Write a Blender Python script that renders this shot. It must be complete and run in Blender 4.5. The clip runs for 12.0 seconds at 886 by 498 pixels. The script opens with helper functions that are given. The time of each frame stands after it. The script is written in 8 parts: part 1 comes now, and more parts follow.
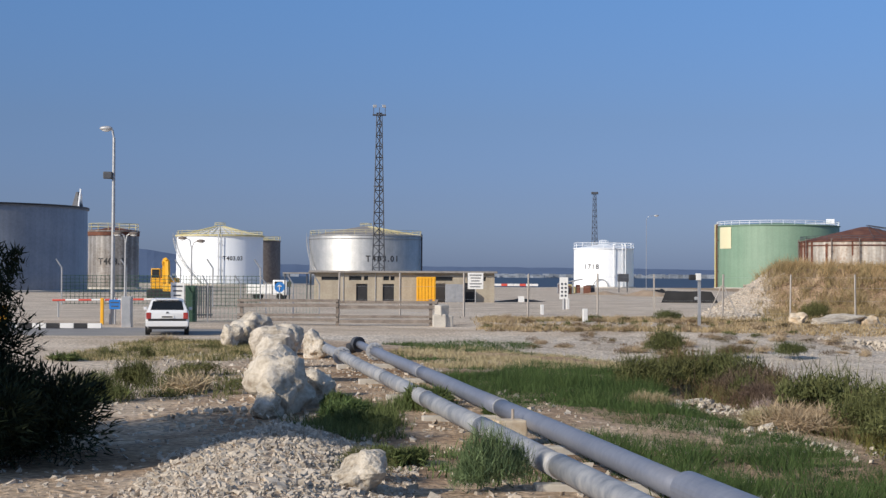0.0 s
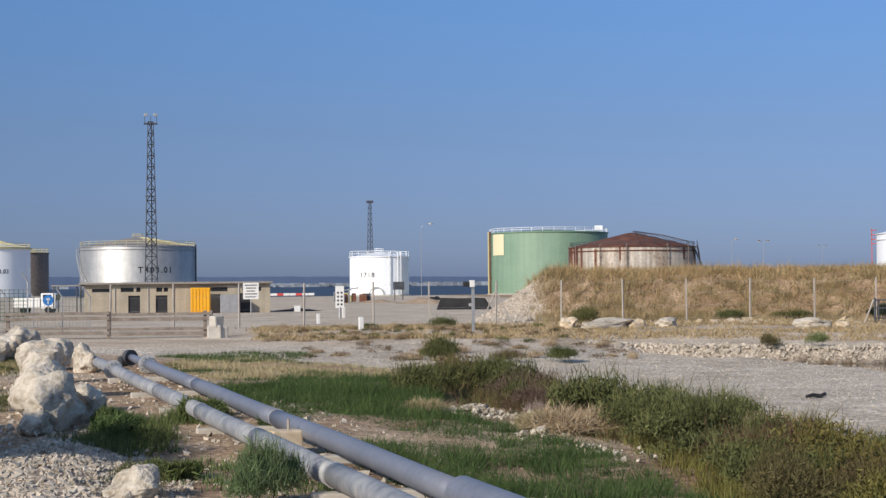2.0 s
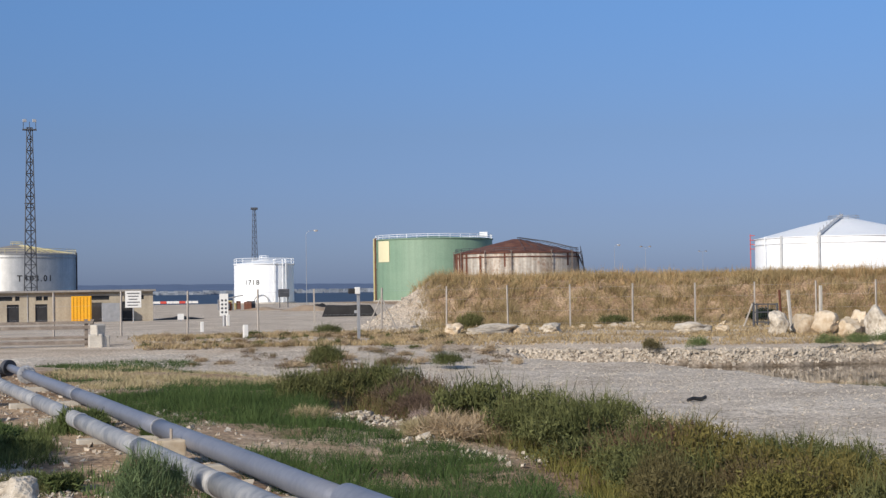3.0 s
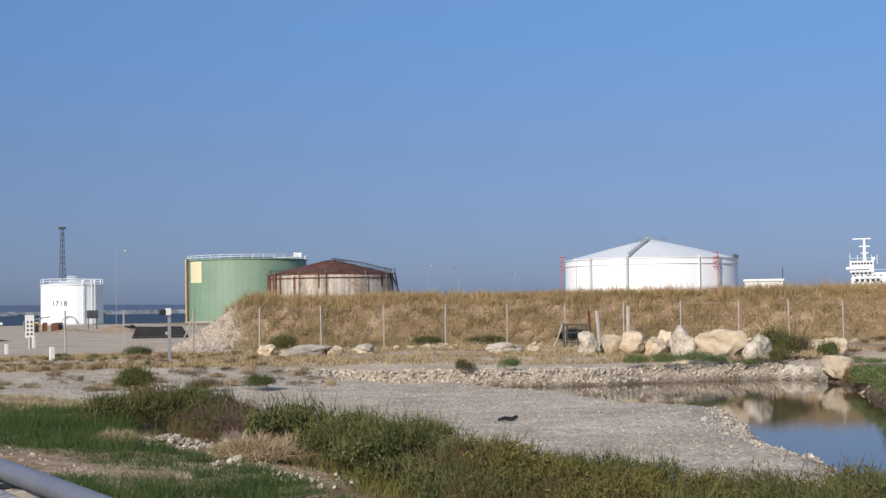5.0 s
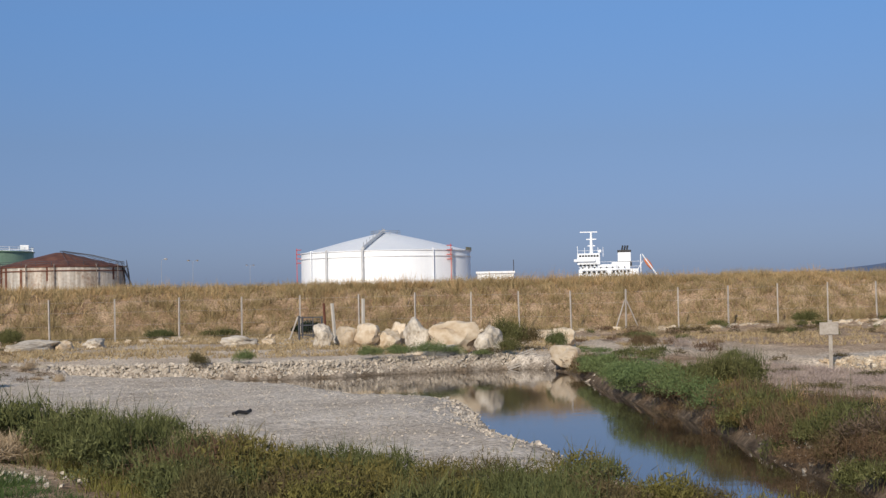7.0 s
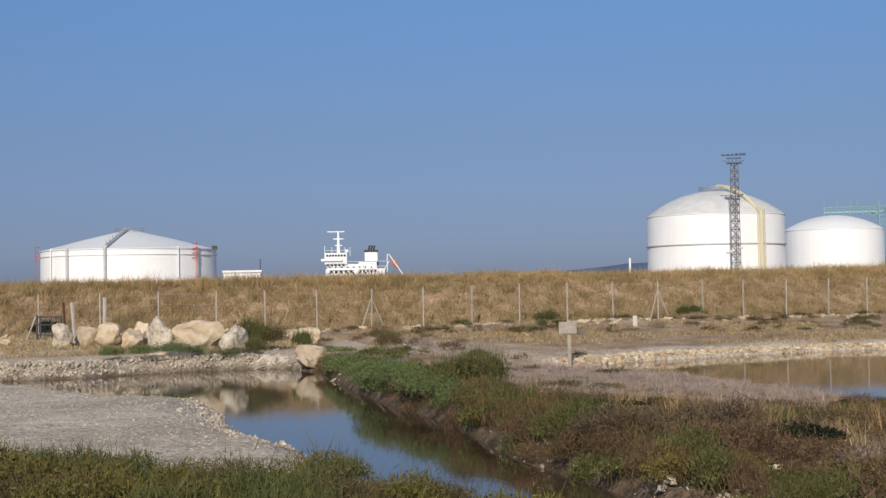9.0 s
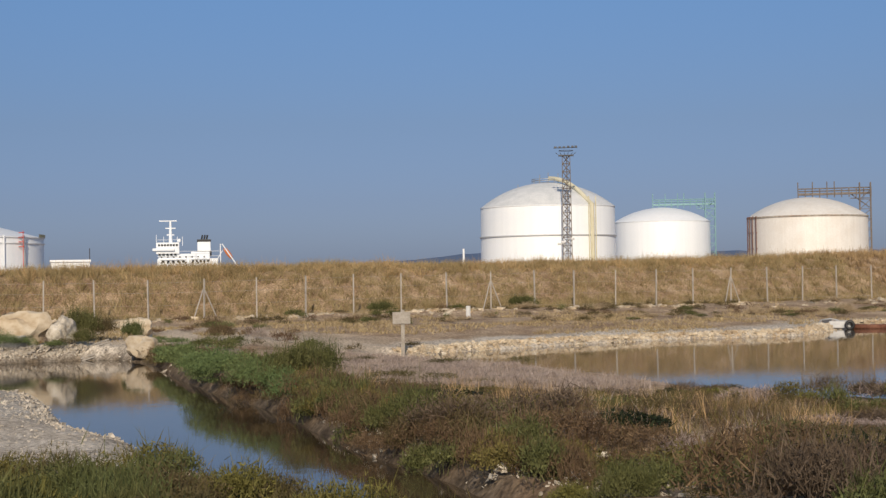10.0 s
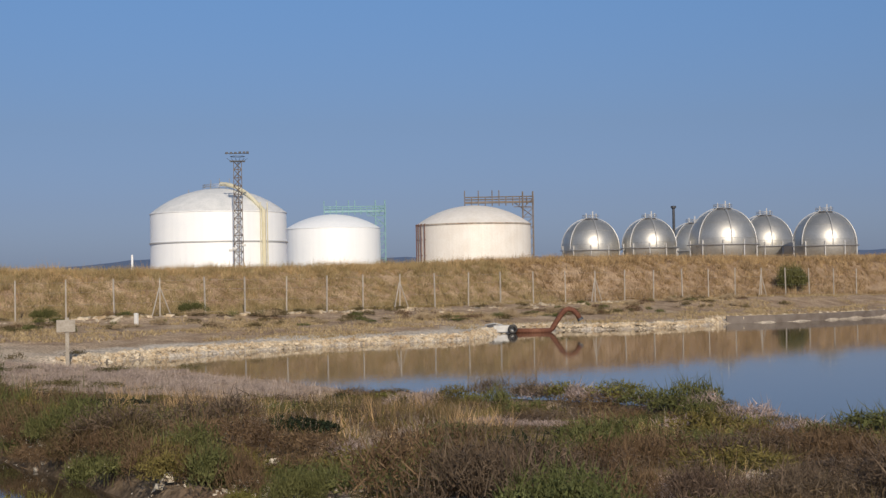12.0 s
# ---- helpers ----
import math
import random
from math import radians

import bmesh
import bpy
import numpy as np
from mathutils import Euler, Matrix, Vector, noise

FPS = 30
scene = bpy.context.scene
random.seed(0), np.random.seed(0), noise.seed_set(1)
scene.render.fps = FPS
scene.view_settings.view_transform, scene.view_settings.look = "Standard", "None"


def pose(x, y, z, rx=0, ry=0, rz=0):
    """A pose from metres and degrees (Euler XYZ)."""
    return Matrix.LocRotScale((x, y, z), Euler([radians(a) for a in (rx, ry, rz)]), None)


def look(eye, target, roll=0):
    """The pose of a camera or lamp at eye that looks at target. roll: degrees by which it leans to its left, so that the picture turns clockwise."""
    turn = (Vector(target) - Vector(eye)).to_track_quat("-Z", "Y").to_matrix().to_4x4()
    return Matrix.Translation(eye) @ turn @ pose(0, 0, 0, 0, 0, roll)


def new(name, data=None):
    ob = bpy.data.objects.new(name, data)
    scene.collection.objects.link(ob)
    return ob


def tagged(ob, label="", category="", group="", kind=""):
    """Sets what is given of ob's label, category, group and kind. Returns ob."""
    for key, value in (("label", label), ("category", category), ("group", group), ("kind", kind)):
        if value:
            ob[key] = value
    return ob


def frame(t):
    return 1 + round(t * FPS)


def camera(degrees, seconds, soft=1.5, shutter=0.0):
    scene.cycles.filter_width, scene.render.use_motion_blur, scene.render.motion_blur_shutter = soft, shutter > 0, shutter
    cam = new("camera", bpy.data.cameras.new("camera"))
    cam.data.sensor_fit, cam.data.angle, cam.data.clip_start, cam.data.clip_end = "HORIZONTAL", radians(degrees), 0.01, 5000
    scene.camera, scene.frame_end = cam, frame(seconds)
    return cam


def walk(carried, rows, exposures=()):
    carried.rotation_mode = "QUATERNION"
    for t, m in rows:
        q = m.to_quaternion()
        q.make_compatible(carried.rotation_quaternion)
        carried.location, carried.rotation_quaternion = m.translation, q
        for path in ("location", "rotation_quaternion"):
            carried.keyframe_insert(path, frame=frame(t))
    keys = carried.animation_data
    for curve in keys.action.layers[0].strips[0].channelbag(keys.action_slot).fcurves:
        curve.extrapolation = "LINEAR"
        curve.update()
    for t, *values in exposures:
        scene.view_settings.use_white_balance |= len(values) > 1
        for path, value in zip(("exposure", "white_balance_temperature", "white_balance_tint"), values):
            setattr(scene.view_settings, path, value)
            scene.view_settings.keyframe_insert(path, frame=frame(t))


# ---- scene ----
# ---- camera: it turns on the spot, held a forearm's length from the pivot ----
cam = camera(32.42, 12.0, soft=1.4)
EYE, ARM = 2.4, 0.2
ROWS = [
    (0.0, -0.0, 0.998, 0.3),
    (0.5, -2.176, 1.025, -0.013),
    (1.0, -3.97, 1.033, -0.254),
    (1.5, -6.038, 1.209, -0.497),
    (2.0, -8.415, 1.313, -0.542),
    (2.5, -10.571, 1.4, -0.607),
    (3.0, -12.723, 1.512, -0.869),
    (5.0, -19.709, 2.194, -0.912),
    (5.5, -21.877, 2.086, -0.692),
    (6.0, -24.408, 2.002, -1.017),
    (6.5, -27.086, 1.767, -1.091),
    (8.5, -36.585, 1.835, -1.393),
    (9.0, -39.093, 1.529, -1.036),
    (9.5, -42.161, 1.424, -0.949),
    (10.0, -45.299, 1.057, -0.944),
    (10.5, -48.535, 0.698, -0.927),
    (11.0, -51.841, 0.924, -1.233),
    (11.5, -54.737, 1.149, -1.19),
    (12.0, -57.599, 1.083, -1.039),
]


def held(yaw, pitch, roll):
    a = radians(yaw)
    return pose(-ARM * math.sin(a), ARM * math.cos(a) - ARM, EYE, 90 + pitch, 0, yaw) @ pose(0, 0, 0, 0, 0, roll)


walk(cam, [(t, held(yaw, pitch, roll)) for t, yaw, pitch, roll in ROWS], [(0.0, 0.0, 6350, 10), (3.0, 0.0, 6400, 10), (6.0, -0.10, 6500, 10), (8.5, -0.24, 6620, 10), (9.5, -0.28, 6980, 10), (11.0, -0.29, 7150, 10), (11.5, -0.27, 7220, 10), (12.0, -0.29, 6930, 10)])

# ---- daylight: low sun from behind the camera's left, clear hazy sky ----
SUN_FROM = Vector((-0.74, -0.67, 0.0)).normalized()
SUN_ELEV = radians(26)
world = bpy.data.worlds.new("world")
scene.world = world
world.use_nodes = True
wn, wl = world.node_tree.nodes, world.node_tree.links
sky = wn.new("ShaderNodeTexSky")
sky.sky_type = "NISHITA"
sky.sun_disc = False
sky.sun_elevation = SUN_ELEV
sky.sun_rotation = math.atan2(SUN_FROM.x, SUN_FROM.y)
sky.air_density, sky.dust_density, sky.ozone_density = 1.0, 0.6, 2.0
# the hazy band over the sea is duller than the texture's own
where = wn.new("ShaderNodeTexCoord")
split = wn.new("ShaderNodeSeparateXYZ")
ramp = wn.new("ShaderNodeValToRGB")
haze = wn.new("ShaderNodeMix")
haze.data_type, haze.blend_type = "RGBA", "MULTIPLY"
haze.inputs[0].default_value = 1.0
wl.new(where.outputs["Generated"], split.inputs[0])
wl.new(split.outputs["Z"], ramp.inputs[0])
HAZE = [(0.0, (0.272, 0.368, 0.765)), (0.05, (0.296, 0.362, 0.655)), (0.10, (0.338, 0.402, 0.622)), (0.18, (0.397, 0.53, 0.77)), (0.5, (1.0, 1.0, 1.0))]
ramp.color_ramp.elements[0].position, ramp.color_ramp.elements[0].color = HAZE[0][0], (*HAZE[0][1], 1)
ramp.color_ramp.elements[1].position, ramp.color_ramp.elements[1].color = HAZE[-1][0], (*HAZE[-1][1], 1)
for at, colour in HAZE[1:-1]:
    e = ramp.color_ramp.elements.new(at)
    e.color = (*colour, 1)
wl.new(sky.outputs[0], haze.inputs[6])
wl.new(ramp.outputs[0], haze.inputs[7])
wl.new(haze.outputs[2], wn["Background"].inputs[0])
wn["Background"].inputs[1].default_value = 0.128
sun = new("sun", bpy.data.lights.new("sun", "SUN"))
sun.data.energy, sun.data.angle, sun.data.color = 4.1, radians(0.53), (1.0, 0.885, 0.735)
sun.matrix_world = look((SUN_FROM * math.cos(SUN_ELEV) + Vector((0, 0, math.sin(SUN_ELEV)))) * 100, (0, 0, 0))



# ---- materials ----
def material(name, colours, scale=4.0, rough=0.8, metal=0.0, bump=0.2, fine=40.0, streak=0.0, vary=0.0, random_hue=0.0, bump_size=0.02):
    """Two-scale mottled surface: colours is 2 or 3 tones of the same stuff; streak: share of vertical run-off stains; vary: spread of value between objects or islands."""
    m = bpy.data.materials.new(name)
    m.use_nodes = True
    n, l = m.node_tree.nodes, m.node_tree.links
    b = n["Principled BSDF"]
    b.inputs["Roughness"].default_value, b.inputs["Metallic"].default_value = rough, metal
    tc = n.new("ShaderNodeTexCoord")
    big, small = n.new("ShaderNodeTexNoise"), n.new("ShaderNodeTexNoise")
    big.inputs["Scale"].default_value, big.inputs["Detail"].default_value = scale, 5.0
    small.inputs["Scale"].default_value, small.inputs["Detail"].default_value = fine, 4.0
    source = tc.outputs["Object"]
    l.new(source, big.inputs["Vector"])
    l.new(source, small.inputs["Vector"])
    mix = n.new("ShaderNodeMath")
    mix.operation = "MULTIPLY_ADD"
    mix.inputs[1].default_value, mix.inputs[2].default_value = 0.45, 0.0
    l.new(small.outputs[0], mix.inputs[0])
    add = n.new("ShaderNodeMath")
    add.operation = "MULTIPLY_ADD"
    add.inputs[1].default_value = 0.55
    l.new(big.outputs[0], add.inputs[0])
    l.new(mix.outputs[0], add.inputs[2])
    r = n.new("ShaderNodeValToRGB")
    els = r.color_ramp.elements
    stops = [0.36, 0.64] if len(colours) == 2 else [0.34, 0.5, 0.66]
    els[0].position, els[0].color = stops[0], (*colours[0], 1)
    els[1].position, els[1].color = stops[-1], (*colours[-1], 1)
    if len(colours) == 3:
        els.new(stops[1]).color = (*colours[1], 1)
    l.new(add.outputs[0], r.inputs[0])
    out = r.outputs[0]
    if streak:
        mp = n.new("ShaderNodeMapping")
        mp.inputs["Scale"].default_value = (1.6, 1.6, 0.05)
        st = n.new("ShaderNodeTexNoise")
        st.inputs["Scale"].default_value, st.inputs["Detail"].default_value = 0.8, 6.0
        l.new(source, mp.inputs[0])
        l.new(mp.outputs[0], st.inputs["Vector"])
        sr = n.new("ShaderNodeValToRGB")
        sr.color_ramp.elements[0].position, sr.color_ramp.elements[0].color = 0.38, (1 - streak, 1 - streak, 1 - streak, 1)
        sr.color_ramp.elements[1].position, sr.color_ramp.elements[1].color = 0.62, (1, 1, 1, 1)
        l.new(st.outputs[0], sr.inputs[0])
        mu = n.new("ShaderNodeMix")
        mu.data_type, mu.blend_type = "RGBA", "MULTIPLY"
        mu.inputs[0].default_value = 1.0
        l.new(out, mu.inputs[6])
        l.new(sr.outputs[0], mu.inputs[7])
        out = mu.outputs[2]
    if vary or random_hue:
        oi, ge = n.new("ShaderNodeObjectInfo"), n.new("ShaderNodeNewGeometry")
        hs = n.new("ShaderNodeHueSaturation")
        mr, mh = n.new("ShaderNodeMapRange"), n.new("ShaderNodeMapRange")
        mr.inputs[3].default_value, mr.inputs[4].default_value = 1 - vary, 1 + vary
        mh.inputs[3].default_value, mh.inputs[4].default_value = 0.5 - random_hue, 0.5 + random_hue
        l.new(ge.outputs["Random Per Island"], mr.inputs[0])
        l.new(oi.outputs["Random"], mh.inputs[0])
        l.new(mr.outputs[0], hs.inputs["Value"])
        l.new(mh.outputs[0], hs.inputs["Hue"])
        l.new(out, hs.inputs["Color"])
        out = hs.outputs[0]
    l.new(out, b.inputs["Base Color"])
    if bump:
        bp = n.new("ShaderNodeBump")
        bp.inputs["Strength"].default_value, bp.inputs["Distance"].default_value = bump, bump_size
        l.new(add.outputs[0], bp.inputs["Height"])
        l.new(bp.outputs[0], b.inputs["Normal"])
    return m


def leafy(name, colours, vary=0.30, hue=0.02):
    m = material(name, colours, scale=1.2, rough=0.75, bump=0.0, fine=9.0, vary=vary, random_hue=hue)
    m.node_tree.nodes["Principled BSDF"].inputs["Specular IOR Level"].default_value = 0.15
    return m


WHITE_PAINT = material("white_tank_paint", [(0.84, 0.88, 0.92), (0.90, 0.93, 0.95)], 0.25, 0.5, bump=0.03, fine=3, streak=0.03)
DOME_PAINT = material("weathered_white_dome", [(0.60, 0.625, 0.635), (0.78, 0.795, 0.80)], 0.5, 0.6, bump=0.03, fine=4)
CREAM_PAINT = material("cream_tank_paint", [(0.74, 0.70, 0.64), (0.82, 0.80, 0.76)], 0.3, 0.55, bump=0.03, fine=3, streak=0.06)
RUST = material("rusted_steel", [(0.07, 0.026, 0.018), (0.135, 0.05, 0.03), (0.22, 0.10, 0.06)], 0.6, 0.85, bump=0.1, fine=6)
RUST_SHELL = material("rust_streaked_shell", [(0.30, 0.20, 0.14), (0.50, 0.44, 0.37), (0.62, 0.59, 0.53)], 0.2, 0.75, bump=0.05, fine=2.0, streak=0.40)
ALU = material("bare_aluminium_cladding", [(0.42, 0.43, 0.43), (0.54, 0.54, 0.53)], 0.5, 0.56, 0.75, bump=0.02, fine=4, streak=0.10)
GREY_STEEL = material("dark_grey_tank_paint", [(0.21, 0.235, 0.28), (0.28, 0.305, 0.35)], 0.3, 0.5, 0.35, bump=0.03, fine=3, streak=0.14)
STAIN_STEEL = material("stained_grey_shell", [(0.19, 0.15, 0.12), (0.33, 0.31, 0.29), (0.42, 0.41, 0.40)], 0.25, 0.6, 0.2, bump=0.03, fine=3, streak=0.45)
SPHERE = material("brushed_sphere_steel", [(0.46, 0.46, 0.44), (0.60, 0.59, 0.56)], 0.3, 0.46, 0.8, bump=0.02, fine=3)
GREEN_PAINT = material("pale_green_tank_paint", [(0.175, 0.285, 0.20), (0.225, 0.335, 0.24)], 0.25, 0.6, bump=0.03, fine=3, streak=0.10)
YELLOW_WORN = material("worn_yellow_paint", [(0.50, 0.42, 0.16), (0.62, 0.58, 0.38)], 0.8, 0.6, fine=6)
YELLOW = material("safety_yellow_paint", [(0.75, 0.36, 0.01), (0.85, 0.46, 0.02)], 0.8, 0.5, fine=8)
CREAM_STEEL = material("cream_painted_steel", [(0.60, 0.56, 0.40), (0.70, 0.67, 0.52)], 0.8, 0.6, fine=6)
BAND_GREY = material("pale_grey_band_paint", [(0.46, 0.48, 0.50), (0.58, 0.60, 0.61)], 0.8, 0.6, fine=6)
PALE_YELLOW = material("pale_yellow_panel", [(0.70, 0.66, 0.42), (0.76, 0.72, 0.50)], 0.5, 0.6)
DARK_STEEL = material("dark_lattice_steel", [(0.05, 0.055, 0.065), (0.10, 0.105, 0.12)], 2.0, 0.55, 0.3)
GALV = material("galvanised_steel", [(0.36, 0.37, 0.38), (0.50, 0.50, 0.50)], 3.0, 0.45, 0.6)
RUSTY_GREY = material("rusty_grey_steel", [(0.12, 0.095, 0.08), (0.22, 0.19, 0.17)], 1.5, 0.7)
TEAL = material("turquoise_steel", [(0.16, 0.33, 0.36), (0.26, 0.42, 0.44)], 1.5, 0.6)
RED = material("red_paint", [(0.55, 0.06, 0.04), (0.65, 0.10, 0.07)], 2.0, 0.5)
ORANGE = material("orange_paint", [(0.70, 0.20, 0.07), (0.78, 0.27, 0.10)], 2.0, 0.5)
BLACK = material("black_paint", [(0.012, 0.012, 0.014), (0.03, 0.03, 0.032)], 3.0, 0.5)
BLUE_SIGN = material("blue_sign_enamel", [(0.02, 0.16, 0.50), (0.03, 0.20, 0.56)], 3.0, 0.4)
WHITE_SIGN = material("white_sign_enamel", [(0.72, 0.72, 0.70), (0.80, 0.80, 0.78)], 3.0, 0.45)
CAR_PAINT = material("white_car_paint", [(0.74, 0.75, 0.76), (0.78, 0.79, 0.80)], 1.0, 0.25, bump=0)
CAR_GLASS = material("dark_car_glass", [(0.010, 0.012, 0.014), (0.016, 0.018, 0.02)], 1.0, 0.08, bump=0)
TAIL_LIGHT = material("tail_light_plastic", [(0.30, 0.03, 0.03), (0.42, 0.07, 0.06)], 4.0, 0.25, bump=0)
RUBBER = material("tyre_rubber", [(0.015, 0.015, 0.015), (0.03, 0.03, 0.03)], 6.0, 0.9)
GLASS = material("dark_window_glass", [(0.015, 0.018, 0.02), (0.03, 0.033, 0.036)], 1.0, 0.12, bump=0)
PLASTER = material("beige_shed_render", [(0.36, 0.31, 0.24), (0.47, 0.42, 0.33)], 0.6, 0.9, bump=0.15, fine=6, streak=0.16)
ROOF_GREY = material("weathered_roof_felt", [(0.20, 0.19, 0.18), (0.32, 0.30, 0.28)], 1.0, 0.9, fine=8)
CONCRETE = material("pale_concrete", [(0.44, 0.41, 0.36), (0.60, 0.57, 0.51)], 1.5, 0.9, bump=0.25, fine=14)
POST_CONCRETE = material("fence_post_concrete", [(0.33, 0.30, 0.265), (0.46, 0.42, 0.375)], 1.0, 0.9, fine=8)
RAIL_WOOD = material("brown_weathered_timber", [(0.16, 0.13, 0.11), (0.31, 0.27, 0.23)], 2.0, 0.85, fine=14)
WOOD = material("grey_weathered_timber", [(0.27, 0.24, 0.20), (0.44, 0.40, 0.35)], 2.0, 0.85, fine=14)
LIMESTONE = material("white_limestone", [(0.28, 0.23, 0.17), (0.54, 0.485, 0.40), (0.70, 0.645, 0.56)], 2.2, 0.92, bump=0.9, fine=12, bump_size=0.10)
TAN_STONE = material("tan_limestone", [(0.38, 0.27, 0.16), (0.58, 0.48, 0.35), (0.70, 0.63, 0.51)], 0.9, 0.9, bump=0.5, fine=6, vary=0.18, bump_size=0.06)
PEBBLE = material("limestone_pebble", [(0.38, 0.335, 0.275), (0.57, 0.51, 0.43)], 6.0, 0.9, bump=0.2, fine=30, vary=0.24)
PIPE_GREY = material("grey_coated_pipe", [(0.19, 0.21, 0.265), (0.26, 0.28, 0.335)], 1.2, 0.45, 0.25, bump=0.02, fine=10)
PIPE_WRAP = material("patchy_wrapped_pipe", [(0.17, 0.19, 0.225), (0.32, 0.335, 0.36), (0.46, 0.46, 0.45)], 2.2, 0.55, 0.15, bump=0.08, fine=7)
FLANGE = material("light_flange_steel", [(0.42, 0.43, 0.44), (0.58, 0.58, 0.58)], 5.0, 0.5, 0.4)
ASPHALT = material("sun_bleached_asphalt", [(0.22, 0.21, 0.20), (0.31, 0.295, 0.275)], 0.5, 0.9, bump=0.2, fine=18)
RUBBLE_SAND = material("brown_sand", [(0.30, 0.22, 0.15), (0.42, 0.33, 0.24)], 0.8, 0.95, bump=0.2, fine=8)
TARP = material("black_tarpaulin", [(0.012, 0.012, 0.013), (0.03, 0.03, 0.031)], 1.0, 0.9)
# the haze before the hills is mixed into this blue
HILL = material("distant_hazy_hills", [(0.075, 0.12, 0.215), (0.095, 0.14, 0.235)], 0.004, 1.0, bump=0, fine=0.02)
FAR_TOWN = material("distant_pale_walls", [(0.14, 0.175, 0.23), (0.30, 0.33, 0.37)], 0.05, 1.0, bump=0, fine=0.3, vary=0.3)
OLIVE = leafy("olive_green_leaves", [(0.065, 0.075, 0.026), (0.145, 0.15, 0.06)])
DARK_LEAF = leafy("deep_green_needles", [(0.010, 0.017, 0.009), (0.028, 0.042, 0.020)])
PLUM_SCRUB = leafy("purplish_grey_twigs", [(0.082, 0.058, 0.042), (0.165, 0.122, 0.09)], vary=0.4)
BROWN_SCRUB = leafy("reddish_brown_saltwort", [(0.085, 0.054, 0.031), (0.18, 0.125, 0.073)])
MOSS_SCRUB = leafy("mossy_olive_saltwort", [(0.095, 0.085, 0.025), (0.19, 0.165, 0.055)])
GREY_SCRUB = leafy("dead_grey_twigs", [(0.25, 0.20, 0.175), (0.43, 0.36, 0.315)])
DARK_GREEN_PAINT = material("dark_green_paint", [(0.02, 0.06, 0.035), (0.035, 0.085, 0.05)], 1.0, 0.6)
RUSTIC_SCRUB = leafy("brown_olive_saltwort", [(0.072, 0.056, 0.026), (0.145, 0.12, 0.058)])
DUN = leafy("dun_dry_grass", [(0.26, 0.19, 0.10), (0.44, 0.35, 0.21)])
STRAW = leafy("dry_straw", [(0.38, 0.27, 0.12), (0.56, 0.44, 0.23)])
DIKE_STRAW = leafy("brown_dry_reed", [(0.205, 0.132, 0.070), (0.425, 0.312, 0.182)], vary=0.2)
CREST_STRAW = leafy("golden_dry_plumes", [(0.36, 0.25, 0.115), (0.56, 0.42, 0.22)], vary=0.2)
MEADOW_GREEN = leafy("deep_green_meadow_grass", [(0.030, 0.058, 0.018), (0.088, 0.128, 0.042)], vary=0.25)
MAT_STRAW = leafy("pale_matted_straw", [(0.30, 0.24, 0.14), (0.50, 0.42, 0.27)], vary=0.2)
GREEN_GRASS = leafy("lush_green_grass", [(0.06, 0.092, 0.03), (0.13, 0.165, 0.062)])
FEATHER = leafy("grey_green_feathery_leaves", [(0.085, 0.125, 0.055), (0.17, 0.22, 0.105)])
SUCCULENT = leafy("bright_green_succulent", [(0.085, 0.12, 0.045), (0.16, 0.21, 0.085)])


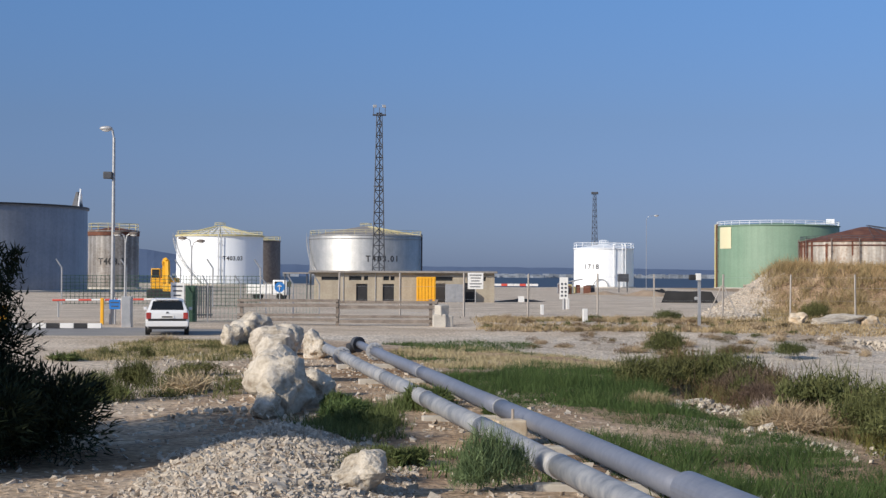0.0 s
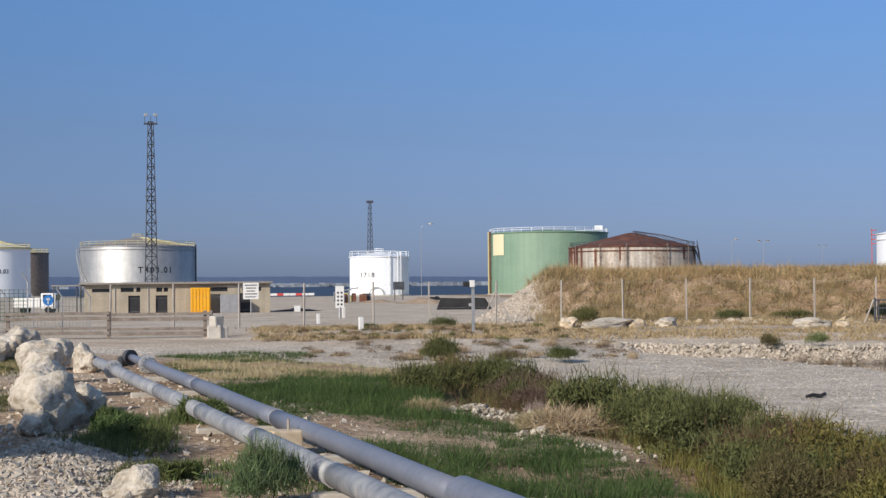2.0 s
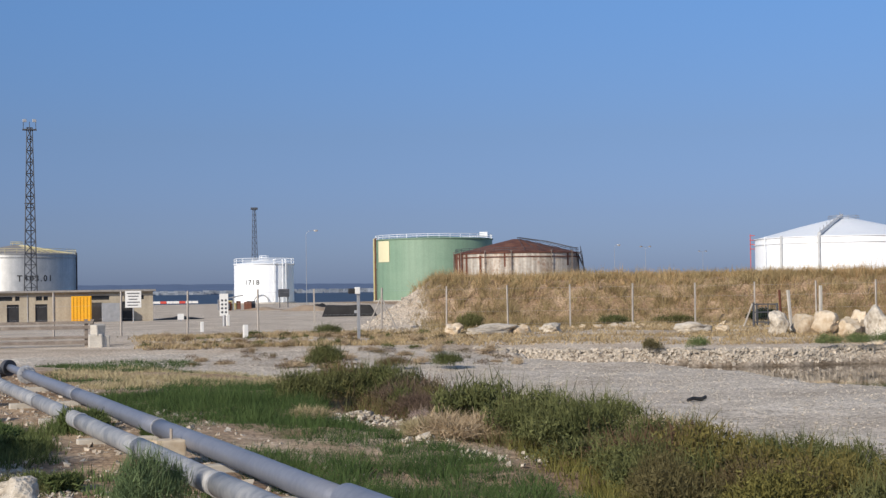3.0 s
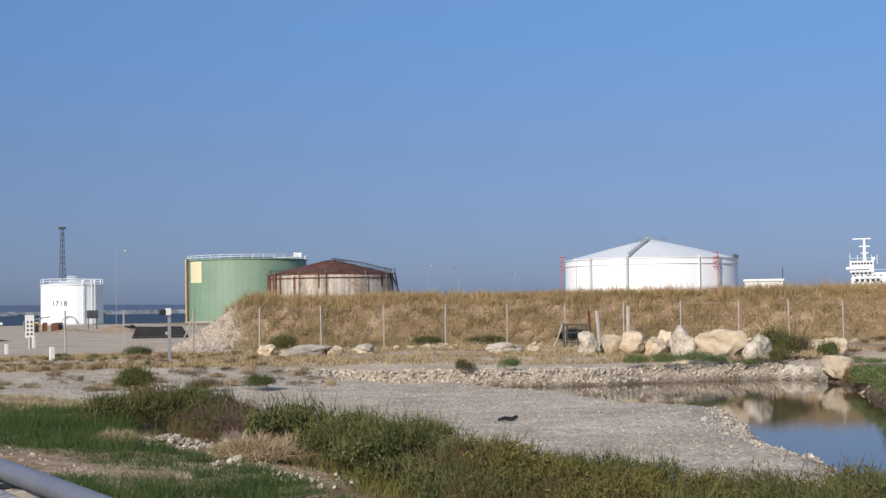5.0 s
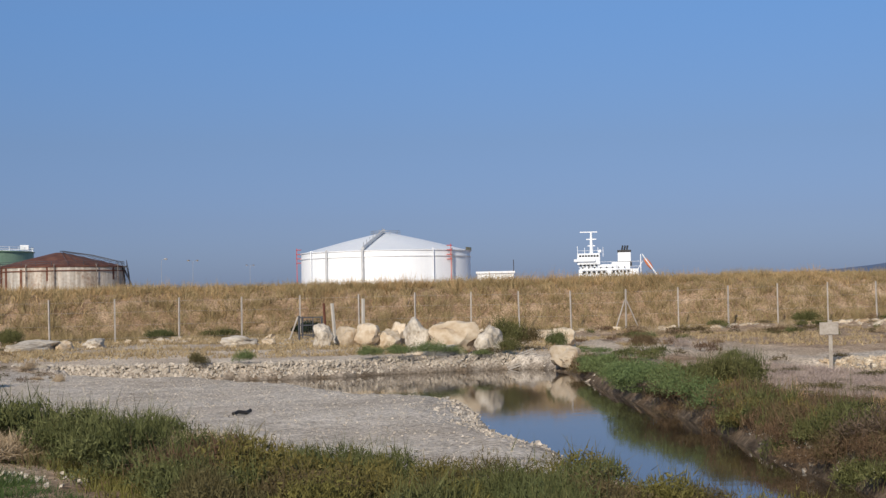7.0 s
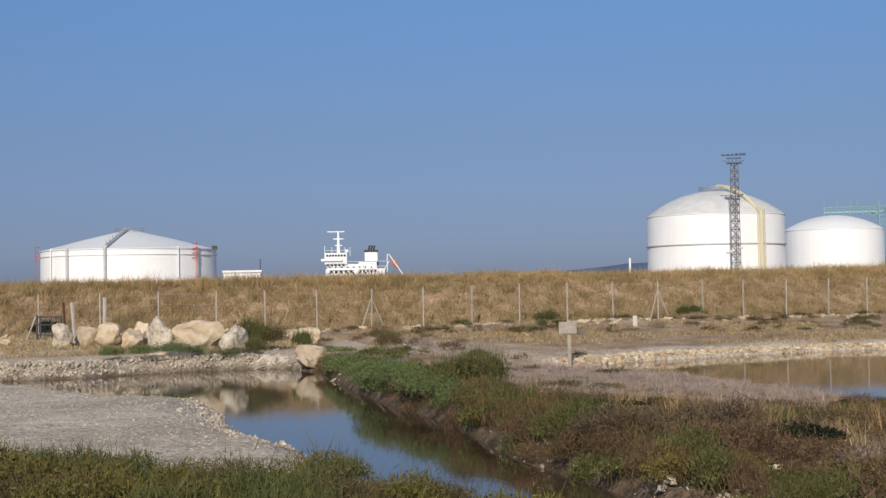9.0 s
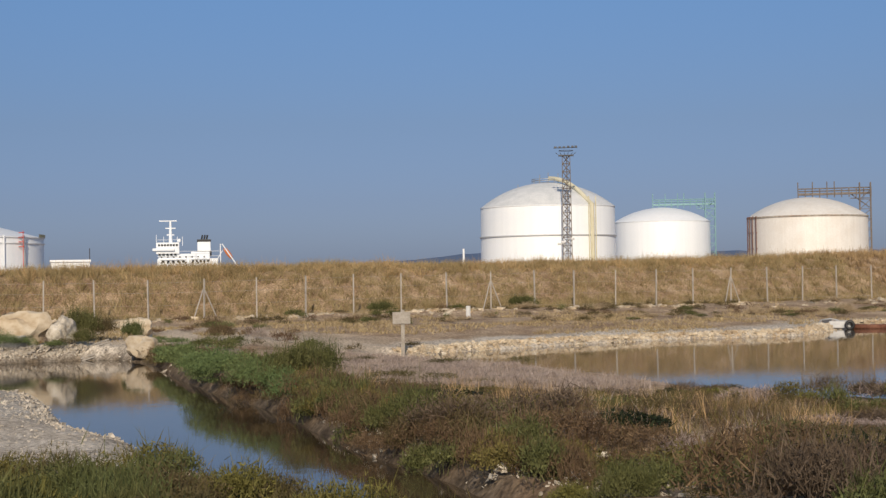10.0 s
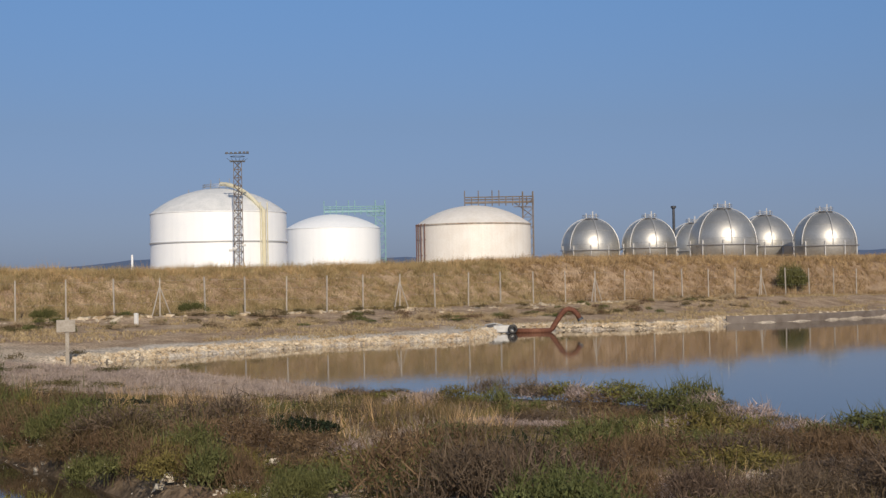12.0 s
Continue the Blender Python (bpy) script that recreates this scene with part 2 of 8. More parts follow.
def ground_material():
    """Sand, gravel, brown soil and rubble, blended by the zones stored on the sheet."""
    m = bpy.data.materials.new("open_ground")
    m.use_nodes = True
    n, l = m.node_tree.nodes, m.node_tree.links
    b = n["Principled BSDF"]
    b.inputs["Roughness"].default_value = 0.95
    b.inputs["Specular IOR Level"].default_value = 0.2
    tc, zone = n.new("ShaderNodeTexCoord"), n.new("ShaderNodeVertexColor")
    zone.layer_name = "zone"
    sep = n.new("ShaderNodeSeparateColor")
    l.new(zone.outputs[0], sep.inputs[0])

    def noise_ramp(scale, detail, lo, hi, a, c):
        t, r = n.new("ShaderNodeTexNoise"), n.new("ShaderNodeValToRGB")
        t.inputs["Scale"].default_value, t.inputs["Detail"].default_value = scale, detail
        l.new(tc.outputs["Object"], t.inputs["Vector"])
        r.color_ramp.elements[0].position, r.color_ramp.elements[0].color = lo, (*a, 1)
        r.color_ramp.elements[1].position, r.color_ramp.elements[1].color = hi, (*c, 1)
        l.new(t.outputs[0], r.inputs[0])
        return t.outputs[0], r.outputs[0]

    def blend(f, a, c, kind="MIX"):
        x = n.new("ShaderNodeMix")
        x.data_type, x.blend_type = "RGBA", kind
        if isinstance(f, float):
            x.inputs[0].default_value = f
        else:
            l.new(f, x.inputs[0])
        l.new(a, x.inputs[6])
        l.new(c, x.inputs[7])
        return x.outputs[2]

    _, sand = noise_ramp(0.35, 6, 0.35, 0.65, (0.48, 0.395, 0.30), (0.62, 0.535, 0.43))
    _, gravel = noise_ramp(1.1, 8, 0.35, 0.65, (0.445, 0.395, 0.33), (0.60, 0.54, 0.46))
    _, soil = noise_ramp(0.8, 7, 0.35, 0.65, (0.26, 0.175, 0.11), (0.45, 0.335, 0.225))
    _, mud = noise_ramp(1.4, 6, 0.4, 0.62, (0.045, 0.034, 0.024), (0.13, 0.10, 0.07))
    fine, grit = noise_ramp(9.0, 8, 0.34, 0.66, (0.62, 0.60, 0.58), (1.42, 1.42, 1.42))
    _, patch = noise_ramp(0.22, 4, 0.36, 0.62, (0.90, 0.87, 0.84), (1.12, 1.12, 1.12))
    c = blend(sep.outputs[0], sand, gravel)
    c = blend(sep.outputs[1], c, soil)
    c = blend(sep.outputs[2], c, mud)
    c = blend(1.0, blend(1.0, c, patch, "MULTIPLY"), grit, "MULTIPLY")
    l.new(c, b.inputs["Base Color"])
    bp = n.new("ShaderNodeBump")
    bp.inputs["Strength"].default_value, bp.inputs["Distance"].default_value = 0.8, 0.08
    l.new(fine, bp.inputs["Height"])
    l.new(bp.outputs[0], b.inputs["Normal"])
    return m


def water_material():
    m = bpy.data.materials.new("still_brackish_water")
    m.use_nodes = True
    n, l = m.node_tree.nodes, m.node_tree.links
    b = n["Principled BSDF"]
    b.inputs["Base Color"].default_value = (0.076, 0.054, 0.031, 1)
    b.inputs["Roughness"].default_value = 0.045
    b.inputs["IOR"].default_value = 1.33
    b.inputs["Specular IOR Level"].default_value = 0.5
    tc, t, bp = n.new("ShaderNodeTexCoord"), n.new("ShaderNodeTexNoise"), n.new("ShaderNodeBump")
    t.inputs["Scale"].default_value, t.inputs["Detail"].default_value = 2.2, 4.0
    bp.inputs["Strength"].default_value, bp.inputs["Distance"].default_value = 0.12, 0.012
    l.new(tc.outputs["Object"], t.inputs["Vector"])
    l.new(t.outputs[0], bp.inputs["Height"])
    l.new(bp.outputs[0], b.inputs["Normal"])
    return m


def sea_material():
    m = material("choppy_blue_sea", [(0.022, 0.042, 0.078), (0.035, 0.06, 0.10)], 0.02, 0.6, bump=0.4, fine=0.6, bump_size=0.4)
    return m


GROUND, WATER, SEA = ground_material(), water_material(), sea_material()


# ---- builders ----
def thing(name, label, category, at=(0, 0, 0), turn=0.0, group="", kind=""):
    ob = new(name)
    ob.matrix_basis = pose(*at, 0, 0, turn)
    return tagged(ob, label, category, group, kind)


def mesh_of(bm, mat, smooth=False, name="mesh"):
    me = bpy.data.meshes.new(name)
    bmesh.ops.recalc_face_normals(bm, faces=bm.faces)
    bm.to_mesh(me)
    bm.free()
    me.materials.append(mat)
    if smooth:
        me.polygons.foreach_set("use_smooth", [True] * len(me.polygons))
    return me


def part(name, bm, mat, parent, label="", smooth=False):
    """Links a bmesh as one mesh object under a thing or a part."""
    if isinstance(bm, bpy.types.Mesh):
        ob = new(name, bm)
    elif len(bm.verts):
        ob = new(name, mesh_of(bm, mat, smooth, name))
    else:
        ob = new(name)
        bm.free()
    ob.parent = parent
    return tagged(ob, label)


def solo(name, bm, mat, label, category, at=(0, 0, 0), turn=0.0, group="", kind="", smooth=False):
    ob = new(name, bm if isinstance(bm, bpy.types.Mesh) else mesh_of(bm, mat, smooth, name))
    ob.matrix_basis = pose(*at, 0, 0, turn)
    return tagged(ob, label, category, group, kind)


def box(bm, c, s, m=None, bevel=0.0):
    """A box with middle c and size s, its edges taken off by bevel."""
    r = bmesh.ops.create_cube(bm, size=1.0, matrix=(m or Matrix()) @ Matrix.Translation(c) @ Matrix.Diagonal((*s, 1)))
    if bevel:
        es = list({e for v in r["verts"] for e in v.link_edges})
        bmesh.ops.bevel(bm, geom=es, offset=bevel, segments=2, affect="EDGES", profile=0.6)
    return bm


def rod(bm, a, b, r, seg=8, r2=None):
    a, b = Vector(a), Vector(b)
    d = b - a
    m = Matrix.Translation((a + b) / 2) @ d.to_track_quat("Z", "Y").to_matrix().to_4x4()
    bmesh.ops.create_cone(bm, cap_ends=True, segments=seg, radius1=r, radius2=r if r2 is None else r2, depth=d.length, matrix=m)
    return bm


def lathe(bm, profile, seg=48, start=0.0, sweep=2 * math.pi):
    """Turns a profile of (radius, height) round the z axis."""
    closed = abs(sweep - 2 * math.pi) < 1e-6
    count = seg if closed else seg + 1
    rings = []
    for k in range(count):
        a = start + sweep * k / seg
        rings.append([bm.verts.new((r * math.cos(a), r * math.sin(a), z)) for r, z in profile])
    for k in range(seg):
        p, q = rings[k], rings[(k + 1) % count]
        for i in range(len(profile) - 1):
            bm.faces.new((p[i], q[i], q[i + 1], p[i + 1]))
    bmesh.ops.remove_doubles(bm, verts=bm.verts, dist=1e-4)
    return bm


def tube(bm, points, r, seg=8, closed=False):
    """A round bar along points."""
    pts = [Vector(p) for p in points]
    n = len(pts)
    rings = []
    for i, p in enumerate(pts):
        a = pts[i - 1] if (i > 0 or closed) else p
        b = pts[(i + 1) % n] if (i < n - 1 or closed) else p
        q = (b - a).to_track_quat("Z", "Y")
        rings.append([bm.verts.new(p + q @ Vector((r * math.cos(2 * math.pi * k / seg), r * math.sin(2 * math.pi * k / seg), 0))) for k in range(seg)])
    for i in range(n if closed else n - 1):
        p, q = rings[i], rings[(i + 1) % n]
        for k in range(seg):
            bm.faces.new((p[k], p[(k + 1) % seg], q[(k + 1) % seg], q[k]))
    if not closed:
        bm.faces.new(rings[0])
        bm.faces.new(rings[-1])
    return bm


def lettering(text, size, mat, parent, place, name="lettering", spread=1.0):
    """Built-in font as a thin mesh; place maps a flat point (u, v) to a place on the thing."""
    cu = bpy.data.curves.new("letters", "FONT")
    cu.body, cu.size, cu.align_x, cu.space_character = text, size, "CENTER", spread
    cu.resolution_u, cu.offset = 3, 0.018 * size
    tmp = new("letters", cu)
    bpy.context.view_layer.update()
    me = bpy.data.meshes.new_from_object(tmp.evaluated_get(bpy.context.evaluated_depsgraph_get()))
    bpy.data.objects.remove(tmp)
    bpy.data.curves.remove(cu)
    holder = part(name, bmesh.new(), mat, parent)
    bm = bmesh.new()
    bm.from_mesh(me)
    bpy.data.meshes.remove(me)
    todo = set(bm.verts)
    while todo:
        seed = todo.pop()
        island, grow = {seed}, [seed]
        while grow:
            for e in grow.pop().link_edges:
                for v in e.verts:
                    if v not in island:
                        island.add(v)
                        grow.append(v)
        todo -= island
        order = {v: k for k, v in enumerate(island)}
        one = bpy.data.meshes.new("character")
        one.from_pydata([place(v.co.x, v.co.y) for v in island], [], [[order[v] for v in f.verts] for f in bm.faces if f.verts[0] in island])
        one.materials.append(mat)
        part("character", one, mat, holder)
    bm.free()
    return holder


def on_line(x, line):
    return float(np.interp(x, [p[0] for p in line], [p[1] for p in line]))


def stone_mesh(seed, mat, rough=0.28, cuts=3):
    """An angular boulder about 1 m across, standing on z = 0."""
    rng = random.Random(seed)
    bm = bmesh.new()
    bmesh.ops.create_icosphere(bm, subdivisions=cuts, radius=0.5)
    planes = [(Vector((rng.gauss(0, 1), rng.gauss(0, 1), rng.gauss(0, 0.7))).normalized(), rng.uniform(0.30, 0.42)) for _ in range(9)]
    off = Vector((rng.uniform(-50, 50), rng.uniform(-50, 50), rng.uniform(-50, 50)))
    for v in bm.verts:
        for nrm, d in planes:
            over = v.co.dot(nrm) - d
            if over > 0:
                v.co -= nrm * over * 0.9
        nn = v.co.normalized()
        v.co += nn * (noise.noise(v.co * 2.2 + off) * rough * 0.6 + noise.noise(v.co * 6.0 + off) * rough * 0.28 + noise.noise(v.co * 15.0 + off) * rough * 0.10)
    low = min(v.co.z for v in bm.verts)
    for v in bm.verts:
        v.co.z = max(v.co.z - low - 0.06, -0.06)
    me = mesh_of(bm, mat, True, "stone")
    me.set_sharp_from_angle(angle=radians(38))
    return me


# ---- the land: one sheet, with two sheets of water let into it ----
CHANNEL = [(17.6, 64.0), (19.4, 62.5), (21.4, 61.3), (23.1, 60.4), (25.5, 59.2), (28.4, 58.6), (30.5, 58.9), (33.7, 58.9), (36.5, 58.4), (37.6, 57.2), (36.6, 53), (34.6, 49.5), (31.3, 43.8), (28.1, 37.5), (25.6, 32),
           (24.0, 29), (22.6, 26.5), (21.2, 24.1), (19.9, 21.6), (18.9, 19.2), (17.9, 17.2), (16.9, 15.5), (15.5, 12), (12, 4), (9, 5), (12.6, 13), (14.8, 18), (16.6, 24), (18.3, 27.2), (19.0, 29.7), (19.7, 32.2), (22.4, 37.4),
           (24.0, 40.8), (22.4, 43.0), (23.0, 48), (22.4, 51.5), (21.6, 56.4), (20.3, 58.6), (18.9, 61.2)]
POND = [(44, 46), (48.8, 48), (56, 47.8), (63.7, 46.7), (70.5, 43.2), (74, 43.9), (80, 46.6), (84.3, 44.9), (85.6, 41.5), (90, 38.9), (96.3, 38.4), (99, 36), (103, 34), (109, 32.5), (140, 20), (140, -40), (21, -40), (22, -12),
        (24.3, 0), (27.7, 8), (29.3, 9.6), (33.2, 14.3), (34.2, 21), (36.6, 25), (38.4, 28), (39.8, 31), (43, 38.5)]
GRAVEL_SPIT = [(-6, 61), (-3, 55), (2, 50), (5, 47.5), (7.4, 44), (8.2, 38), (9.6, 32), (11.2, 26), (12.8, 21), (15.5, 21.5), (16.9, 24), (18.5, 27.2), (19.2, 29.7), (19.9, 32.2), (22.6, 37.4), (24.2, 40.8), (22.6, 43), (23.2, 48),
               (22.6, 51.5), (21.8, 56.4), (20.5, 58.6), (18.9, 61.4), (16.5, 63), (10, 63), (3, 63)]
SPOIL = [(-3.2, 13), (-3.4, 17), (-3.5, 20), (-3.0, 22.6), (-1.9, 23.4), (-1.0, 21.0), (-0.5, 17), (-0.6, 12)]
FENCE_LINE = [(-30, 87.5), (20.3, 88.7), (36, 83.6), (52, 75.6), (63.5, 69.6), (82, 64.6), (98, 60.3), (114, 54.6), (138, 47.6), (158, 41.7), (215, 24), (400, -20)]
WATER_Z = -1.0


def away(px, py, poly):
    """Distance from a closed outline, negative inside; px, py are arrays."""
    best = np.full(px.shape, 1e9)
    inside = np.zeros(px.shape, bool)
    for (ax, ay), (bx, by) in zip(poly, poly[1:] + poly[:1]):
        ex, ey = bx - ax, by - ay
        k = np.clip(((px - ax) * ex + (py - ay) * ey) / (ex * ex + ey * ey), 0, 1)
        best = np.minimum(best, np.hypot(px - ax - k * ex, py - ay - k * ey))
        cross = ((ay > py) != (by > py)) & (px < (bx - ax) * (py - ay) / (by - ay + 1e-12) + ax)
        inside ^= cross
    return np.where(inside, -best, best)


def step(a, b, v):
    t = np.clip((v - a) / (b - a), 0, 1)
    return t * t * (3 - 2 * t)


_seed = np.random.RandomState(5)
WAVES = [(_seed.uniform(0, 2 * math.pi), _seed.uniform(0, 2 * math.pi), 2 * math.pi / w, a) for w, a in
         [(17, 1), (11, .9), (7.3, .8), (5.1, .6), (3.7, .55), (2.6, .45), (1.9, .4), (1.35, .35), (1.05, .3), (6.1, .6), (2.2, .4), (1.6, .35)]]


def ripple(x, y):
    """Smooth uneven ground, about -1 to 1."""
    s = 0
    for a, p, k, amp in WAVES:
        s = s + amp * np.sin(k * (x * math.cos(a) + y * math.sin(a)) + p + 1.3 * np.sin(0.31 * k * (y * math.cos(a) - x * math.sin(a)) + 2 * p))
    return s / 3.6


def fence_y(x):
    return np.interp(x, [p[0] for p in FENCE_LINE], [p[1] for p in FENCE_LINE])


def height(x, y):
    x, y = np.asarray(x, float), np.asarray(y, float)
    c, p, g, s = away(x, y, CHANNEL), away(x, y, POND), away(x, y, GRAVEL_SPIT), away(x, y, SPOIL)
    low = step(0.5, 7, x) * step(62, 50, y) * step(-30, -10, y)
    h = -0.32 * low + 0.16 * ripple(0.9 * x + 4, 0.9 * y) * step(15.5, 18, x) * step(34, 26, x) * step(30, 22, y) - 0.25 * step(7, 11, x) * step(34, 22, y) * step(-30, -10, y)
    h = h - 0.2 * step(1.5, -2.5, g)
    between = step(0, 1.5, c) * step(0, 2.0, p) * step(17, 22, x + 0.2 * y) * step(50, 40, y)
    h = h - between * (0.06 + 0.34 * step(24, 31, x - 0.12 * (y - 15)))
    h = h - 0.30 * step(10, 17, x) * step(46, 38, x) * step(54, 57, y) * step(70, 63, y)
    rough = 0.05 + 0.07 * step(2, 6, x) * step(60, 45, y) * step(-1.0, 1.0, g)
    calm = np.where((y > 57) & (x < 0), 0.0, 1.0) * step(120, 100, np.abs(y)) * step(240, 150, np.abs(x))
    h = h + ripple(x, y) * rough * calm
    h = h + 0.30 * step(0.3, -1.2, s)
    k = np.where(g < 0.4, 0.26, np.where(y > 55, 1.7, np.where(x - 0.5 * y > 7, 1.2, 0.5)))
    shore = np.minimum(np.where(c > 0, c * k, c * 0.6), np.where(p > 0, p * np.where((y > 27) & (x > 45), np.minimum(1.0, 0.26 / np.maximum(p, 0.01) + 0.07), np.where((y > 24) & (x > 28), 0.13, 0.6)), p * 0.5))
    h = np.minimum(h, np.maximum(WATER_Z + shore + 0.08 * ripple(3 * x, 3 * y) * (shore > 0.05), -2.0))
    # the dike behind the fence
    d = (y - fence_y(x)) * 0.95
    top = np.interp(x - 0.2 * (y - 88) * step(40, 25, x), [14.7, 17.0, 19.3, 60, 82, 98, 114, 138, 158, 220], [0, 1.45, 2.95, 2.95, 2.88, 2.92, 3.12, 3.3, 3.35, 3.9])
    h = h + (0.2 * step(52, 75, x) + 0.35 * step(88, 128, x)) * step(-9, -3, d)
    prof = step(1.6, 8.5, d) * step(24, 15, d)
    h = h + top * prof * (1 + 0.03 * ripple(x * 0.6, y * 0.6))
    # low rise of rubble in front of the fence
    h = h + 0.22 * step(-7, -3.5, d) * step(0.5, -2, d) * step(16, 22, x) * step(90, 60, x) * (0.6 + 0.5 * ripple(x, y))
    coast = np.interp(x, [-900, -120, 4, 9, 150, 300, 900], [520, 440, 425, 338, 330, 260, 40])
    h = h - 3.0 * step(0, 6, y - coast)
    return h


def land_axis(fine_a, fine_b, stepsize, far):
    mid = np.arange(fine_a, fine_b, stepsize)
    grow, out = stepsize, [fine_b]
    while out[-1] < far:
        grow *= 1.09
        out.append(out[-1] + grow)
    grow, back = stepsize, [fine_a]
    while back[-1] > -far:
        grow *= 1.22
        back.append(back[-1] - grow)
    return np.array(back[:0:-1] + list(mid) + out)


def land():
    xs, ys = land_axis(-12, 74, 0.40, 2500), land_axis(8, 96, 0.40, 2500)
    gx, gy = np.meshgrid(xs, ys)
    gz = height(gx, gy)
    nx, ny = len(xs), len(ys)
    verts = np.stack([gx, gy, gz], -1).reshape(-1, 3)
    i = np.arange(nx * ny).reshape(ny, nx)
    faces = np.stack([i[:-1, :-1], i[:-1, 1:], i[1:, 1:], i[1:, :-1]], -1).reshape(-1, 4)
    me = bpy.data.meshes.new("ground")
    me.from_pydata(verts.tolist(), [], faces.tolist())
    me.materials.append(GROUND)
    me.polygons.foreach_set("use_smooth", [True] * len(me.polygons))
    fx, fy = gx.ravel(), gy.ravel()
    c, p, g, s = (away(fx, fy, q) for q in (CHANNEL, POND, GRAVEL_SPIT, SPOIL))
    wob = ripple(fx * 1.3, fy * 1.3)
    gravel = np.maximum(step(0.6, -0.6, g + 0.5 * wob), 0.4 * step(0.4, -0.5, s + 0.3 * wob))
    gravel = np.maximum(gravel, 0.5 * step(70, 90, fy))
    soil = np.where(fy < 26, step(-16, -12, fx), step(-7, -4, fx)) * step(62, 50, fy) * (1 - gravel) * step(-14, -6, fy) * np.clip(0.9 + 0.5 * wob, 0, 1)
    dry = 0.85 * step(45, 50, fx) * step(0.8, 2.5, p) * step(20, 34, fy)
    dike = step(1.0, 3.5, (fy - fence_y(fx))) * step(30, 22, fy - fence_y(fx)) * step(17.6, 18.6, fx - 0.2 * (fy - 88))
    soil = soil * (1 - step(38, 46, fx) * step(30, 40, fy)) * (1 - step(50, 56, fy) * step(10, 18, fx))
    gravel = np.maximum(gravel, 0.8 * step(2.6, 0.8, np.abs(fx - 16.9 - 0.2 * (fy - 87))) * step(82, 85, fy) * step(96, 92, fy))
    shelf = step(45, 49, fx) * step(3.4, 2.2, p + 0.4 * wob) * step(20, 34, fy)
    gravel, dry = np.maximum(gravel, shelf), dry * (1 - shelf)
    soil = np.maximum(np.maximum(soil * (1 - shelf), dry), dike * step(18.6, 19.6, fx - 0.2 * (fy - 88)))
    wet = np.minimum(c, p)
    mud = step(0.42, 0.05, wet + 0.12 * wob) * np.where(g < 0.4, 0.25, 0.95) * np.where((p < 2) & (fy > 26) & (fx > 42), 0.2, 1.0)
    earth = step(2.2, 1.2, c) * step(7, 8, fx - 0.5 * fy) * step(32, 29, fy)
    mud = np.maximum(mud, 0.45 * earth)
    facing_bank = step(1.3, 0.8, c) * step(55.5, 57, fy)
    gravel, soil, mud = np.maximum(gravel, facing_bank), soil * (1 - facing_bank), np.where(facing_bank > 0.1, mud * step(0.22, 0.05, c), mud)
    col = np.stack([gravel, soil, np.clip(mud, 0, 1), np.ones_like(mud)], -1)
    at = me.color_attributes.new("zone", "FLOAT_COLOR", "POINT")
    at.data.foreach_set("color", col.astype(np.float32).ravel())
    return tagged(new("ground", me), "pale sandy ground with gravel, brown soil and a grassy dike", "ground", kind="structure")


ground = land()


def sheet(name, x0, y0, x1, y1, z, mat, label, category):
    bm = bmesh.new()
    bm.faces.new([bm.verts.new(v) for v in ((x0, y0, z), (x1, y0, z), (x1, y1, z), (x0, y1, z))])
    return solo(name, bm, mat, label, category, kind="structure")


sheet("water", 5, -42, 142, 63, WATER_Z, WATER, "still brackish water in a channel and a pond", "water")
sheet("sea", -4400, -600, 4400, 4400, -1.5, SEA, "hazy dark blue sea beyond the quay", "sea")


def hills():
    """The far shore: low hills, with the haze put into their blue-grey colour."""
    ridge = [(-40, .5), (-22, .75), (-16, .95), (-12, 1.0), (-10.8, .88), (-9.3, .62), (-7.5, .42), (-5, .37), (-2, .34), (2, .33), (6, .30), (10, .26), (18, .25), (30, .3),
             (40, .45), (43.5, .62), (44.8, .72), (46, .86), (50, .9), (56, .8), (60, .74), (66, .72), (75, .75), (95, .6)]
    verts, faces = [], []
    for k in range(541):
        a = -40 + k * 0.25
        el = on_line(a, ridge) + 0.025 * noise.noise((a * 1.7, 3.1, 0)) + 0.012 * noise.noise((a * 6, 9.1, 0))
        s, c = math.sin(radians(a)), math.cos(radians(a))
        top = EYE + 4000 * math.tan(radians(el))
        verts += [(3700 * s, 3700 * c, -3), (3900 * s, 3900 * c, top * 0.6), (4000 * s, 4000 * c, top), (4200 * s, 4200 * c, -3)]
        if k:
            b = 4 * k
            faces += [(b - 4 + j, b + j, b + j + 1, b - 3 + j) for j in range(3)]
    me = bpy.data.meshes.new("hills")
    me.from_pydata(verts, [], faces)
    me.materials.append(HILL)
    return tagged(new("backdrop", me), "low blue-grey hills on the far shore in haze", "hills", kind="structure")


hills()


def road():
    """The asphalt lane by which the car stands, a little proud of the sand."""
    bm = bmesh.new()
    out = [(-90, 60.5), (-26, 59.5), (-14, 58.8), (-9.2, 59.6), (-8.2, 63), (-9.5, 66.5), (-16, 68.2), (-30, 69.0), (-90, 71)]
    low = [bm.verts.new((x, y, -0.05)) for x, y in out]
    hi = [bm.verts.new((x, y, 0.012)) for x, y in out]
    bm.faces.new(hi)
    for k in range(len(out)):
        j = (k + 1) % len(out)
        bm.faces.new((low[k], low[j], hi[j], hi[k]))
    solo("road", bm, ASPHALT, "sun-bleached grey asphalt lane before the depot gate", "road", kind="structure")


road()


# ---- storage tanks ----
def at(az, dist):
    a = radians(az)
    return dist * math.sin(a), dist * math.cos(a)


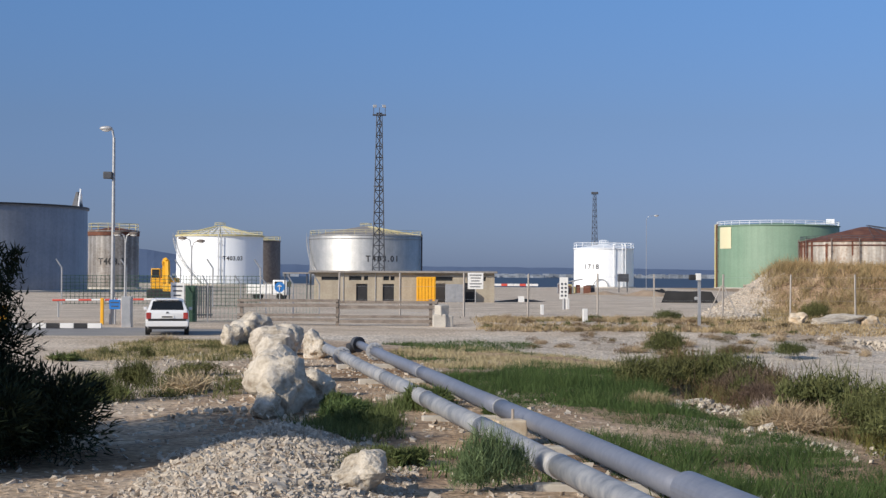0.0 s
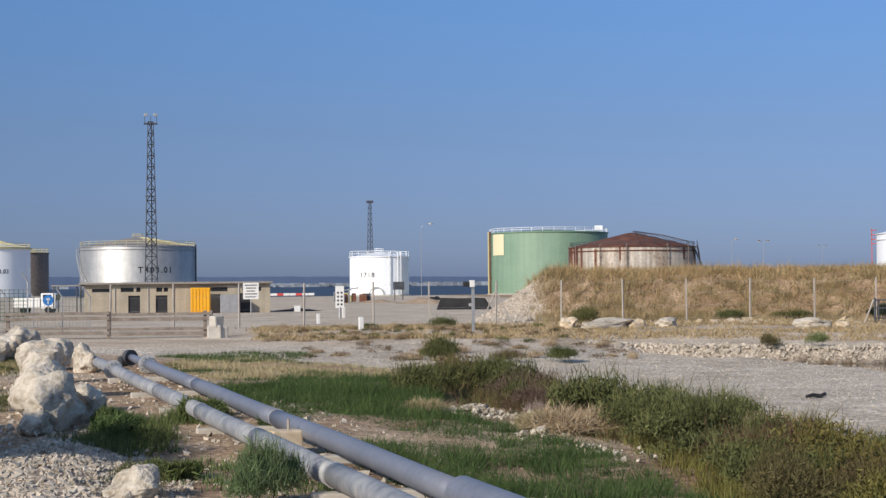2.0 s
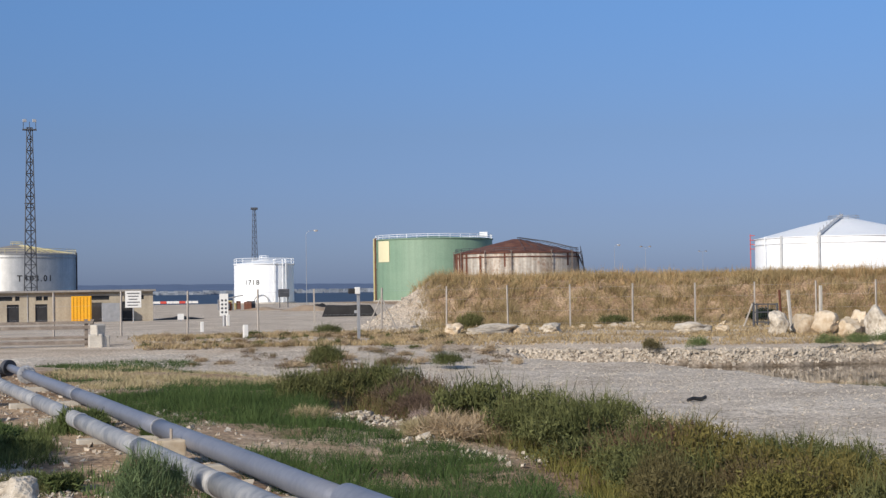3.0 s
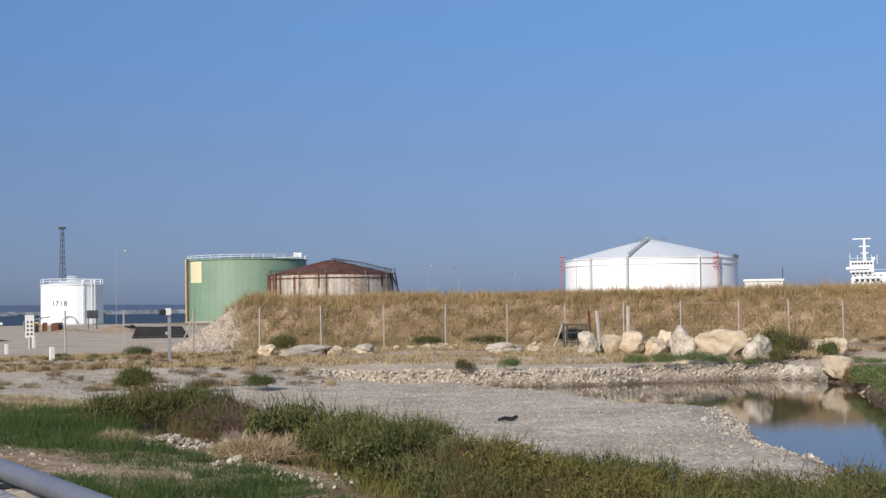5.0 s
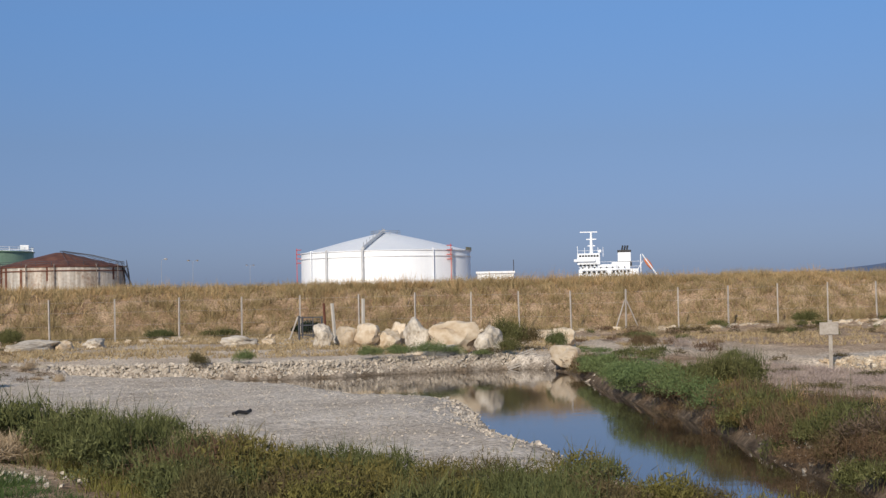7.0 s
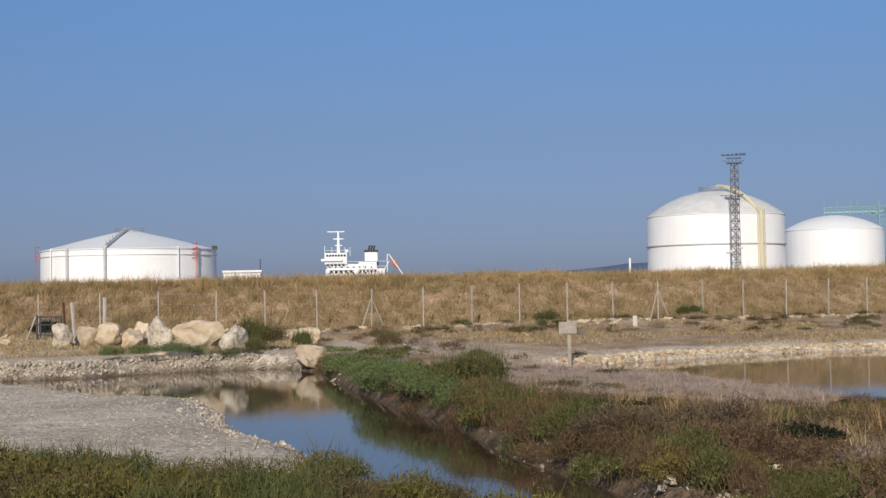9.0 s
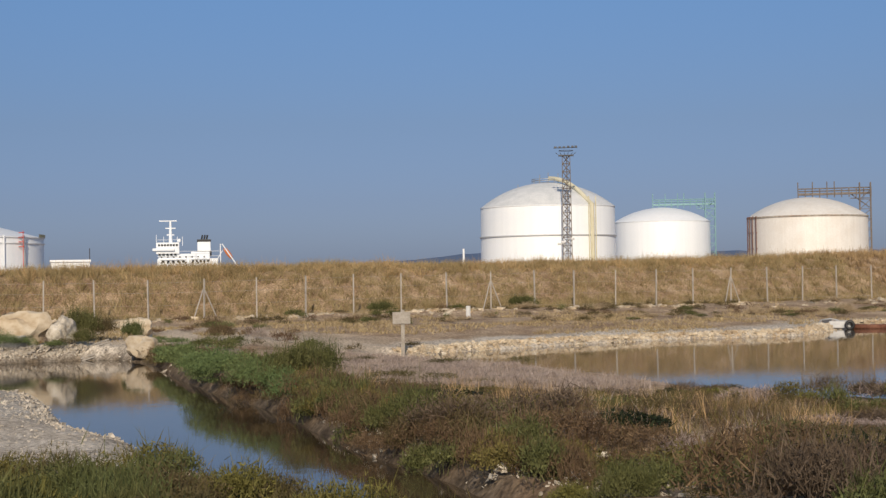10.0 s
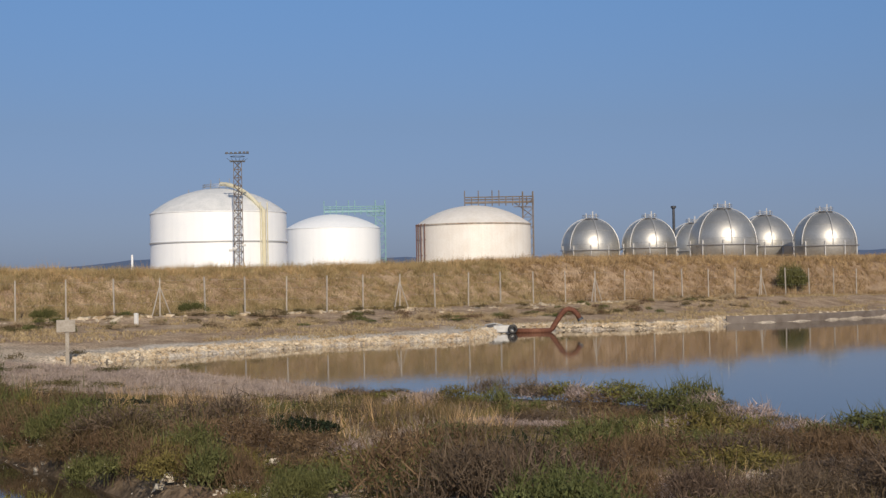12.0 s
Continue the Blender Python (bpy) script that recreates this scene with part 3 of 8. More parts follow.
def arc(r, z, a0, a1, n):
    return [(r * math.cos(a0 + (a1 - a0) * k / n), r * math.sin(a0 + (a1 - a0) * k / n), z) for k in range(n + 1)]


def railing(parent, r, z, mat, count=28, high=1.1, thick=0.05):
    """A ring of posts with two round rails on a tank's rim."""
    for zz in (z + high, z + high * 0.55):
        bm = bmesh.new()
        tube(bm, arc(r, zz, 0, 2 * math.pi, 56)[:-1], thick, 5, True)
        part("rail", bm, mat, parent)
    bm = bmesh.new()
    rod(bm, (0, 0, 0), (0, 0, high), thick, 5)
    me = mesh_of(bm, mat, name="rail_post")
    for k in range(count):
        a = 2 * math.pi * k / count
        o = part("rail_post", me, mat, parent)
        o.location = (r * math.cos(a), r * math.sin(a), z)


def spiral_stair(parent, r, z0, z1, a0, a1, mat, width=0.75):
    """A stair that winds up the shell from angle a0 to a1."""
    st = part("stair", bmesh.new(), mat, parent)
    n = 36
    bm = bmesh.new()
    for k in range(n):
        a = a0 + (a1 - a0) * (k + .5) / n
        m = Matrix.Rotation(a, 4, "Z")
        box(bm, (r + width / 2 + 0.06, 0, z0 + (z1 - z0) * (k + .5) / n), (width, abs(a1 - a0) * r / n * 0.9, 0.05), m)
    part("treads", bm, mat, st)
    for rr, lift, th in ((r + width, 0.0, 0.09), (r + width, 1.05, 0.045), (r + 0.06, 0.0, 0.09)):
        bm = bmesh.new()
        tube(bm, [(rr * math.cos(a0 + (a1 - a0) * k / n), rr * math.sin(a0 + (a1 - a0) * k / n), z0 + (z1 - z0) * k / n + lift) for k in range(n + 1)], th, 5)
        part("stringer" if lift == 0 else "handrail", bm, mat, st)
    for k in range(0, n + 1, 4):
        bm = bmesh.new()
        a = a0 + (a1 - a0) * k / n
        z = z0 + (z1 - z0) * k / n
        rod(bm, ((r + width) * math.cos(a), (r + width) * math.sin(a), z), ((r + width) * math.cos(a), (r + width) * math.sin(a), z + 1.05), 0.04, 5)
        part("baluster", bm, mat, st)


def upright_pipe(parent, r, a, z0, z1, mat, th=0.12, name="pipe"):
    bm = bmesh.new()
    rod(bm, ((r + 0.35) * math.cos(a), (r + 0.35) * math.sin(a), z0), ((r + 0.35) * math.cos(a), (r + 0.35) * math.sin(a), z1), th, 8)
    for z in (z0 + (z1 - z0) * k / 4 for k in range(5)):
        box(bm, ((r + 0.2) * math.cos(a), (r + 0.2) * math.sin(a), z), (0.4, 0.14, 0.14), None)
    return part(name, bm, mat, parent)


def tank(label, place, r, wall, shell_mat, roof_mat, apex, dome=False, bands=(), band_mat=None, turn=0.0):
    """A round storage tank: plinth, shell, roof, curb angle and wind girders. The side at -y faces the eye."""
    t = thing("storage_tank", label, "storage tank", (place[0], place[1], 0.0), turn)
    bm = bmesh.new()
    lathe(bm, [(0.01, -0.4), (r + 0.5, -0.4), (r + 0.5, 0.18), (r + 0.3, 0.26), (0.01, 0.26)], 64)
    part("plinth", bm, CONCRETE, t, "concrete ring plinth")
    bm = bmesh.new()
    courses = max(3, round(wall / 2.2))
    prof = []
    for k in range(courses):
        za, zb = 0.26 + (wall - 0.26) * k / courses, 0.26 + (wall - 0.26) * (k + 1) / courses
        inset = 0.012 * k
        prof += [(r - inset, za), (r - inset, zb - 0.03)]
    prof.append((r - 0.012 * courses, wall))
    lathe(bm, prof, 96)
    part("shell", bm, shell_mat, t, smooth=False).data.polygons.foreach_set("use_smooth", [True] * (96 * (len(prof) - 1)))
    bm = bmesh.new()
    if dome:
        R = ((apex - wall) ** 2 + r * r) / (2 * (apex - wall))
        prof = [(max(R * math.sin(math.asin(r / R) * (1 - k / 10)), 0.01), apex - R + R * math.cos(math.asin(r / R) * (1 - k / 10))) for k in range(11)]
    else:
        prof = [(r, wall), (r * 0.97, wall + 0.10), (r * 0.5, wall + (apex - wall) * 0.55), (0.8, apex), (0.01, apex)]
    lathe(bm, prof, 96)
    part("roof", bm, roof_mat, t, smooth=True)
    for z in (wall - 0.05, *bands):
        out = 0.03 if dome else 0.16 if z > wall - 1.5 else 0.07
        bm = bmesh.new()
        lathe(bm, [(r, z - 0.12), (r + out, z - 0.10), (r + out, z + 0.06), (r, z + 0.08)], 72)
        part("wind_girder", bm, band_mat or shell_mat, t)
    return t


def facing(az):
    """Turn that points a thing's -y side at the eye."""
    return -az


def number_on(t, r, text, size, z, off, spread=1.0, mat=None):
    """Painted tank number; off: angle from the side that faces the eye, positive to the right."""
    def place(u, v):
        a = -math.pi / 2 + off + u / r
        return Vector(((r + 0.012) * math.cos(a), (r + 0.012) * math.sin(a), z + v))
    return lettering(text, size, mat or BLACK, t, place, "number", spread)


HALF = math.pi / 2


def depot_tanks():
    # large dark grey tank by the gate
    t = tank("large dark grey steel storage tank behind the depot gate", at(-17.6, 214), 16.7, 11.15, GREY_STEEL, GREY_STEEL, 11.25, turn=facing(-17.6))
    bm = bmesh.new()
    lathe(bm, [(16.7, 11.05), (16.9, 11.05), (16.9, 11.3), (16.7, 11.3)], 72)
    part("rim", bm, BLACK, t, "dark rim")
    a = -HALF + 1.22
    g = part("gauge_tower", bmesh.new(), WHITE_PAINT, t, "white gauge frame on the rim")
    bm = bmesh.new()
    rod(bm, (15.9 * math.cos(a), 15.9 * math.sin(a), 11.0), (15.9 * math.cos(a), 15.9 * math.sin(a), 13.3), 0.85, 4, 0.2)
    part("gauge_hood", bm, DARK_STEEL, g, "dark tapered hood")
    for da, top in ((-0.05, 13.3), (0.0, 13.7), (0.05, 13.3)):
        bm = bmesh.new()
        x, y = 16.3 * math.cos(a + da), 16.3 * math.sin(a + da)
        tube(bm, [(x, y, 11.1), ((x + 16.3 * math.cos(a)) / 2, (y + 16.3 * math.sin(a)) / 2, top - 0.6), (16.3 * math.cos(a), 16.3 * math.sin(a), top)], 0.12, 6)
        part("strut", bm, WHITE_PAINT, g)
    # stained tank with a rusty eave, half behind it
    t = tank("stained grey storage tank with a rusty eave and yellow railing", at(-12.2, 252), 3.95 * 1.0 + 0.1, 9.3, STAIN_STEEL, RUST, 9.9, turn=facing(-12.2))
    bm = bmesh.new()
    lathe(bm, [(4.06, 8.5), (4.12, 8.5), (4.12, 9.28), (4.06, 9.28)], 72)
    part("eave", bm, RUST, t, "rusty eave band")
    number_on(t, 4.05, "T403.11", 1.45, 3.9, 0.0, 1.05)
    railing(t, 3.9, 9.35, YELLOW_WORN, 14)
    # white tank with yellow stairs and railing
    t = tank("white storage tank with worn yellow roof edge and stair", at(-8.33, 356), 9.95, 11.1, WHITE_PAINT, DOME_PAINT, 13.6, turn=facing(-8.33))
    number_on(t, 9.95, "T403.03", 1.3, 5.6, 0.30, 1.1)
    railing(t, 9.8, 11.2, YELLOW_WORN, 24)
    spiral_stair(t, 9.95, 0.5, 10.9, -HALF - 0.42, -HALF - 1.5, GALV)
    upright_pipe(t, 9.95, -HALF - 0.03, 0.5, 12.4, BAND_GREY, 0.10)
    upright_pipe(t, 9.95, -HALF + 0.04, 0.5, 12.0, BAND_GREY, 0.08)
    railing(t, 1.2, 13.5, YELLOW_WORN, 8, 0.8)
    for k in range(14):
        a = -HALF - 1.4 + 0.2 * k
        bm = bmesh.new()
        rod(bm, (1.2 * math.cos(a), 1.2 * math.sin(a), 13.5), (9.8 * math.cos(a), 9.8 * math.sin(a), 11.35), 0.07, 5)
        part("roof_rib", bm, YELLOW_WORN, t)
    bm = bmesh.new()
    lathe(bm, [(9.9, 11.0), (10.25, 11.05), (10.25, 11.4), (9.9, 11.45)], 64)
    part("roof_edge", bm, YELLOW_WORN, t, "worn yellow roof edge")
    # its dark neighbour
    t = tank("dark weathered storage tank behind the white one", at(-7.05, 410), 6.9, 11.4, RUSTY_GREY, YELLOW_WORN, 12.6, turn=facing(-7.05))
    railing(t, 6.8, 11.4, YELLOW_WORN, 18)
    # bare aluminium tank
    t = tank("bare aluminium storage tank with a low conical roof", at(-2.9, 380), 13.95, 12.1, ALU, ROOF_GREY, 14.6, turn=facing(-2.9), bands=(11.3,))
    number_on(t, 13.95, "T403.01", 2.0, 5.7, 0.30, 1.3)
    railing(t, 13.8, 12.2, YELLOW_WORN, 32)
    railing(t, 1.4, 14.5, YELLOW_WORN, 8, 0.8)
    spiral_stair(t, 13.95, 0.5, 11.8, -HALF - 0.86, -HALF - 1.56, GALV)
    upright_pipe(t, 13.95, -HALF + 1.3, 0.3, 12.5, DARK_STEEL, 0.2)
    for k in range(10):
        a = -HALF + 0.25 + 0.13 * k
        bm = bmesh.new()
        rod(bm, (1.6 * math.cos(a), 1.6 * math.sin(a), 14.5), (13.6 * math.cos(a), 13.6 * math.sin(a), 12.35), 0.05, 5)
        part("roof_rib", bm, YELLOW_WORN, t)
    # small white tank on the quay
    t = tank("small white storage tank on the quay", at(6.02, 323), 6.28, 8.25, WHITE_PAINT, WHITE_PAINT, 9.2, turn=facing(6.02))
    number_on(t, 6.28, "1718", 1.45, 3.9, -0.42, 1.2)
    railing(t, 6.2, 8.3, WHITE_PAINT, 16)
    railing(t, 0.9, 9.2, WHITE_PAINT, 6, 0.8)
    for off in (0.32, 0.62, 0.75):
        upright_pipe(t, 6.28, -HALF + off, 0.3, 9.0, WHITE_PAINT, 0.09)
    bm = bmesh.new()
    tube(bm, arc(1.5, 0, math.pi, 0, 10), 0.1, 6)
    for v in bm.verts:
        v.co = Vector((v.co.x - 0.6, -6.5 + v.co.z, 0.3 + abs(v.co.y)))
    part("inlet_hoop", bm, GALV, t)
    # green tank
    t = tank("pale green storage tank with a pale yellow panel", at(12.38, 329), 12.75, 13.1, GREEN_PAINT, GREEN_PAINT, 13.9, turn=facing(12.38))
    railing(t, 12.6, 13.1, WHITE_PAINT, 34, 0.9)
    bm = bmesh.new()
    lathe(bm, [(12.76, 8.3), (12.81, 8.3), (12.81, 12.75), (12.76, 12.75)], 12, -HALF - 1.16, 0.34)
    part("panel", bm, PALE_YELLOW, t, "pale yellow painted panel")
    for off in (-1.36, -1.25):
        upright_pipe(t, 12.75, -HALF + off, 0.2, 13.4, YELLOW_WORN if off < -1.3 else RUST, 0.16)
    bm = bmesh.new()
    box(bm, (10.6, -6.0, 13.9), (1.7, 1.4, 1.0), bevel=0.08)
    part("cabin", bm, WHITE_PAINT, t, "white cabin on the rim")
    # rusty tank
    t = tank("rust-streaked storage tank with a red-brown conical roof", at(15.5, 296), 12.1, 9.1, RUST_SHELL, RUST, 11.9, turn=facing(15.5), bands=(8.3,), band_mat=RUST)
    for a0, wide, low, up in ((-1.5, 0.30, 0.3, 8.9), (-1.16, 0.16, 2.5, 8.9), (-0.93, 0.05, 4.6, 8.9), (-0.62, 0.04, 4.9, 8.6), (-0.2, 0.025, 6.4, 8.9), (0.9, 0.04, 6.6, 8.9)):
        bm = bmesh.new()
        lathe(bm, [(12.105, low), (12.125, low + 0.05), (12.125, up - 0.05), (12.105, up)], 10, -HALF + a0, wide)
        part("rust_sheet", bm, RUST, t, "rusted plate")
    for a in (-1.35, -1.02, -0.5, -0.08, 0.55, 1.0):
        upright_pipe(t, 12.1, -HALF + a, 0.3, 9.4, RUSTY_GREY, 0.09)
    spiral_stair(t, 12.1, 3.5, 9.2, -HALF + 1.52, -HALF + 1.2, DARK_STEEL, 0.9)
    bm = bmesh.new()
    rod(bm, (11.5, -2.0, 9.3), (14.6, -3.0, 2.0), 0.12, 6)
    rod(bm, (11.5, -2.8, 9.3), (14.6, -3.8, 2.0), 0.12, 6)
    part("ladder", bm, DARK_STEEL, t)
    for k in range(9):
        a = -HALF + 0.1 + 0.16 * k
        bm = bmesh.new()
        tube(bm, [(0.8 * math.cos(a), 0.8 * math.sin(a), 12.2), (6 * math.cos(a), 6 * math.sin(a), 11.4), (11.9 * math.cos(a), 11.9 * math.sin(a), 9.9)], 0.05, 5)
        part("roof_rail", bm, DARK_STEEL, t)
    railing(t, 11.9, 9.2, DARK_STEEL, 26, 0.8, 0.04)
    # white tank behind the dike
    t = tank("wide white storage tank with a low cone roof behind the dike", at(27.48, 316), 17.55, 11.5, WHITE_PAINT, WHITE_PAINT, 15.6, turn=facing(27.48), bands=(10.3,))
    for off, mat, th in ((-0.72, BAND_GREY, 0.24), (-0.26, BAND_GREY, 0.28), (0.83, GALV, 0.10), (-1.0, WHITE_PAINT, 0.10), (0.55, WHITE_PAINT, 0.10)):
        upright_pipe(t, 17.55, -HALF + off, 0.3, 11.7, mat, th, "shaft")
    bm = bmesh.new()
    m = Matrix.Rotation(-HALF - 0.26, 4, "Z")
    tube(bm, [m @ Vector((17.5, 0, 11.9)), m @ Vector((9, 0, 14.0)), m @ Vector((1.2, 0, 16.0))], 0.35, 6)
    part("roof_walkway", bm, BAND_GREY, t)
    bm = bmesh.new()
    for k in range(7):
        a = -HALF - 0.26
        rr = 17 - 2.4 * k
        rod(bm, (rr * math.cos(a), rr * math.sin(a), 11.6 + 0.24 * (17.5 - rr)), (rr * math.cos(a), rr * math.sin(a), 13.0 + 0.24 * (17.5 - rr)), 0.05, 5)
    part("walkway_post", bm, GALV, t)
    for off in (-1.52, 0.78):
        c = part("caged_ladder", bmesh.new(), RED, t, "red caged ladder")
        a = -HALF + off
        for dz in range(4):
            bm = bmesh.new()
            tube(bm, [(v[0] + 18.0 * math.cos(a), v[1] + 18.0 * math.sin(a), v[2]) for v in arc(0.5, 9.6 + 0.9 * dz, 0, 2 * math.pi, 12)[:-1]], 0.07, 5, True)
            part("hoop", bm, RED, c)
        bm = bmesh.new()
        rod(bm, (18.4 * math.cos(a), 18.4 * math.sin(a), 0.3), (18.4 * math.cos(a), 18.4 * math.sin(a), 12.6), 0.07, 5)
        part("stile", bm, RED, c)
    bm = bmesh.new()
    lathe(bm, [(17.4, 11.5), (17.75, 11.5), (17.75, 12.1), (17.4, 12.1)], 10, -HALF + 1.15, 0.4)
    part("platform", bm, YELLOW_WORN, t)
    railing(t, 3.0, 15.0, GALV, 10, 0.9, 0.04)
    # big domed tank
    t = tank("big white domed gas tank with a grey dome", at(49.27, 345), 15.2, 17.7, WHITE_PAINT, DOME_PAINT, 23.3, True, turn=facing(49.27), bands=(11.1,))
    bm = bmesh.new()
    lathe(bm, [(15.2, 10.95), (15.42, 11.0), (15.42, 11.22), (15.2, 11.26)], 72)
    part("walk_ring", bm, BAND_GREY, t)
    bm = bmesh.new()
    a = -HALF + 0.66
    pts = []
    for k in range(9):
        rr = 15.8 * (1 - k / 8) + 1.0 * (k / 8)
        z = 23.3 - 27.6 + math.sqrt(max(27.6 ** 2 - min(rr, 15.2) ** 2 * 1.36, 1)) + 1.0
        pts.append((rr * math.cos(a), rr * math.sin(a), z))
    tube(bm, [(15.9 * math.cos(a), 15.9 * math.sin(a), 0.3)] + pts, 0.46, 8)
    part("fill_pipe", bm, CREAM_STEEL, t, "yellowish pipe that runs up over the dome")
    bm = bmesh.new()
    for k in (0, 1):
        b = a + 0.06 * (2 * k - 1)
        rod(bm, (15.9 * math.cos(b), 15.9 * math.sin(b), 0.3), (15.9 * math.cos(b), 15.9 * math.sin(b), 19.5), 0.14, 6)
    part("pipe_bracket", bm, CREAM_STEEL, t)
    railing(t, 3.4, 23.1, GALV, 12, 1.0, 0.06)
    bm = bmesh.new()
    for x, y, zz in ((-6.5, -3, 22.3), (0.3, 0, 25.0), (2.5, -1, 24.8), (-1.6, 0, 24.6)):
        rod(bm, (x, y, 21), (x, y, zz + 0.6), 0.09, 6)
    part("vent", bm, GALV, t)
    # smaller domed tank
    t = tank("white domed gas tank with turquoise roof gantry", at(53.5, 402), 12.55, 15.8, WHITE_PAINT, WHITE_PAINT, 19.6, True, turn=facing(53.5))
    gantry(t, 12.55, 20.3, TEAL, TEAL, -2.2, 13.9, 22.4)
    # cream tank
    t = tank("cream domed gas tank with rust on one side", at(58.78, 374), 14.1, 15.3, CREAM_PAINT, CREAM_PAINT, 20.0, True, turn=facing(58.78))
    for k in range(4):
        upright_pipe(t, 14.0, -HALF - 1.32 + 0.12 * k, 0.3, 15.4, RUST, 0.11)
    bm = bmesh.new()
    lathe(bm, [(14.12, 15.0), (14.2, 15.0), (14.2, 15.35), (14.12, 15.35)], 72)
    part("eave", bm, RUST_SHELL, t, "rusty eave line")
    gantry(t, 14.1, 20.7, RUSTY_GREY, RUSTY_GREY, -2.0, 14.8, 22.4)


def gantry(t, r, z, mat, post_mat, x0, x1, top):
    """Roof walkway on trestles, with a stair tower beside the shell."""
    g = part("gantry", bmesh.new(), mat, t, "steel walkway over the dome with a stair tower")
    bm = bmesh.new()
    box(bm, ((x0 + x1) / 2, 0, z), (x1 - x0, 1.6, 0.5))
    part("deck", bm, mat, g)
    for yy in (-0.8, 0.8):
        for zz in (0.7, 1.3):
            bm = bmesh.new()
            rod(bm, (x0, yy, z + zz), (x1, yy, z + zz), 0.11, 5)
            part("rail", bm, mat, g)
    for k in range(11):
        x = x0 + (x1 - x0) * k / 10
        bm = bmesh.new()
        rod(bm, (x, -0.8, z - 0.9), (x, -0.8, z + (2.9 if k in (0, 2, 4, 5) else 1.4)), 0.13, 5)
        part("post", bm, mat, g)
    for xx in (x1 - 2.6, x1 - 0.1):
        for yy in (-1.2, 1.2):
            bm = bmesh.new()
            rod(bm, (xx, yy, 0.2), (xx, yy, top + 0.8), 0.17, 6)
            part("tower_leg", bm, post_mat, g)
    for k in range(9):
        za, zb = 1 + (top - 2) * k / 9, 1 + (top - 2) * (k + 1) / 9
        bm = bmesh.new()
        rod(bm, (x1 - 2.6, -1.2, za), (x1 - 0.1, -1.2, zb), 0.09, 5)
        rod(bm, (x1 - 2.6, -1.2, zb), (x1 - 0.1, -1.2, zb), 0.08, 5)
        part("tower_brace", bm, post_mat, g)
    bm = bmesh.new()
    rod(bm, (x1 - 4.8, 0, z), (x1 - 0.4, 0, z - 3.4), 0.12, 6)
    rod(bm, (x1 - 4.8, 0, z - 1.2), (x1 - 0.4, 0, z - 1.2), 0.10, 6)
    part("knee_brace", bm, mat, g)


def sphere_tank(az, dist, r, mid, label="shiny steel gas sphere on white legs"):
    x, y = at(az, dist)
    t = thing("gas_sphere", label, "gas sphere", (x, y, 0), facing(az), "gas spheres")
    bm = bmesh.new()
    bmesh.ops.create_uvsphere(bm, u_segments=48, v_segments=28, radius=r, matrix=Matrix.Translation((0, 0, mid)))
    part("vessel", bm, SPHERE, t, smooth=True)
    for k in range(10):
        a = 2 * math.pi * (k + 0.5) / 10
        bm = bmesh.new()
        rod(bm, (r * 1.01 * math.cos(a), r * 1.01 * math.sin(a), 0), (r * 1.01 * math.cos(a), r * 1.01 * math.sin(a), mid + 0.6), 0.2, 10)
        part("leg", bm, FLANGE, t)
    bm = bmesh.new()
    tube(bm, arc(r + 0.35, mid - 0.6, 0, 2 * math.pi, 48)[:-1], 0.14, 6, True)
    part("ring_main", bm, GALV, t)
    bm = bmesh.new()
    lathe(bm, [(0.01, mid + r - 0.2), (r * 0.26, mid + r - 0.25), (r * 0.26, mid + r + 0.1), (0.01, mid + r + 0.12)], 20)
    part("top_deck", bm, DARK_STEEL, t)
    bm = bmesh.new()
    for x, z in ((-0.14, 1.5), (0.08, 2.0), (0.2, 1.4)):
        box(bm, (x * r, 0, mid + r + z / 2), (0.28, 0.28, z))
    part("relief_valve", bm, GALV, t)
    for off in (-1.35, -0.75, 0.25, 1.2):
        pts = []
        for k in range(12):
            e = HALF * 0.98 - k * HALF / 11
            rr = (r + 0.25) * math.cos(e)
            pts.append((rr * math.cos(-HALF + off), rr * math.sin(-HALF + off), mid + (r + 0.25) * math.sin(e)))
        bm = bmesh.new()
        tube(bm, pts, 0.13, 6)
        part("meridian_pipe", bm, FLANGE, t)
    for e in (0.12, 0.62):
        bm = bmesh.new()
        tube(bm, arc(r * math.cos(e) + 0.02, mid + r * math.sin(e), 0, 2 * math.pi, 48)[:-1], 0.05, 5, True)
        part("weld_seam", bm, GALV, t)
    railing(t, r * 0.27, mid + r + 0.1, GALV, 8, 0.9, 0.05)
    return t


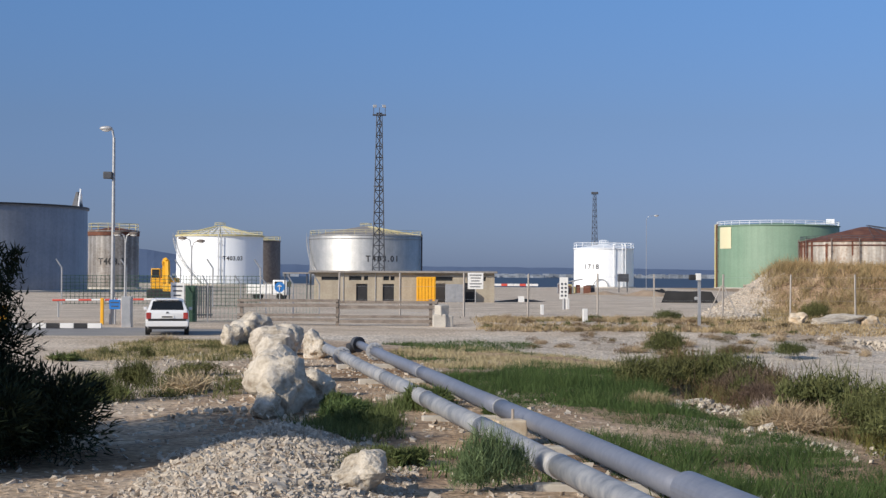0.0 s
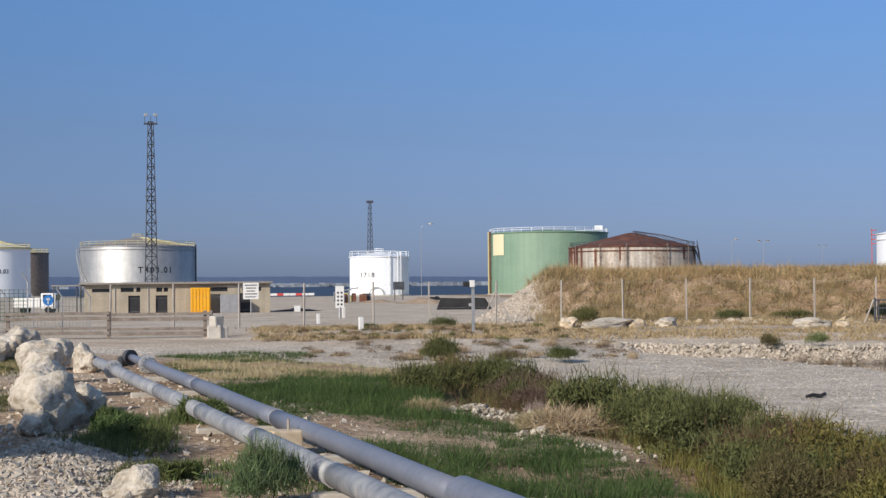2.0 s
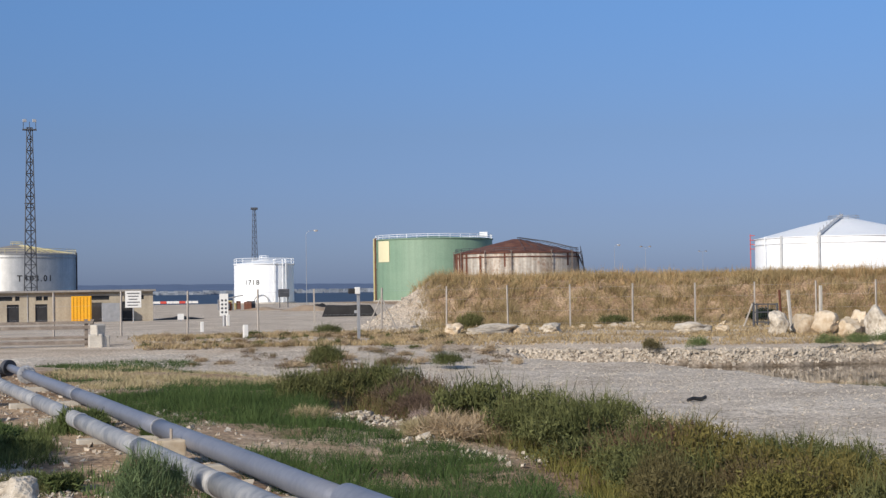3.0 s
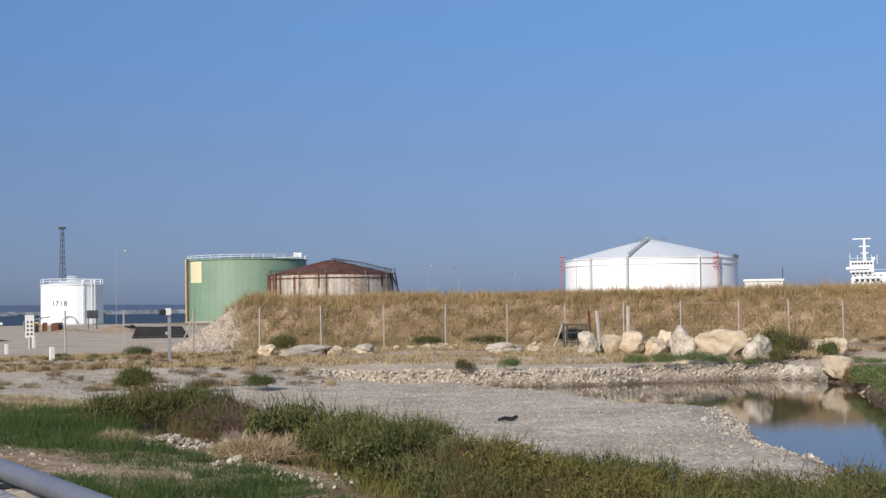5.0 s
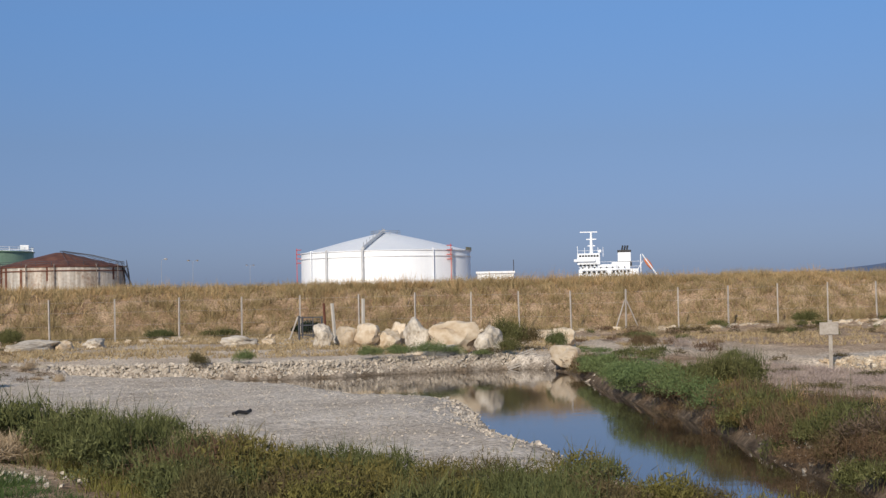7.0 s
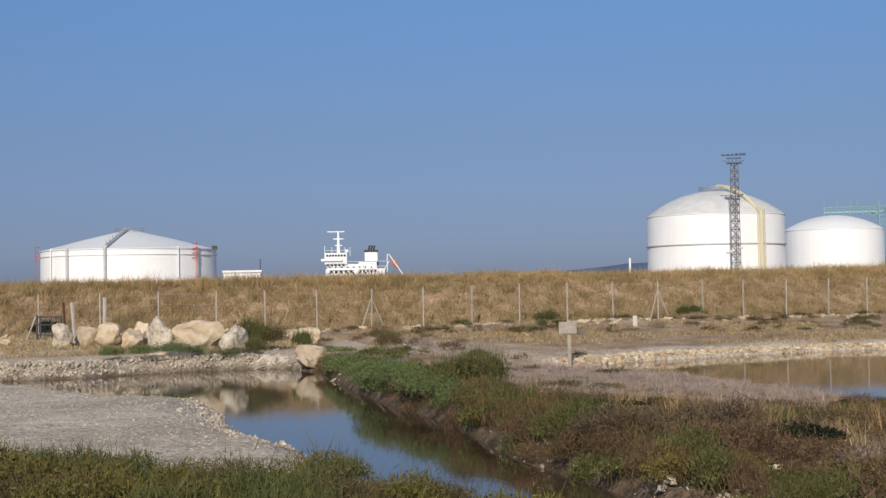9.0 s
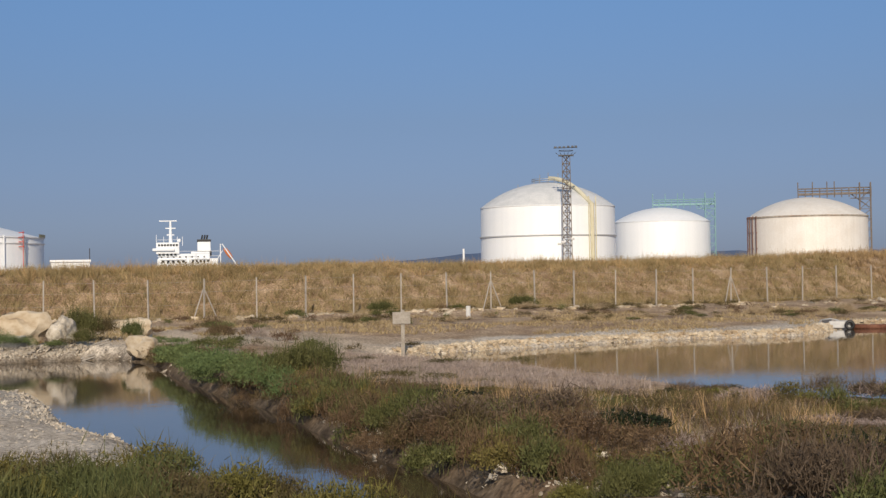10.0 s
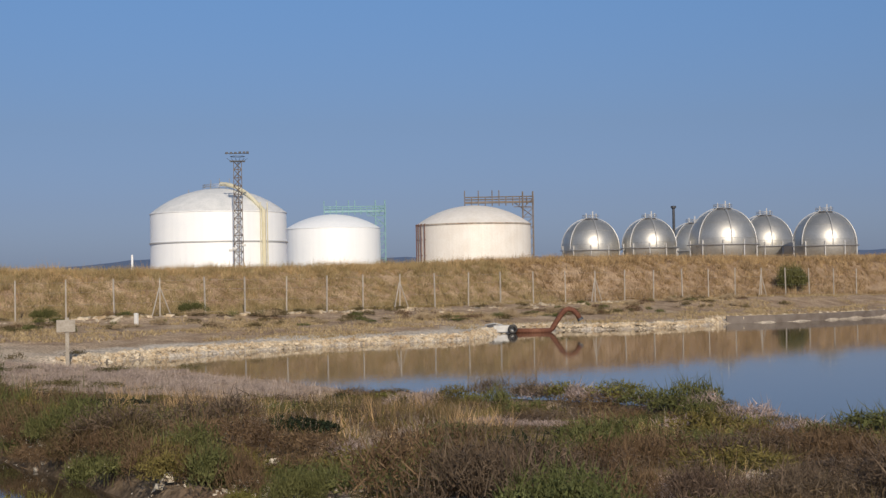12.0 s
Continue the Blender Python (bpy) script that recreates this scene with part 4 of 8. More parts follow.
def lattice_mast(label, az, dist, high, base, top, mat, name="lattice_mast"):
    x, y = at(az, dist)
    t = thing(name, label, "lattice mast", (x, y, 0), facing(az))
    n = 16

    def half(z):
        return (base + (top - base) * z / high) / 2
    for sx in (-1, 1):
        for sy in (-1, 1):
            bm = bmesh.new()
            rod(bm, (sx * half(0), sy * half(0), 0), (sx * half(high), sy * half(high), high), 0.10, 6, 0.07)
            part("leg", bm, mat, t)
    for k in range(n):
        z0, z1 = high * k / n, high * (k + 1) / n
        bm = bmesh.new()
        for sx, sy, tx, ty in ((-1, -1, 1, -1), (1, -1, 1, 1), (1, 1, -1, 1), (-1, 1, -1, -1)):
            rod(bm, (sx * half(z0), sy * half(z0), z0), (tx * half(z1), ty * half(z1), z1), 0.05, 4)
            rod(bm, (tx * half(z0), ty * half(z0), z0), (sx * half(z1), sy * half(z1), z1), 0.05, 4)
            rod(bm, (sx * half(z1), sy * half(z1), z1), (tx * half(z1), ty * half(z1), z1), 0.05, 4)
        part("lattice_bay", bm, mat, t)
    bm = bmesh.new()
    rod(bm, (0.1, 0, 0), (0.1, 0, high), 0.10, 6)
    part("cable_ladder", bm, mat, t)
    return t


def masts():
    t = lattice_mast("tall dark lattice floodlight mast", -2.42, 250, 29.0, 2.1, 0.85, DARK_STEEL)
    bm = bmesh.new()
    box(bm, (0, 0, 28.7), (2.2, 1.6, 0.12))
    part("platform", bm, DARK_STEEL, t)
    for s in (-0.95, 0.0, 0.95):
        bm = bmesh.new()
        rod(bm, (s, -0.6, 28.7), (s, -0.6, 29.9), 0.05, 5)
        part("rail_post", bm, DARK_STEEL, t)
    for s in (-0.75, 0.75):
        bm = bmesh.new()
        box(bm, (s, -0.5, 30.1), (0.6, 0.35, 0.45), bevel=0.05)
        part("floodlight", bm, GALV, t)
    bm = bmesh.new()
    box(bm, (-0.1, 0, 17.0), (1.5, 1.5, 0.12))
    part("rest_platform", bm, DARK_STEEL, t)
    t = lattice_mast("dark lattice floodlight mast far out on the quay", 5.68, 480, 28.3, 2.4, 0.95, DARK_STEEL)
    bm = bmesh.new()
    box(bm, (0, 0, 28.5), (2.2, 1.2, 0.7), bevel=0.1)
    part("floodlight_bar", bm, DARK_STEEL, t)
    t = lattice_mast("grey lattice floodlight mast before the domed tank", 50.0, 322, 27.6, 2.0, 1.6, RUSTY_GREY)
    bm = bmesh.new()
    box(bm, (0, 0, 27.6), (3.2, 2.2, 0.2))
    part("platform", bm, DARK_STEEL, t)
    bm = bmesh.new()
    tube(bm, arc(1.5, 28.6, 0, 2 * math.pi, 16)[:-1], 0.06, 5, True)
    part("rail", bm, DARK_STEEL, t)
    for s in (-2.2, -1.3, -0.4, 0.5, 1.4, 2.1):
        bm = bmesh.new()
        box(bm, (s, -0.6, 29.3 + 0.1 * (s > 0)), (0.55, 0.4, 0.4), bevel=0.04)
        rod(bm, (s, -0.4, 28.2), (s * 0.6, 0, 27.6), 0.05, 5)
        part("floodlight", bm, DARK_STEEL, t)
    bm = bmesh.new()
    rod(bm, (-2.6, -0.5, 29.2), (2.4, -0.5, 29.2), 0.08, 5)
    part("lamp_bar", bm, DARK_STEEL, t)
    for s in (-1.6, -0.9, 1.0):
        bm = bmesh.new()
        box(bm, (s, -1.2, 9.6 + 0.4 * s), (0.9, 0.5, 0.5), bevel=0.05)
        rod(bm, (s, -1.0, 9.6 + 0.4 * s), (0, -0.9, 8.4), 0.07, 5)
        part("low_floodlight", bm, GALV, t)


def far_chimney():
    x, y = at(66.25, 420)
    t = thing("vent_stack", "slim dark vent stack between the gas spheres", "vent stack", (x, y, 0))
    bm = bmesh.new()
    rod(bm, (0, 0, 0), (0, 0, 20.6), 0.42, 12, 0.36)
    part("stack", bm, DARK_STEEL, t)
    bm = bmesh.new()
    lathe(bm, [(0.36, 20.1), (0.75, 20.3), (0.75, 20.8), (0.3, 20.9)], 16)
    part("crown", bm, DARK_STEEL, t)


depot_tanks()
masts()
sphere_tank(63.17, 408, 7.75, 9.6)
sphere_tank(65.35, 408, 7.2, 9.9)
sphere_tank(68.05, 400, 8.75, 10.2)
sphere_tank(69.55, 430, 8.0, 10.0)
sphere_tank(71.7, 412, 8.3, 9.6)
sphere_tank(66.95, 440, 7.4, 9.3)
far_chimney()


# ---- pipeline ----
def pipeline():
    p1, p2, r = -0.917, 0.098, 0.14

    def spot(x0, y):
        return x0 + (-0.1715 if x0 < 0 else -0.159 if x0 < 0.2 and x0 > 0.05 else -0.165) * (y - 30.0)
    for name, x0, y_far, mat, label, breaks in (("pipe", p1, 48.5, PIPE_WRAP, "patchy grey wrapped pipe on low sleepers", [40.0, 31.5, 26.2, 21.4, 17.0]),
                                               ("pipe", p2, 46.6, PIPE_GREY, "smooth grey coated pipe on low sleepers", [42.5, 33.4, 24.6, 15.1])):
        t = thing("pipeline", label, "pipeline", (0, 0, 0), 0, "parallel pipes")
        stops = [y_far] + breaks + [-12]
        for a, b in zip(stops, stops[1:]):
            bm = bmesh.new()
            n = max(2, int((a - b) / 1.2))
            tube(bm, [(spot(x0, a + (b - a) * k / n), a + (b - a) * k / n, 0.28 + 0.006 * math.sin(3 * a + k)) for k in range(n + 1)], r * (0.8 if (x0 > 0 and a == y_far) else 1.0), 24)
            part("pipe", bm, mat, t, smooth=True)
        for k, y in enumerate(breaks):
            bm = bmesh.new()
            d = Vector((-0.165, 1, 0)).normalized()
            c = Vector((spot(x0, y), y, 0.28))
            if k == 0:
                for s in (-0.06, 0.06):
                    rod(bm, c + d * (s - 0.04), c + d * (s + 0.04), r + 0.10, 24)
                for j in range(12):
                    a = 2 * math.pi * j / 12
                    o = Vector((math.cos(a) * (r + 0.06), 0, math.sin(a) * (r + 0.06)))
                    rod(bm, c + o - d * 0.16, c + o + d * 0.16, 0.02, 6)
                part("flange", bm, FLANGE, t, "bolted light grey flange")
            elif x0 > 0 and y == 15.1:
                rod(bm, c - d * 4.0, c + d * 0.1, r + 0.05, 28)
                rod(bm, c + d * 0.1, c + d * 0.16, r + 0.02, 28)
                part("sleeve", bm, PIPE_GREY, t, "wider sleeve with a weld ring")
            else:
                rod(bm, c - d * 0.025, c + d * 0.025, r + 0.008, 24)
                part("weld_ring", bm, FLANGE, t)
        # end piece
        bm = bmesh.new()
        c = Vector((spot(x0, y_far), y_far, 0.28))
        if x0 > 0:
            rod(bm, c, c + Vector((-0.1, 0.12, 0)), r + 0.1, 20)
            rod(bm, c + Vector((-0.35, 0.0, -0.12)), c + Vector((-0.15, 0.1, -0.1)), 0.16, 16)
            part("blind_flange", bm, DARK_STEEL, t, "dark blind flange with a stub")
        else:
            rod(bm, c, c + Vector((-0.05, 0.3, -0.02)), r + 0.04, 20)
            part("end_cap", bm, DARK_STEEL, t)
    k = 0
    bm = bmesh.new()
    box(bm, (0, 0, -0.03), (1.5, 0.22, 0.18), bevel=0.02)
    me = mesh_of(bm, CONCRETE, name="sleeper")
    for y in (39.0, 34.2, 29.6, 25.2, 21.0, 17.2, 13.4, 9):
        x = spot((p1 + p2) / 2, y)
        solo("sleeper", me, CONCRETE, "short concrete sleeper under the pipes", "sleeper", (x, y, float(height(x, y)) + 0.04), 9.3 + 3 * math.sin(y), "pipe sleepers")
    b = thing("marker_block", "yellowish concrete block with a steel pin between the pipes", "marker block", (0.98, 22.2, float(height(0.98, 22.2)) - 0.02), 14)
    bm = bmesh.new()
    box(bm, (0, 0, 0.17), (0.44, 0.36, 0.40), bevel=0.03)
    part("block", bm, TAN_STONE, b)
    bm = bmesh.new()
    rod(bm, (0.05, 0, 0.37), (0.05, 0, 0.52), 0.022, 8)
    part("pin", bm, RUST_SHELL, b, "rusty pin")


pipeline()


# ---- yard before the depot ----
def guard_rail():
    t = thing("guard_rail", "grey timber and steel guard rail across the end of the lane", "guard rail", (0, 72.4, 0))
    for x in (-9.56, -5.0, -0.57, -0.3):
        bm = bmesh.new()
        box(bm, (x, 0.1, 0.55), (0.16, 0.14, 1.42), bevel=0.01)
        part("post", bm, RAIL_WOOD, t)
    for a, b, off in ((-9.75, -4.95, 0.03), (-4.9, -0.25, -0.03)):
        for z, h, mat in ((1.15, 0.13, RAIL_WOOD), (0.92, 0.16, RAIL_WOOD), (0.46, 0.13, RAIL_WOOD), (0.24, 0.16, RAIL_WOOD)):
            bm = bmesh.new()
            box(bm, ((a + b) / 2, -0.02, z + off), (b - a, 0.06, h), bevel=0.012)
            part("rail", bm, mat, t)


def shed():
    t = thing("shed", "low beige rendered shed with a flat roof and dark doors", "shed", (0, 138, 0))
    x0, x1, h, dep = -11.65, 4.68, 2.62, 5.0
    holes = [(-7.85, -6.82, 0.0, 1.62), (-5.45, -4.42, 0.0, 1.62), (-11.0, -9.3, 1.92, 2.26), (-8.5, -7.35, 1.92, 2.36), (-7.15, -6.75, 1.92, 2.36), (-5.4, -4.85, 1.92, 2.36),
             (-4.75, -4.35, 1.92, 2.36), (-2.2, 0.9, 1.9, 2.3), (2.2, 3.9, 1.9, 2.3), (1.9, 3.0, 0.0, 1.75)]
    xs = sorted({x0, x1, *[v for q in holes for v in q[:2]]})
    zs = sorted({-0.1, h, *[v for q in holes for v in q[2:]]})
    bm = bmesh.new()
    for a, b in zip(xs, xs[1:]):
        for c, d in zip(zs, zs[1:]):
            mx, mz = (a + b) / 2, (c + d) / 2
            if not any(q[0] < mx < q[1] and q[2] < mz < q[3] for q in holes):
                box(bm, (mx, 0.1, mz), (b - a, 0.2, d - c))
    part("front_wall", bm, PLASTER, t)
    for x in (x0 + 0.1, x1 - 0.1):
        bm = bmesh.new()
        box(bm, (x, dep / 2 + 0.1, h / 2 - 0.05), (0.2, dep - 0.2, h + 0.1))
        part("side_wall", bm, PLASTER, t)
    bm = bmesh.new()
    box(bm, ((x0 + x1) / 2, dep, h / 2 - 0.05), (x1 - x0, 0.2, h + 0.1))
    part("back_wall", bm, PLASTER, t)
    bm = bmesh.new()
    box(bm, ((x0 + x1) / 2 - 0.1, dep / 2 - 0.1, h + 0.09), (x1 - x0 + 0.7, dep + 0.9, 0.18), bevel=0.02)
    part("roof", bm, ROOF_GREY, t, "flat grey felt roof")
    for q in holes[:2] + holes[9:]:
        bm = bmesh.new()
        box(bm, ((q[0] + q[1]) / 2, 0.17, (q[2] + q[3]) / 2), (q[1] - q[0], 0.05, q[3] - q[2]))
        part("door", bm, BLACK, t, "dark door")
    for q in holes[2:9]:
        w = part("window", bmesh.new(), GLASS, t)
        bm = bmesh.new()
        box(bm, ((q[0] + q[1]) / 2, 0.16, (q[2] + q[3]) / 2), (q[1] - q[0], 0.03, q[3] - q[2]))
        part("pane", bm, GLASS, w)
        bm = bmesh.new()
        for x in (q[0], q[1]):
            box(bm, (x, 0.12, (q[2] + q[3]) / 2), (0.05, 0.08, q[3] - q[2]))
        for z in (q[2], q[3]):
            box(bm, ((q[0] + q[1]) / 2, 0.12, z), (q[1] - q[0], 0.08, 0.05))
        part("window_frame", bm, WOOD, w)
    for x in (-3.85, -9.0, -6.1):
        bm = bmesh.new()
        rod(bm, (x, -0.05, 0), (x, -0.05, h), 0.04, 6)
        part("downpipe", bm, GALV, t)
    c = thing("carport", "open lean-to with thin posts beside the shed", "carport", (0, 138, 0))
    bm = bmesh.new()
    box(bm, (-13.1, 2, 2.56), (2.75, 4.6, 0.12))
    part("roof", bm, ROOF_GREY, c)
    for x in (-14.3, -12.3):
        for y in (0, 4):
            bm = bmesh.new()
            rod(bm, (x, y, -0.1), (x, y, 2.52), 0.06, 6)
            part("post", bm, DARK_STEEL, c)
    b = thing("container", "yellow ribbed metal container beside the shed", "container", (-1.5, 136.2, 0))
    bm = bmesh.new()
    box(bm, (0, 0.5, 1.15), (1.72, 1.0, 2.25), bevel=0.02)
    part("body", bm, YELLOW, b)
    for k in range(6):
        bm = bmesh.new()
        box(bm, (-0.72 + 0.288 * k, -0.02, 1.15), (0.09, 0.05, 2.1))
        part("rib", bm, YELLOW, b)
    g = thing("metal_cabinet", "light grey metal cabinet with double doors", "metal cabinet", (1.1, 136.4, 0))
    bm = bmesh.new()
    box(bm, (0, 0.4, 0.8), (1.74, 0.8, 1.66), bevel=0.02)
    part("body", bm, GALV, g)
    for s in (-0.43, 0.43):
        bm = bmesh.new()
        box(bm, (s, -0.015, 0.82), (0.82, 0.03, 1.5))
        part("door", bm, GALV, g)
    for k, (x, y, z, s) in enumerate(((-0.15, 71.2, 0.0, 0.62), (0.15, 71.3, 0.0, 0.55), (-0.05, 71.2, 0.55, 0.5))):
        bm = bmesh.new()
        box(bm, (0, 0, s / 2 - 0.03), (s, s, s), bevel=0.06)
        for v in bm.verts:
            v.co += noise.noise_vector(v.co * 3.0) * 0.05
        solo("block_stone", bm, CONCRETE, "pale stone block stacked by the rail end", "stone", (x, y, z), 20 * k, "stacked stones")


def van():
    """White hatchback seen from behind."""
    t = thing("car", "white hatchback car parked on the asphalt lane", "car", (-10.74, 59.45, 0.012), 9.5)
    # stations along the car: y, half width, underside, roof height
    stations = [(0.00, 0.70, 0.40, 0.86), (0.03, 0.79, 0.30, 0.92), (0.12, 0.83, 0.27, 0.99), (0.40, 0.84, 0.26, 1.37), (0.55, 0.84, 0.26, 1.42), (1.3, 0.845, 0.26, 1.44), (2.0, 0.845, 0.26, 1.38), (2.65, 0.84, 0.26, 1.02),
                (3.3, 0.83, 0.26, 0.90), (3.7, 0.79, 0.28, 0.78), (3.86, 0.68, 0.34, 0.66)]
    bm = bmesh.new()
    rings = []
    for y, w, low, top in stations:
        shoulder = min(0.90, top - 0.02)
        roof = w - 0.03 - 0.38 * max(top - 0.9, 0.0)
        half = [(w * 0.88, low), (w - 0.01, low + 0.12), (w, 0.5 * (low + shoulder)), (w - 0.025, shoulder), (roof, top - 0.05 if top > 1.0 else top - 0.012), (roof - 0.14, top)]
        rings.append([bm.verts.new((x, y, z)) for x, z in half] + [bm.verts.new((-x, y, z)) for x, z in reversed(half)])
    n = len(rings[0])
    for a, b in zip(rings, rings[1:]):
        for k in range(n):
            bm.faces.new((a[k], a[(k + 1) % n], b[(k + 1) % n], b[k]))
    bm.faces.new(rings[0])
    bm.faces.new(rings[-1])
    part("body", bm, CAR_PAINT, t, smooth=True).data.set_sharp_from_angle(angle=radians(42))
    bm = bmesh.new()
    q = [(-0.64, 0.14, 0.98), (0.64, 0.14, 0.98), (0.55, 0.38, 1.33), (-0.55, 0.38, 1.33)]
    bm.faces.new([bm.verts.new((x, y - 0.03, z)) for x, y, z in q])
    ext = bmesh.ops.extrude_face_region(bm, geom=list(bm.faces))
    for v in ext["geom"]:
        if isinstance(v, bmesh.types.BMVert):
            v.co.y += 0.05
    part("rear_window", bm, CAR_GLASS, t, "dark rear window")
    for s in (-1, 1):
        bm = bmesh.new()
        box(bm, (s * 0.71, 0.03, 0.76), (0.19, 0.10, 0.26), bevel=0.03)
        part("tail_light", bm, TAIL_LIGHT, t, "red tail light")
        bm = bmesh.new()
        box(bm, (s * 0.90, 2.35, 1.0), (0.14, 0.12, 0.12), bevel=0.03)
        part("wing_mirror", bm, CAR_PAINT, t)
        bm = bmesh.new()
        qs = [(s * 0.81, 0.62, 0.95), (s * 0.81, 2.5, 0.95), (s * 0.675, 2.02, 1.32), (s * 0.665, 0.66, 1.33)]
        bm.faces.new([bm.verts.new((x + s * 0.012, y, z)) for x, y, z in qs])
        part("side_window", bm, CAR_GLASS, t)
        for y in (0.62, 3.15):
            w = part("wheel", bmesh.new(), RUBBER, t)
            bm = bmesh.new()
            rod(bm, (s * 0.66, y, 0.29), (s * 0.84, y, 0.29), 0.30, 24)
            part("tyre", bm, RUBBER, w)
            bm = bmesh.new()
            rod(bm, (s * 0.80, y, 0.29), (s * 0.85, y, 0.29), 0.19, 18)
            part("rim", bm, GALV, w)
    bm = bmesh.new()
    box(bm, (0, -0.02, 0.45), (1.64, 0.14, 0.22), bevel=0.04)
    part("bumper", bm, CAR_PAINT, t)
    bm = bmesh.new()
    box(bm, (0, -0.01, 0.60), (1.46, 0.06, 0.10), bevel=0.02)
    part("bumper_strip", bm, BLACK, t, "dark rubber strip")
    bm = bmesh.new()
    box(bm, (0, -0.0, 0.30), (1.45, 0.12, 0.12), bevel=0.02)
    part("valance", bm, BLACK, t)
    bm = bmesh.new()
    box(bm, (0, -0.012, 0.72), (0.52, 0.03, 0.12))
    pl = part("number_plate", bm, WHITE_SIGN, t)
    bm = bmesh.new()
    box(bm, (0, -0.03, 0.72), (0.40, 0.008, 0.05))
    part("plate_bar", bm, BLACK, pl)
    bm = bmesh.new()
    box(bm, (0, 0.34, 1.39), (0.95, 0.12, 0.05), bevel=0.02)
    part("roof_spoiler", bm, CAR_PAINT, t)
    bm = bmesh.new()
    rod(bm, (0, 0.0, 0.86), (0, 0.02, 0.90), 0.05, 12)
    part("badge", bm, DARK_STEEL, t)


def street_lamp(label, x, y, high, reach=0.4, heads=((-1, 0),), r=0.09, mid=None, mat=None):
    t = thing("street_lamp", label, "street lamp", (x, y, 0))
    mat = mat or GALV
    bm = bmesh.new()
    rod(bm, (0, 0, -0.1), (0, 0, 0.5), r * 1.6, 12)
    part("base", bm, mat, t)
    bm = bmesh.new()
    rod(bm, (0, 0, 0.4), (0, 0, high), r * 1.1, 12, r * 0.7)
    part("pole", bm, mat, t)
    k = 1.0 if len(heads) == 1 else 0.72
    head_mat = FLANGE if len(heads) == 1 else RUSTY_GREY
    for sx, lift in heads:
        bm = bmesh.new()
        tube(bm, [(0, 0, high - 0.05), (sx * reach * 0.25, 0, high + 0.35 + lift), (sx * reach, 0, high + 0.48 + lift)], r * 0.55, 8)
        part("arm", bm, mat, t)
        bm = bmesh.new()
        bmesh.ops.create_uvsphere(bm, u_segments=16, v_segments=8, radius=1, matrix=Matrix.Translation((sx * (reach + 0.1), 0, high + 0.45 + lift)) @ Matrix.Diagonal((0.32 * k, 0.16 * k, 0.12 * k, 1)))
        h = part("lamp_head", bm, head_mat, t, "pale lamp head" if k == 1.0 else "grey lamp head", smooth=True)
        bm = bmesh.new()
        bmesh.ops.create_uvsphere(bm, u_segments=14, v_segments=8, radius=1, matrix=Matrix.Translation((sx * (reach + 0.1), 0, high + 0.38 + lift)) @ Matrix.Diagonal((0.22 * k, 0.12 * k, 0.09 * k, 1)))
        part("glass", bm, WHITE_SIGN, h, smooth=True)
    if mid:
        bm = bmesh.new()
        box(bm, (-0.25, -0.1, mid), (0.42, 0.3, 0.34), bevel=0.04)
        rod(bm, (0, 0, mid - 0.15), (-0.25, -0.1, mid - 0.15), 0.03, 6)
        part("floodlight", bm, DARK_STEEL, t, "dark floodlight on a bracket")
    return t


def sign(name, label, x, y, z0, z1, w, high_post, mat, post_r=0.045, rows=0, turn=0.0, posts=1):
    t = thing(name, label, "sign", (x, y, 0), turn)
    for k in range(posts):
        px = 0 if posts == 1 else (-0.4 + 0.8 * k) * w
        bm = bmesh.new()
        rod(bm, (px, 0.05, -0.15), (px, 0.05, high_post), post_r, 8)
        part("post", bm, GALV, t)
    bm = bmesh.new()
    box(bm, (0, 0, (z0 + z1) / 2), (w, 0.03, z1 - z0), bevel=0.008)
    b = part("board", bm, mat, t)
    for k in range(rows):
        bm = bmesh.new()
        z = z1 - (z1 - z0) * (k + 0.8) / (rows + 0.6)
        box(bm, (0.04 * w * math.sin(3 * k), -0.02, z), (w * (0.78 - 0.12 * (k % 3)), 0.008, (z1 - z0) / (rows + 1) * 0.35))
        part("text_bar", bm, DARK_STEEL, b)
    return t


